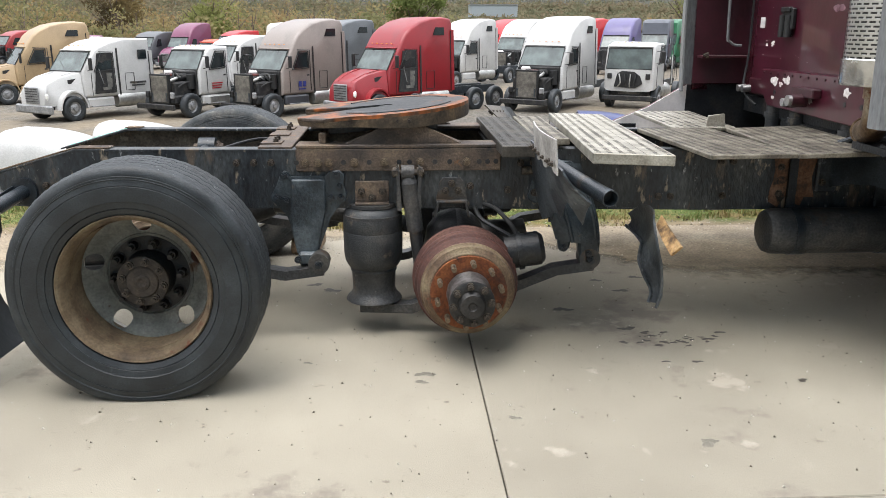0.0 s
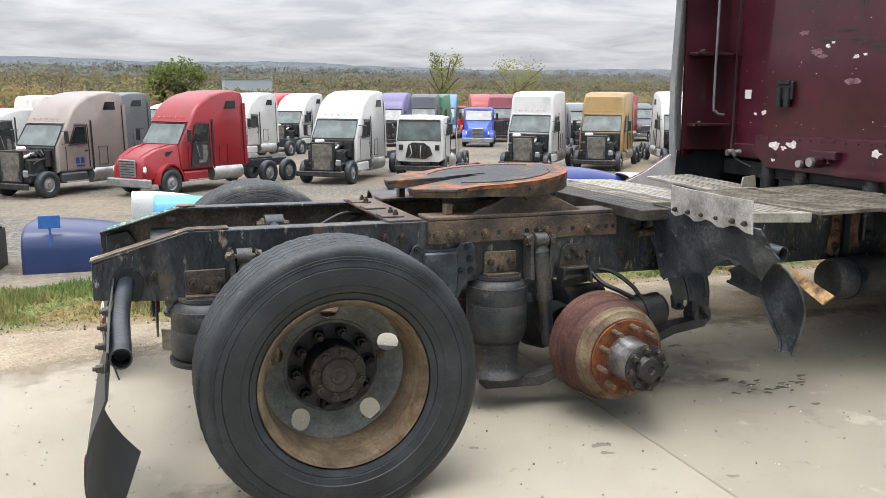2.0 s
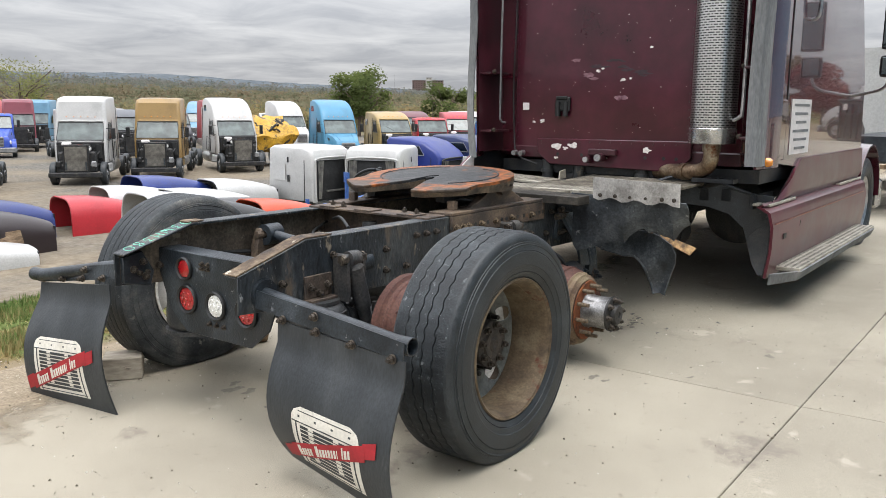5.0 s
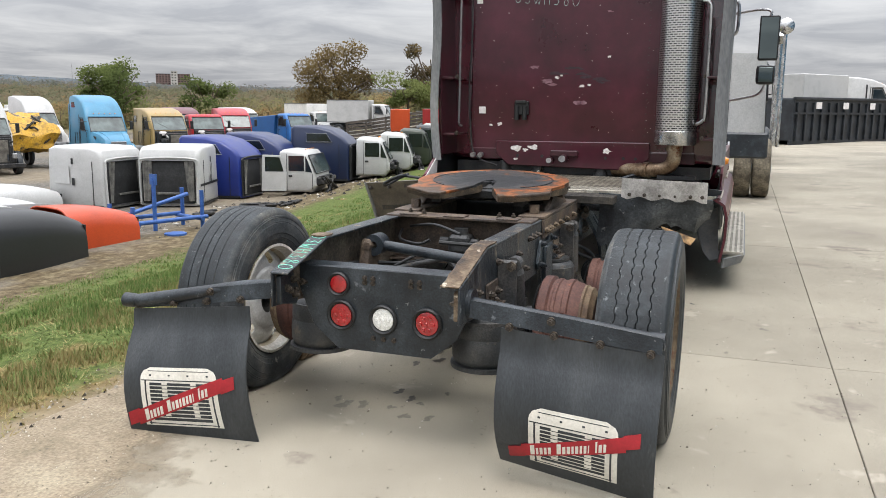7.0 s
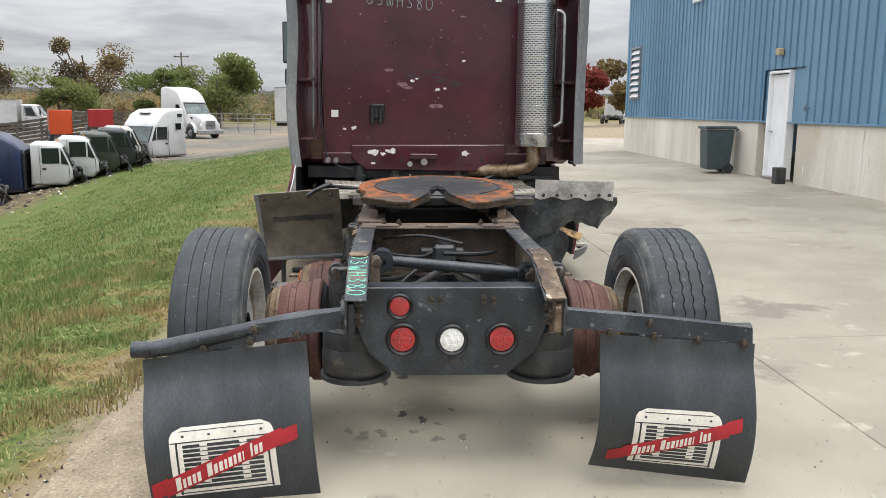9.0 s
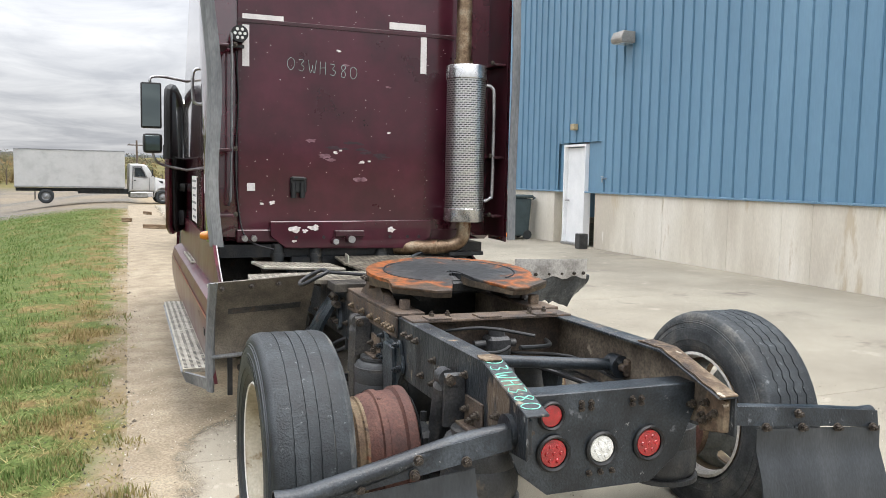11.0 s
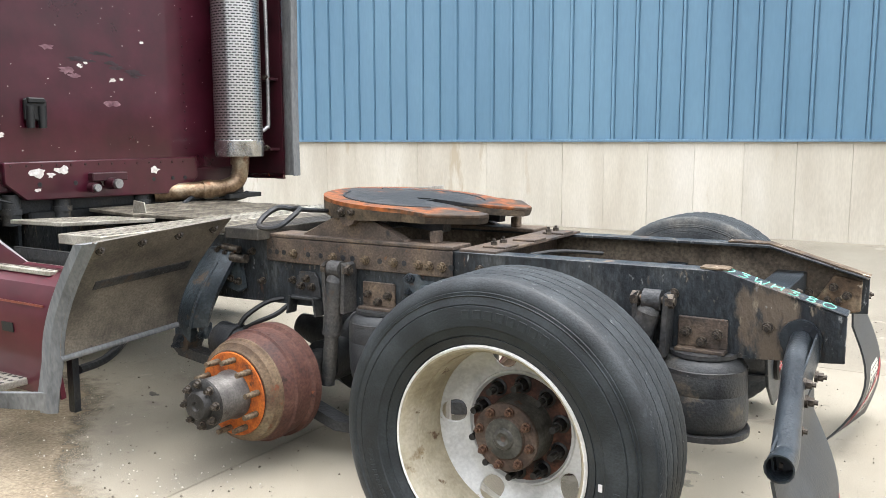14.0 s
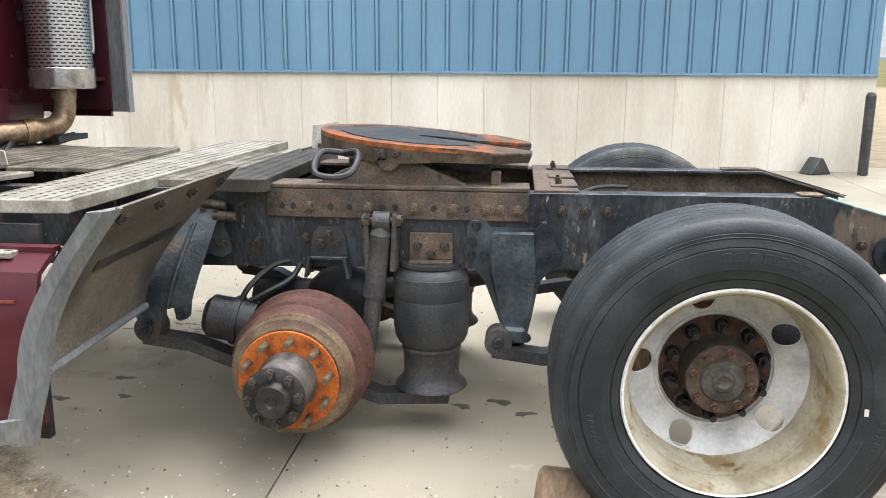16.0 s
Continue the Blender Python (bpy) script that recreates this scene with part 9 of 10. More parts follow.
t_ = yard_truck(-4.7, 30.6, 228, "#837a74", "hi", False, "taupe high-roof sleeper truck with hood removed", (), lower=paint("#3c3f44"))
part("door_mark", B(side_quad([(-1.75, 1.2), (-1.6, 1.2), (-1.6, 1.42), (-1.75, 1.42)], 1, 0.01), side_quad([(-1.5, 1.2), (-1.35, 1.2), (-1.35, 1.42), (-1.5, 1.42)], 1, 0.01), side_quad([(-1.75, 1.08), (-1.35, 1.08), (-1.35, 1.13), (-1.75, 1.13)], 1, 0.01)), mat("blue_lettering", (C("#1f2a6b"), C("#2b3880")), 9, 0.5), t_, "dark blue initials as plain bars")
yard_truck(-0.3, 29.4, 221, "#82161f", "hi", True, "red high-roof sleeper truck with chrome grille and open doorway", ("door",))
yard_truck(6.92, 30.9, 234, W, "hi", False, "white high-roof sleeper truck with hood removed", ())
t_ = yard_truck(11.5, 31.8, 238, W, "cabover", False, "small white cab-over truck with its front panel torn out", ())
part("front_opening", B(prism([(-0.62, 0.95), (-0.5, 1.5), (-0.3, 1.62), (0.25, 1.6), (0.5, 1.42), (0.62, 1.1), (0.3, 0.9)], -0.06, 0.0, 'x', bev=0.01)), M_ENG, t_, "torn dark opening under the windshield", at=T(0.885, 0, 0))
for y_ in (-0.83, 0.84):
    part("lamp_hole", B(box((0.87, y_, 1.4), (0.03, 0.2, 0.24), 0.02)), M_BLACKP, t_, "empty headlamp hole")
for k_ in range(4):
    part("front_hose", B(tube([(0.92, -0.4 + 0.25 * k_, 1.5), (1.0, -0.3 + 0.2 * k_, 1.15), (0.94, -0.45 + 0.27 * k_, 0.95)], 0.03, 6, 3)), M_BLACKP if k_ % 2 else M_TANK, t_)
yard_truck(16.72, 31.9, 230, W, "box", False, "white square-roof sleeper truck with bare engine", ())
yard_truck(20.8, 32.1, 229, "#8f7445", "box", False, "gold-tan square-roof sleeper truck with bare radiator", ())
yard_truck(26.2, 32.5, 245, W, "hi", False, "white high-roof sleeper truck with hood removed", ())
yard_truck(23.2, 53.5, 245, "#2547a8", "day", True, "bright blue day cab truck with hood on", ())
t_ = yard_truck(8.6, 53.0, 232, W, "hi", False, "white high-roof sleeper truck with faded pink lettering", ())
yard_truck(3.8, 45.0, 228, W, "hi", False, "white high-roof sleeper truck behind the red truck", ())
yard_truck(-18.5, 38.5, 215, "#a08a6a", "hi", True, "tan high-roof sleeper truck at the end of a row", ())
yard_truck(-11.0, 46.5, 215, "#d2492a", "day", True, "orange day cab truck with hood on", ())
yard_truck(-4.0, 42.0, 215, "#54585c", "hi", True, "dark grey sleeper truck between others", ())
yard_truck(16.5, 55.0, 240, "#57507a", "hi", False, "purple high-roof sleeper truck in the second row", (), far=True)
yard_truck(21.0, 60.0, 245, "#4c5058", "box", True, "dark grey sleeper truck in the second row", (), far=True)
yard_truck(27.5, 59.0, 245, "#7a3b46", "box", False, "dull maroon sleeper truck in the second row", (), far=True)
yard_truck(25.0, 66.0, 245, "#43748f", "hi", True, "light blue sleeper truck in the back row", (), far=True)
yard_truck(33.0, 55.0, 250, W, "mid", False, "white sleeper truck in the second row", (), far=True)
yard_truck(38.5, 49.0, 250, "#8c262d", "hi", False, "red high-roof sleeper truck in the second row", (), far=True)
yard_truck(43.0, 46.0, 250, W, "hi", True, "white high-roof sleeper truck in the second row", (), far=True)
yard_truck(27.0, 44.0, 250, "#4a4d52", "mid", False, "dark sleeper truck behind the gold truck", (), far=True)
yard_truck(25.0, 46.0, 250, W, "mid", False, "white sleeper truck behind the gold truck", (), far=True)
yard_truck(34.0, 32.3, 240, "#3f7d9c", "hi", True, "light blue high-roof sleeper truck with hood on", ())
yard_truck(36.9, 30.3, 238, "#97804f", "mid", False, "battered gold truck with its front stripped", ())
yard_truck(45.2, 31.4, 226, "#98202b", "mid", False, "red sleeper truck with its hood removed", ())
yard_truck(47.5, 37.0, 235, "#5d2a33", "mid", False, "dull maroon sleeper truck behind red ones", (), far=True)
yard_truck(53.0, 35.3, 240, W, "mid", False, "white sleeper truck behind the red one", (), far=True)
yard_truck(41.0, 30.6, 232, "#a01f2a", "day", False, "wrecked red day cab truck", (), rear=False)
rnd_ = random.Random(21)
BACK = ["#dcdad6", "#c8c6c0", "#8a2a2c", "#b3262c", "#3a4f6e", "#2f6b4a", "#c9592c", "#4a4c50", "#d9d7d2", "#5d87a0", "#6b3350"]
for i_ in range(34):
    bx, by = -38 + 2.9 * i_ + rnd_.uniform(-0.8, 0.8), 66 + rnd_.uniform(-5, 9) - (8 if i_ > 24 else 0)
    c_ = BACK[rnd_.randrange(len(BACK))]
    yard_truck(bx, by, 225 + rnd_.uniform(-14, 30), c_, ("hi", "mid", "day", "box")[rnd_.randrange(4)], rnd_.random() < 0.6, "truck parked in the crowded back row of the yard", (), far=True, rear=False)


# trucks with boxes, tippers and trailers to the north-east
def box_truck(x, y, head, cab_col, box_col, blen, bh, label, z=None):
    t = yard_truck(x, y, head, cab_col, "day", True, label, (), rear=False, far=False, z=z)
    bm = B(box((-2.55 - blen / 2, 0, 1.12 + bh / 2), (blen, 2.44, bh), 0.03))
    b = part("cargo_box", bm, paint(box_col, 0.5), t, "plain box body with metal edges")
    part("box_edge", B(box((-2.55 - blen / 2, 1.225, 1.16), (blen, 0.03, 0.1)), box((-2.55 - blen / 2, -1.225, 1.16), (blen, 0.03, 0.1)), box((-2.55 - blen / 2, 1.225, 1.1 + bh), (blen, 0.03, 0.06)), box((-2.55 - blen / 2, -1.225, 1.1 + bh), (blen, 0.03, 0.06))), M_WRIM, t)
    part("chassis_rail", B(box((-2.5 - blen / 2, 0.4, 0.95), (blen, 0.08, 0.22)), box((-2.5 - blen / 2, -0.4, 0.95), (blen, 0.08, 0.22))), M_DARK2, t)
    for s in (-1, 1):
        add_wheel(t, -2.55 - blen * 0.725, s * 1.2, s)
        part("mud_flap", B(box((-2.55 - blen * 0.725 - 0.7, s * 1.0, 0.55), (0.02, 0.5, 0.6))), M_FLAP, t)
    return t


t_ = box_truck(42.3, 0.05, -86, W, W, 7.0, 2.6, "white box truck standing across the road end")
t_.scale = (0.71, 0.71, 0.71)
box_truck(69.1, 29.7, 282, W, W, 4.0, 2.1, "white box truck behind the yard")
box_truck(68.0, 36.4, 232, W, "#d8d7d2", 6.0, 2.5, "white box truck behind the yard")
t_ = yard_truck(50.2, 28.9, 243, "#2d68a8", "day", True, "blue dump truck with raised sides", ())
part("dump_body", B(prism([(-2.6, 1.3), (-2.5, 2.6), (-2.2, 2.75), (-6.2, 2.5), (-6.4, 1.3)], -1.15, 1.15, 'y', bev=0.03)), paint("#2d5f98"), t_, "ribbed blue dump body")
t_ = thing("hopper_trailer", "tall orange hopper trailer seen from behind near the fence", "trailer", loc=(58.6, 25.0, ground_z(58.6, 25.0)), rz=25)
part("body", B(prism([(-1.4, 0.75), (1.4, 0.75), (1.5, 2.5), (-1.5, 2.5)], -0.75, 0.75, 'y', bev=0.03)), paint("#b8481c"), t_)
for k_ in range(4):
    part("rib", B(box((-1.47, -0.6 + 0.4 * k_, 1.6), (0.06, 0.06, 1.7))), paint("#b8481c"), t_)
for s in (-1, 1):
    add_wheel(t_, 0.4, s * 0.8, s)
    add_wheel(t_, -0.7, s * 0.8, s)
t_ = thing("tipper_trailer", "red tipper trailer parked near the fence", "trailer", loc=(59.0, 22.2, ground_z(59.0, 22.2)), rz=20)
part("body", B(prism([(-1.6, 0.9), (1.6, 0.9), (1.9, 2.15), (-1.9, 2.15)], -0.85, 0.85, 'y', bev=0.03)), paint("#a02c2e"), t_)
for s in (-1, 1):
    add_wheel(t_, 0.6, s * 1.1, s)
    add_wheel(t_, -0.7, s * 1.1, s)
for k_, (a_, b_) in enumerate(((61.0, 15.2),)):
    yard_truck(a_, b_, 226, W, "hi", True, "white high-roof sleeper truck beyond the grass", (), far=True)


# plank fence behind the trailers
M_PLANK = mat("weathered_dark_planks", (C("#2c2925"), C("#4a443d"), C("#655d53")), 5, 0.85, 0, 0.3, 40, None, 0.4)
t_ = thing("plank_fence", "weathered dark plank fence behind the parked trailers", "fence")
for k_ in range(9):
    xa_, ya_, xb_, yb_ = 62.0 + 0.28 * k_, 31.5 - 1.75 * k_, 62.28 + 0.28 * k_, 29.75 - 1.75 * k_
    za_, zb_ = ground_z(xa_, ya_), ground_z(xb_, yb_)
    part("post", B(box((xa_, ya_, za_ + 0.9), (0.14, 0.14, 2.0), 0.01)), M_PLANK, t_)
    for q_ in range(6):
        zo_ = 0.25 + 0.3 * q_
        part("plank", B(sheet([[(xa_ - 0.08, ya_, za_ + zo_), (xb_ - 0.08, yb_, zb_ + zo_)], [(xa_ - 0.08, ya_, za_ + zo_ + 0.22), (xb_ - 0.08, yb_, zb_ + zo_ + 0.22)]], 0.03)), M_PLANK, t_)


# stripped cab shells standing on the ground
M_DOORIN = mat("dark_opening_slab", (C("#0e0f10"), C("#1c1d1e"), C("#2e2f30")), 3, 0.7, 0, 0.2, 20, None, 0.4)
SHELLS = {
    "low": [(0.0, 0.05), (0.0, 1.72), (-0.12, 1.95), (-0.4, 2.08), (-2.0, 2.1), (-2.2, 2.0), (-2.25, 0.05)],
    "aero": [(0.0, 0.05), (0.0, 1.6), (-0.2, 1.85), (-0.75, 2.2), (-1.4, 2.36), (-2.4, 2.36), (-2.5, 2.25), (-2.5, 0.05)],
    "day": [(0.34, 0.3), (0.33, 0.78), (0.02, 1.52), (-0.15, 1.66), (-1.0, 1.7), (-1.12, 1.62), (-1.15, 0.08), (0.1, 0.05)],
    "roof": [(0.34, 0.35), (0.33, 0.8), (0.02, 1.55), (-0.08, 1.68), (-0.5, 2.12), (-1.0, 2.32), (-1.9, 2.36), (-2.0, 0.08), (0.1, 0.05)],
}


def cab_shell(x, y, head, col, style, label, stripe=None, door=False, wrecked=True, lining=True):
    t = thing("cab_shell", label, "cab shell", "cab shells", (x, y, ground_z(x, y)), head)
    P = paint(col)
    poly = SHELLS[style]
    part("body", B(cab_form(poly)), P, t)
    rr = random.Random(int(x * 10))
    if style in ("low", "aero"):
        h = poly[1][1]
        # dark slab on the closed body stands for the shade inside
        part("open_front", B(box((0.012, 0, h * 0.5), (0.05, 1.78, h * 0.86), 0.12, seg=2)), M_DOORIN, t, "dark slab standing for the shaded open front")
        part("front_lip", B(tube([(0.05, -0.95, 0.12), (0.05, -0.97, h * 0.8), (0.05, -0.8, h * 0.97), (0.05, 0.8, h * 0.97), (0.05, 0.97, h * 0.8), (0.05, 0.95, 0.12)], 0.035, 8, 4)), M_BLACKP if col != W else P, t)
        if lining:
            for q in (-1, 1):
                part("curtain", B(sheet([[(0.07 + 0.03 * math.sin(k * 1.7 + v), q * (0.86 - 0.055 * k * (1 - 0.4 * v)), h * (0.93 - 0.8 * v)) for k in range(7)] for v in (0, 0.3, 0.6, 1.0)], 0.015)), M_LINING, t, "torn grey lining")
            part("bunk", B(box((0.05, 0.1, h * 0.28), (0.06, 1.0, 0.07), 0.01)), M_LINING, t)
        for s in (-1, 1):
            if style == "aero":
                part("side_window", B(side_quad([(-1.75, 1.72), (-0.75, 1.72), (-0.95, 2.02), (-1.75, 2.02)], s, 0.012)), M_GLASS, t)
                part("window_frame", B(tube([(-1.8, s * (half_w(-1.3, 1.9) + 0.012), 1.69), (-0.7, s * (half_w(-0.7, 1.7) + 0.012), 1.69), (-0.93, s * (half_w(-0.9, 2.05) + 0.012), 2.05), (-1.8, s * (half_w(-1.7, 2.05) + 0.012), 2.05), (-1.8, s * (half_w(-1.8, 1.7) + 0.012), 1.69)], 0.014, 6, 0)), M_WRIM, t)
            else:
                part("locker_hatch", B(side_quad([(-1.9, 0.85), (-1.3, 0.85), (-1.3, 1.45), (-1.9, 1.45)], s, 0.006)), P, t)
                part("vent", B(side_quad([(-1.2, 0.8), (-1.1, 0.8), (-1.1, 1.05), (-1.2, 1.05)], s, 0.012)), M_BLACKP, t)
                part("vent", B(side_quad([(-1.2, 1.5), (-1.13, 1.5), (-1.13, 1.7), (-1.2, 1.7)], s, 0.012)), M_BLACKP, t)
            if stripe:
                part("stripe", B(side_quad([(-2.2, 0.72), (-0.02, 0.72), (-0.02, 0.8), (-2.2, 0.8)], s, 0.01)), stripe, t)
            part("side_seam", B(side_quad([(-0.42, 0.1), (-0.4, 0.1), (-0.4, 1.6), (-0.42, 1.6)], s, 0.008)), M_BLACKP, t)
            part("base_rail", B(side_quad([(-2.2, 0.06), (-0.02, 0.06), (-0.02, 0.14), (-2.2, 0.14)], s, 0.014)), M_BLACKP, t)
    else:
        part("windshield", B(front_face(poly, 1, 2, 0.06, 0.93, 0.014)), M_WGLASS, t)
        part("windshield_seal", B(tube([(0.345, -0.98, 0.8), (0.04, -0.97, 1.5), (0.04, 0.97, 1.5), (0.345, 0.98, 0.8), (0.345, -0.98, 0.8)], 0.022, 6, 0)), M_BLACKP, t)
        for s in (-1, 1):
            part("side_window", B(side_quad([(-0.72, 0.9), (-0.12, 0.9), (-0.12, 1.48), (-0.72, 1.48)], s, 0.012)), M_GLASS, t)
            part("vent_window", B(side_quad([(-0.06, 0.88), (0.2, 0.84), (0.02, 1.3), (-0.06, 1.48)], s, 0.012)), M_GLASS, t)
            part("door_seam", B(side_quad([(-0.8, 0.15), (-0.785, 0.15), (-0.785, 1.55), (-0.8, 1.55)], s, 0.01), side_quad([(0.2, 0.2), (0.215, 0.2), (0.215, 0.8), (0.2, 0.8)], s, 0.01)), M_BLACKP, t)
            part("door_handle", B(side_quad([(-0.72, 0.66), (-0.58, 0.66), (-0.58, 0.74), (-0.72, 0.74)], s, 0.02)), M_BLACKP, t)
            if style == "roof":
                part("sleeper_window", B(side_quad([(-1.6, 1.35), (-1.25, 1.35), (-1.25, 1.65), (-1.6, 1.65)], s, 0.012)), M_GLASS, t)
                part("roof_vent", B(side_quad([(-1.7, 1.95), (-1.4, 1.95), (-1.4, 2.1), (-1.7, 2.1)], s, 0.012)), M_GLASS, t)
        if style == "roof":
            part("roof_cap", B(box((-0.55, 0, 2.13), (0.35, 0.7, 0.03), 0.01)), M_GLASS, t, "dark roof scoop")
        for k in range(5):
            part("roof_marker", B(box((poly[3][0] - 0.06, -0.5 + 0.25 * k, poly[3][1] + 0.05), (0.05, 0.05, 0.03), 0.008)), M_AMBER, t)
        if wrecked:
            part("dashboard", B(box((0.4, 0, 0.5), (0.2, 1.85, 0.36), 0.07)), M_ENG, t, "black torn dashboard")
            for k in range(10):
                part("loose_harness", B(tube([(0.42, rr.uniform(-0.9, 0.9), 0.66), (0.62, rr.uniform(-0.9, 0.9), rr.uniform(0.3, 0.65)), (rr.uniform(0.55, 0.8), rr.uniform(-0.9, 0.9), 0.06)], rr.uniform(0.02, 0.06), 6, 3)), M_ENG, t)
            for k in range(4):
                part("loose_vent", B(box((0.52, -0.75 + 0.5 * k, 0.45 + 0.1 * (k % 2)), (0.2, 0.22, 0.16), 0.03)), M_LINING if k % 2 else M_ENG, t)
        if door:
            d = part("open_door", B(prism([(-0.95, 0.12), (0.0, 0.12), (0.02, 0.85), (-0.22, 1.5), (-0.9, 1.52)], -0.03, 0.03, 'y', bev=0.01)), P, t, "open door hanging on its hinge", at=T(-0.8, -1.14, 0) @ Matrix.Rotation(radians(14), 4, 'Z'))
            part("door_glass", B(prism([(-0.8, 0.88), (-0.1, 0.88), (-0.25, 1.42), (-0.8, 1.44)], -0.036, 0.036, 'y')), M_GLASS, d)
    return t


cab_shell(18.8, 18.3, -88, W, "low", "white stripped sleeper shell with open front on the ground")
cab_shell(19.4, 16.95, 202, W, "low", "white stripped cab shell with black stripe and open front", stripe=M_BLACKP)
cab_shell(23.5, 16.3, -82, "#122770", "aero", "bright blue stripped cab shell with hanging lining")
cab_shell(26.3, 16.2, -80, "#122452", "aero", "dark blue stripped cab shell with open front", lining=False)
cab_shell(25.2, 14.5, -78, W, "day", "white day cab shell with open door and torn dashboard", door=True)
cab_shell(28.5, 14.4, -76, "#12203f", "aero", "navy sleeper shell standing on the ground", lining=False)
cab_shell(29.3, 13.3, -72, W, "day", "white cab shell with green window pillars")
cab_shell(30.7, 12.8, -72, W, "day", "white cab shell with an open doorway")
cab_shell(31.9, 12.4, -70, "#33392f", "day", "dark green cab shell with broken windshield")
cab_shell(33.1, 12.1, -70, "#26292b", "day", "black cab shell with crushed front")
cab_shell(34.2, 12.2, -70, OW, "day", "white cab shell with its dashboard torn out")
cab_shell(36.2, 12.5, 150, W, "roof", "white high-roof cab standing stripped on the grass edge")


def loose_hood(x, y, head, col, label, L=1.9, w=2.0, h=0.75, flip=False, m=None):
    t = thing("truck_hood", label, "truck hood", "loose hoods", (x, y, ground_z(x, y) - 0.02), head)
    rows = []
    for i in range(13):
        u = i / 12
        row = []
        for j in range(15):
            a = math.pi * j / 14
            wy = w / 2 * (1 - 0.28 * u ** 2)
            cy_ = math.copysign(abs(math.cos(a)) ** 0.5, math.cos(a))
            cz = abs(math.sin(a)) ** 0.45
            row.append((L * (u - 0.5), wy * cy_, h * (1 - 0.34 * u ** 2.6) * cz))
        rows.append(row)
    M_ = m or paint(col)
    part("skin", B(sheet(rows, 0.025)), M_, t)
    part("nose", B(sheet([[(L * 0.5, w * 0.34 * c, z) for c in (-1, -0.5, 0, 0.5, 1)] for z in (0.05, h * 0.6)], 0.03)), M_BLACKP, t, "dark grille opening")
    part("rear_edge", B(tube([(-L / 2, w / 2 * math.copysign(abs(math.cos(a)) ** 0.5, math.cos(a)), h * abs(math.sin(a)) ** 0.45) for a in [math.pi * k / 14 for k in range(15)]], 0.025, 6, 0)), M_, t)
    return t


loose_hood(-7.2, 16.4, -8, W, "white fibreglass truck hood lying on the gravel", 2.2, 2.1, 1.3)
loose_hood(-4.75, 15.9, -6, W, "tall white fibreglass truck hood standing on the gravel", 2.3, 1.8, 1.45)
loose_hood(-1.75, 15.9, -8, "#1b2c55", "navy blue truck hood on the ground", 2.35, 2.1, 1.0)
loose_hood(0.3, 17.2, -4, W, "white fibreglass panel behind a pale blue hood", 2.3, 0.7, 1.42)
loose_hood(0.85, 16.0, -6, "#4b95bf", "pale blue truck hood standing upright", 2.4, 1.2, 1.4)
loose_hood(1.6, 15.0, -12, "#55585c", "grey truck hood lying low in the grass", 2.3, 2.0, 0.6)
loose_hood(3.35, 16.4, -20, "#a01922", "bright red truck hood on the ground", 2.6, 1.9, 1.05)
loose_hood(3.7, 14.7, -12, "#5a1720", "dark maroon truck hood on the ground", 1.7, 1.7, 0.65)
loose_hood(5.5, 16.2, -14, W, "white truck hood lying low on the ground", 2.0, 1.8, 0.55)
t_ = loose_hood(6.4, 17.6, -10, "#2a2122", "brown-black truck hood with a peeled patch", 2.4, 1.9, 1.1)
part("peeled_patch", B(sheet([[(-0.15, -0.86, 0.62), (0.35, -0.84, 0.66)], [(-0.1, -0.93, 0.3), (0.4, -0.9, 0.34)]], 0.02)), M_WOOD, t_, "peeled tan patch")
loose_hood(7.6, 19.8, -10, "#1b2c66", "dark blue truck hood on the ground", 2.3, 2.0, 1.1)
loose_hood(10.2, 19.4, -12, "#a8252e", "red truck hood on the ground", 2.1, 2.0, 1.0)
loose_hood(12.2, 20.3, -12, W, "long white truck hood on the ground", 2.6, 2.0, 1.05)
loose_hood(14.4, 22.0, -10, "#1d3070", "deep blue truck hood on the ground", 2.6, 2.0, 1.15)
loose_hood(13.6, 18.9, -12, W, "white truck hood on the ground", 2.6, 2.0, 0.95)
loose_hood(16.3, 20.6, -14, W, "white truck hood on the ground", 2.4, 2.1, 1.0)
loose_hood(10.2, 15.2, -10, W, "tall white truck hood behind a black one", 2.6, 2.0, 1.4)
loose_hood(10.1, 13.7, -8, "#232425", "black truck hood with scraped paint", 2.4, 1.9, 1.35)
loose_hood(12.75, 14.3, -14, "#b3431f", "orange truck hood on the ground", 2.1, 1.9, 1.0)
loose_hood(14.0, 17.0, -12, "#2b2c2e", "dark grey truck hood on the ground", 2.5, 2.0, 0.75)

# small blue sign on a thin post at the foot of the bank
M_SIGNB = mat("blue_sign_paint", (C("#1d4f8f"), C("#2b62a5")), 5, 0.5, 0, 0.05)
t_ = thing("sign_post", "small blank blue sign on a thin blue post", "sign", loc=(-2.5, 15.0, ground_z(-2.5, 15.0)), rz=4)
part("post", B(cyl((0, 0, -0.1), (0, 0, 1.1), 0.025, seg=8)), M_SIGNB, t_)
part("plate", B(box((0, -0.03, 1.1), (0.42, 0.02, 0.27), 0.008)), M_SIGNB, t_)

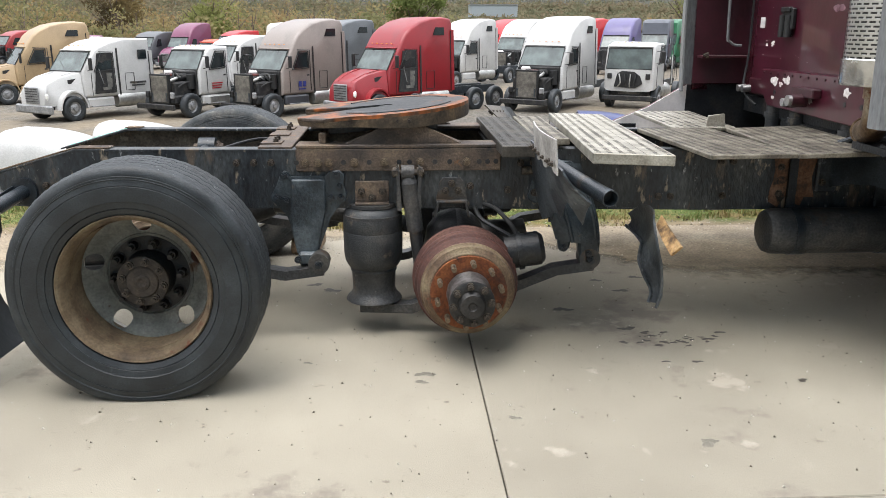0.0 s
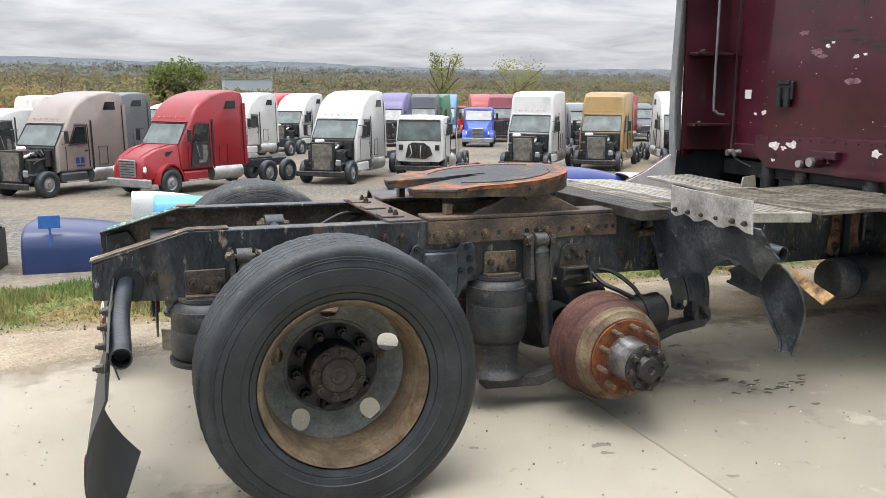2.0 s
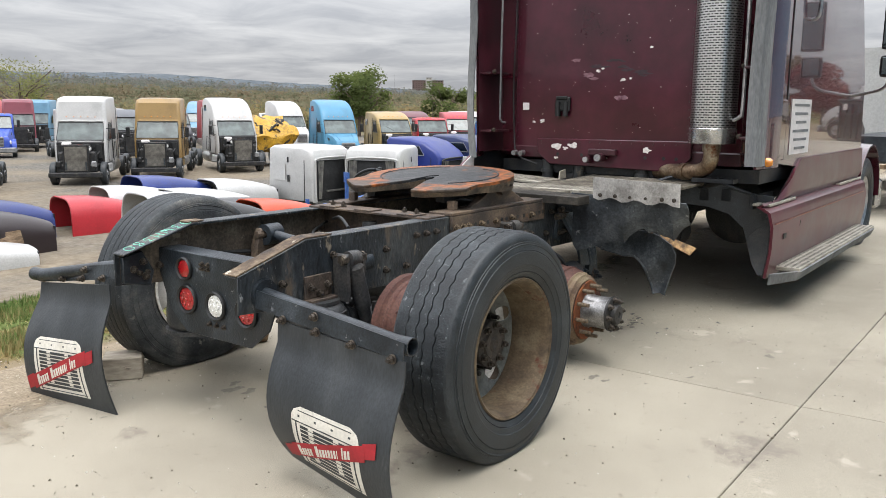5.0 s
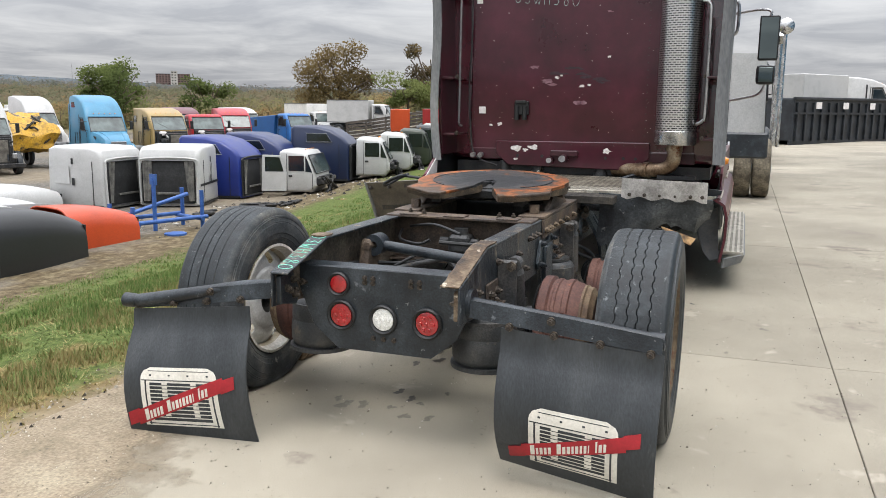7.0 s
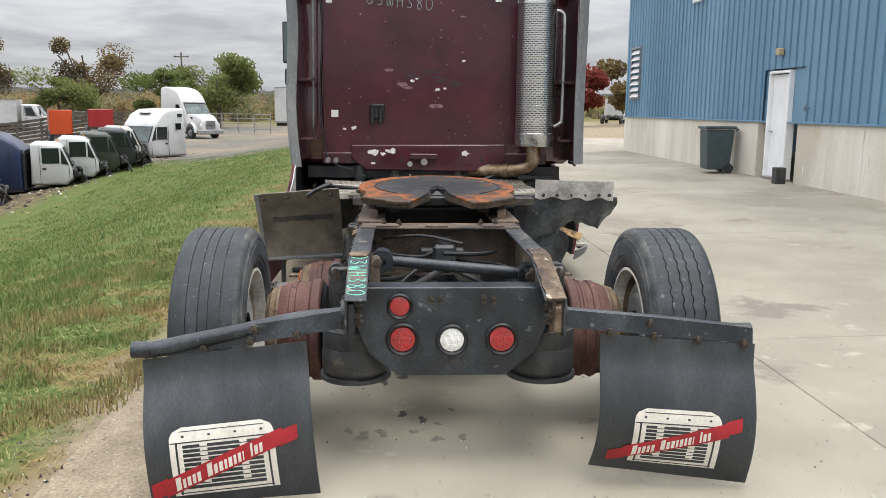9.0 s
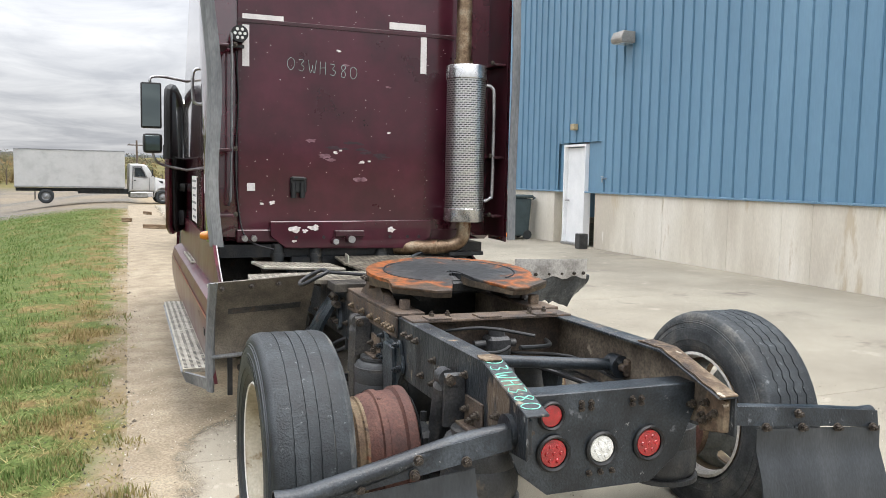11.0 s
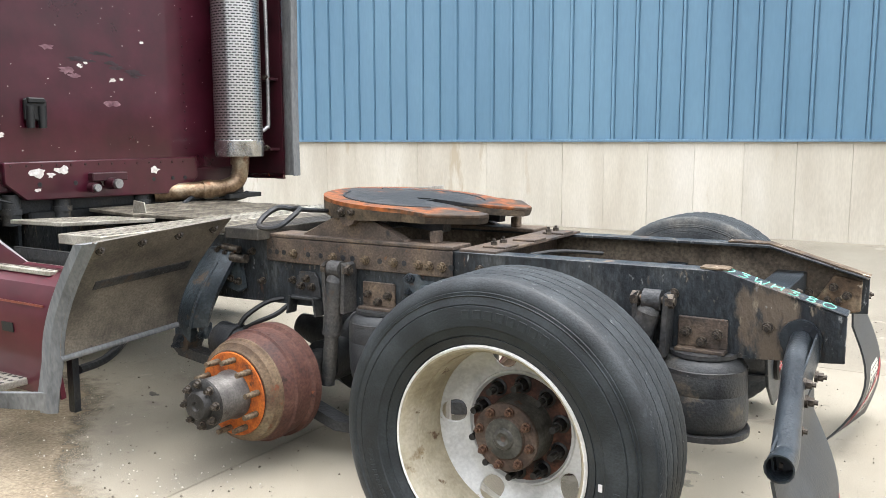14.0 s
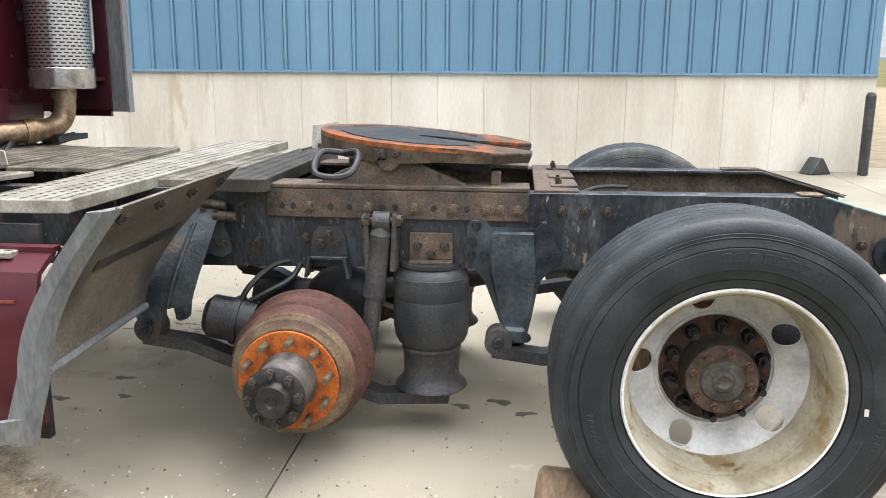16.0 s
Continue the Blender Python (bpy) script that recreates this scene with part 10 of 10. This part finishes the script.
# blue steel cradle and scrap on the ground
bl_ = mat("blue_painted_cradle", (C("#2b4f8c"), C("#3a62a2")), 4, 0.5, 0.1, 0.1)
cr = thing("steel_cradle", "blue painted tubular steel cradle on the ground", "cradle", loc=(15.0, 13.9, ground_z(15, 13.9)), rz=-20)
for p_, q_ in (((-1.2, -0.6, 0.35), (1.2, -0.6, 0.35)), ((-1.2, 0.6, 0.35), (1.2, 0.6, 0.35)), ((-1.0, -0.7, 0.3), (-1.0, 0.7, 0.3)), ((1.0, -0.7, 0.3), (1.0, 0.7, 0.3)), ((-1.0, 0.6, 0.35), (1.1, 0.2, 0.95)), ((1.1, -0.5, 0.0), (1.1, -0.5, 1.1)), ((1.1, 0.5, 0.0), (1.1, 0.5, 1.1)), ((-1.1, -0.6, 0.0), (-1.1, -0.6, 0.8)), ((-1.1, 0.6, 0), (-1.1, 0.6, 0.8)), ((-0.1, 0, 0), (-0.1, 0, 1.5))):
    part("bar", B(cyl(p_, q_, 0.06, seg=10)), bl_, cr)
part("plate", B(box((-0.1, 0, 1.45), (0.05, 0.3, 0.3))), bl_, cr)
part("foot", B(cyl((-0.1, -1.0, 0), (-0.1, -1.0, 0.05), 0.3, seg=18)), bl_, cr)
rs_ = random.Random(14)
for k_ in range(7):
    sx_, sy_ = 18.2 + 0.5 * k_ + rs_.uniform(-0.3, 0.3), 14.3 - 0.1 * k_ + rs_.uniform(-0.6, 0.6)
    sc_ = part("scrap", B(*[tube([(rs_.uniform(-0.6, 0.6), rs_.uniform(-0.3, 0.3), rs_.uniform(0.03, 0.15)) for _ in range(4)], rs_.uniform(0.03, 0.06), 6, 3) for _ in range(3)], box((0, 0, 0.06), (0.8, 0.3, 0.1), 0.03)), M_ENG, None, at=T(sx_, sy_, ground_z(sx_, sy_)))
    tagged(sc_, "black scrap parts heaped on the ground", "scrap", "scrap heap")

# crushed yellow cab
yw = thing("crushed_cab", "crushed yellow cab wreck on a black frame", "wreck", loc=(30.3, 34.5, ground_z(30.3, 34.5)), rz=250)
ym_ = mat("yellow_wreck_paint", (C("#a87d16"), C("#bd9224"), C("#75591f")), 2, 0.5, 0, 0.2, 12, [(C("#221e1a"), 0.54, 1.6), (C("#8f8c86"), 0.64, 3.0)], 0.25)


def crumple(bm):
    prism([(0.5, 0.9), (0.6, 1.8), (0.0, 2.4), (-1.6, 2.9), (-2.8, 2.3), (-3.1, 0.9)], -1.2, 1.2, 'y')(bm)
    bmesh.ops.subdivide_edges(bm, edges=bm.edges[:], cuts=4, use_grid_fill=True)
    for v in bm.verts:
        k = noise.noise_vector(v.co * 1.3) * 0.4
        v.co += Vector(k)


part("body", B(crumple), ym_, yw)
for _ in range(16):
    part("torn_part", B(tube([(rs_.uniform(-3, 0.6), rs_.uniform(-1.3, 1.3), rs_.uniform(0.8, 2.8)) for _q in range(4)], rs_.uniform(0.04, 0.1), 6, 3)), M_ENG, yw)
for s in (-1, 1):
    add_wheel(yw, 0.6, s * 1.15, s)
    add_wheel(yw, -2.6, s * 1.15, s)

# ---- things along the road past the cab ----
# white truck parked ahead, seen from behind
DUSTY = yard_tyre()[0].copy()
DUSTY.materials[0] = mat("dusty_tan_tyre_rubber", (C("#4a443a"), C("#6b6354"), C("#8a8170")), 6, 0.9, 0, 0.3, 40, None, 0.3)
st_ = yard_truck(16.5, -0.7, 0, W, "day", True, "white day cab truck parked ahead on the concrete", (), z=0.0, high=False)
for s in (-1, 1):
    add_wheel(st_, -4.95, s * 0.89, s)
    for ob in [c for c in st_.children_recursive if c.name.startswith('tyre')]:
        ob.data = DUSTY
    part("exhaust_pipe", B(tube([(-2.6, s * 1.28, 0.8), (-2.6, s * 1.28, 2.6), (-2.62, s * 1.28, 2.8), (-2.75, s * 1.28, 2.95)], 0.07, 12, 4)), M_CHROME, st_, "bright exhaust stack")
part("body_hopper", B(box((-4.6, 0, 1.05), (3.6, 0.9, 0.1), 0.02), box((-6.5, 0.0, 0.95), (0.12, 2.2, 0.4), 0.03)), M_DARK2, st_)
part("round_mirror", B(lathe([(0, 0.05), (0.1, 0.035), (0.15, 0.0), (0, 0)], T(-3.2, -1.35, 3.05) @ Matrix.Rotation(radians(-90), 4, 'Y'), 20), cyl((-3.15, -1.35, 0.8), (-3.15, -1.35, 3.0), 0.035)), M_CHROME, st_, "round chrome mirror on a pole")

yard_truck(26.0, -0.9, 0, W, "day", True, "white day cab truck parked further ahead on the concrete", (), z=0.0)

# roll-off container
dp = thing("roll_off_container", "long black steel roll-off container", "container", loc=(37.9, -4.9, 0.0), rz=-37)
bk_ = mat("black_container_steel", (C("#15181c"), C("#22262b"), C("#2f3338")), 3, 0.55, 0.1, 0.1, 30, [(C("#4a3a30"), 0.72, 2.0)], 0.2)
part("body", B(box((0, 0, 1.08), (8.4, 2.4, 1.75), 0.03)), bk_, dp)
for k_ in range(15):
    for s in (-1, 1):
        part("rib", B(box((-4.0 + 0.57 * k_, s * 1.24, 1.0), (0.1, 0.1, 1.6), 0.01)), bk_, dp)
for s in (-1, 1):
    part("top_rail", B(box((0, s * 1.22, 1.97), (8.5, 0.14, 0.12), 0.02)), bk_, dp)
    part("base_rail", B(box((0, s * 1.1, 0.12), (8.4, 0.2, 0.24), 0.02)), bk_, dp)
    part("mid_rail", B(box((0, s * 1.25, 1.35), (8.4, 0.08, 0.08))), bk_, dp)
for k_ in (-2.6, -0.6, 1.5, 3.4):
    part("label", B(box((k_, -1.3, 1.68), (0.4, 0.01, 0.28))), M_WHITE, dp, "white paper sticker")
    part("label", B(box((k_, 1.3, 1.68), (0.4, 0.01, 0.28))), M_WHITE, dp, "white paper sticker")
yard_truck(46.5, -9.1, -72, W, "mid", True, "white sleeper truck parked behind the black container", (), z=0.0)
tr_ = thing("box_trailer", "white box trailer with a yellow lettered band", "trailer", loc=(46.8, -8.19, 0.0), rz=-38)
part("box", B(box((-6.6, 0, 2.15), (3.6, 2.4, 2.1), 0.03)), paint(W), tr_)
part("band", B(box((-6.9, 1.205, 2.5), (2.0, 0.01, 0.34))), mat("yellow_band", (C("#c9c06a"), C("#d8d080")), 5, 0.5), tr_, "yellow band")
for k_ in range(7):
    part("lettering_bar", B(box((-7.6 + 0.24 * k_, 1.212, 2.5), (0.15, 0.008, 0.2))), M_DARK, tr_)
for s in (-1, 1):
    add_wheel(tr_, -7.4, s * 1.05, s)
part("chassis_rail", B(box((-6.6, 0, 0.95), (3.6, 0.9, 0.3))), M_DARK2, tr_)
yard_truck(95, -26, -20, W, "day", True, "white day cab truck far across the road", (), far=True, z=0.0)

# small things on the dirt by the grass
for k_, (px_, py_, ln_, rz_) in enumerate(((21.0, 0.95, 0.7, 60), (29.0, 1.0, 0.5, 20), (24.5, 1.7, 0.3, 80))):
    o_ = part("timber_piece", B(box((0, 0, 0.06), (ln_, 0.14, 0.12), 0.01)), M_WOOD, None, at=pose(px_, py_, 0.0, 0, 0, rz_))
    tagged(o_, "short timber piece lying on the concrete", "timber", "timber pieces")


# utility poles, distant buildings and masts
def pole(x, y, h):
    z = ground_z(x, y)
    t = thing("utility_pole", "brown wooden utility pole with crossarm", "pole", "utility poles", (x, y, z))
    part("post", B(cyl((0, 0, -0.3), (0, 0, h), 0.16, 0.11, 10)), M_BARK, t)
    part("crossarm", B(box((0, 0, h - 0.6), (0.12, 2.2, 0.14))), M_BARK, t)
    for s in (-0.9, 0.0, 0.9):
        part("insulator", B(cyl((0, s, h - 0.53), (0, s, h - 0.35), 0.05, seg=8)), M_WRIM, t)


pole(118, 31, 10)
pole(110, 0.57, 5.6)


def block(x, y, w, d, h, z, col, label, rz=0, rows=0):
    t = thing("distant_building", label, "building", loc=(x, y, z), rz=rz)
    part("wall_block", B(box((0, 0, h / 2), (w, d, h), 0.1)), mat("distant_wall", (C(col), C(col)), 0.2, 0.8, 0, 0, 5, None, 0.1), t)
    part("roof", B(box((0, 0, h + 0.15), (w + 0.4, d + 0.4, 0.3))), M_WRIM, t)
    for r in range(rows):
        for k in range(int(w / 4)):
            part("window", B(box((-w / 2 + 2 + 4 * k, -d / 2 - 0.04, h * (r + 0.55) / rows), (2.2, 0.08, 1.4))), M_GLASS, t)


block(40, 330, 18, 12, 4.5, 4.0, "#8f989d", "pale warehouse among the distant trees", 0, 0)
block(-200, 330, 22, 20, 9, 6, "#b8bcbd", "pale factory among the distant trees", 0, 2)
for bx_, by_, bw_, bh_, bc_ in ((0, 0, 17, 15, "#6b5650"), (-13, 0, 9, 19, "#a8a49c"), (-28, 0, 20, 15, "#6b5650")):
    a_ = radians(307.6)
    block(1000 + bx_ * math.cos(a_), 760 + bx_ * math.sin(a_), bw_, 16, bh_, 27, bc_, "brick hospital block on the far hill", 307.6, 5)
for mx_, my_, mh_, mz_ in ((1130, 640, 42, 24), (900, 760, 26, 22), (820, 790, 26, 22)):
    t_ = thing("radio_mast", "thin radio mast on the hill", "mast", "masts", (mx_, my_, mz_))
    part("mast", B(cyl((0, 0, 0), (0, 0, mh_), 0.3, 0.15, 6)), M_WRIM, t_)

# timber fence at the yard's end
fn = thing("fence", "grey wire and post fence along the yard end", "fence", loc=(0, 0, 0))
for k_ in range(24):
    fx_, fy_ = 74 + 0.6 * k_, 12 + 1.6 * k_
    part("post", B(cyl((fx_, fy_, ground_z(fx_, fy_) - 0.2), (fx_, fy_, ground_z(fx_, fy_) + 1.8), 0.05, seg=6)), M_WRIM, fn)
    if k_:
        for q_ in (0.4, 0.9, 1.35, 1.75):
            part("wire", B(cyl((74 + 0.6 * (k_ - 1), 12 + 1.6 * (k_ - 1), ground_z(fx_, fy_) + q_), (fx_, fy_, ground_z(fx_, fy_) + q_), 0.03, seg=4)), M_WRIM, fn)


# trampled litter round the cab shells
def litter():
    rnd = random.Random(31)
    vs, fs = [], []
    for i in range(3600):
        x = rnd.uniform(10.0, 40.0)
        y = 16.2 - 0.1 * (x - 10.0) - 1.1 + rnd.gauss(0, 0.9)
        r = 0.02 + 0.09 * rnd.random() ** 3
        if i >= 1500:
            # bits of stone and straw along the trodden edge of the grass
            x, y = -5.0 + 24.0 * rnd.random() ** 1.4, 1.85 + rnd.gauss(0, 0.16)
            r = 0.005 + 0.016 * rnd.random() ** 2
        z = ground_z(x, y)
        a = rnd.random() * 6.28
        k = len(vs)
        for q in range(4):
            b = a + q * 1.57 + rnd.uniform(-0.4, 0.4)
            vs.append((x + r * rnd.uniform(0.5, 1.6) * math.cos(b), y + r * rnd.uniform(0.5, 1.6) * math.sin(b), z - 0.01))
        vs.append((x, y, z + r * rnd.uniform(0.3, 0.9)))
        fs += [(k + q, k + (q + 1) % 4, k + 4) for q in range(4)]
    me = bpy.data.meshes.new("litter")
    me.from_pydata(vs, [], fs)
    m = bpy.data.materials.new("mixed_scrap_litter")
    m.use_nodes = True
    n, l = m.node_tree.nodes, m.node_tree.links
    ge = n.new("ShaderNodeNewGeometry")
    r = n.new("ShaderNodeValToRGB")
    e = r.color_ramp.elements
    e[0].position, e[0].color = 0.0, C("#1c1c1c")
    e[1].position, e[1].color = 1.0, C("#b5b2aa")
    for p_, c_ in ((0.35, "#3a332b"), (0.6, "#6b6152"), (0.85, "#8f8877")):
        q = e.new(p_); q.color = C(c_)
    l.new(ge.outputs["Random Per Island"], r.inputs["Fac"])
    l.new(r.outputs[0], n["Principled BSDF"].inputs["Base Color"])
    n["Principled BSDF"].inputs["Roughness"].default_value = 0.8
    me.materials.append(m)
    tagged(new("litter", me), "small stones and scraps on the bare dirt", "litter", kind="stuff")


litter()
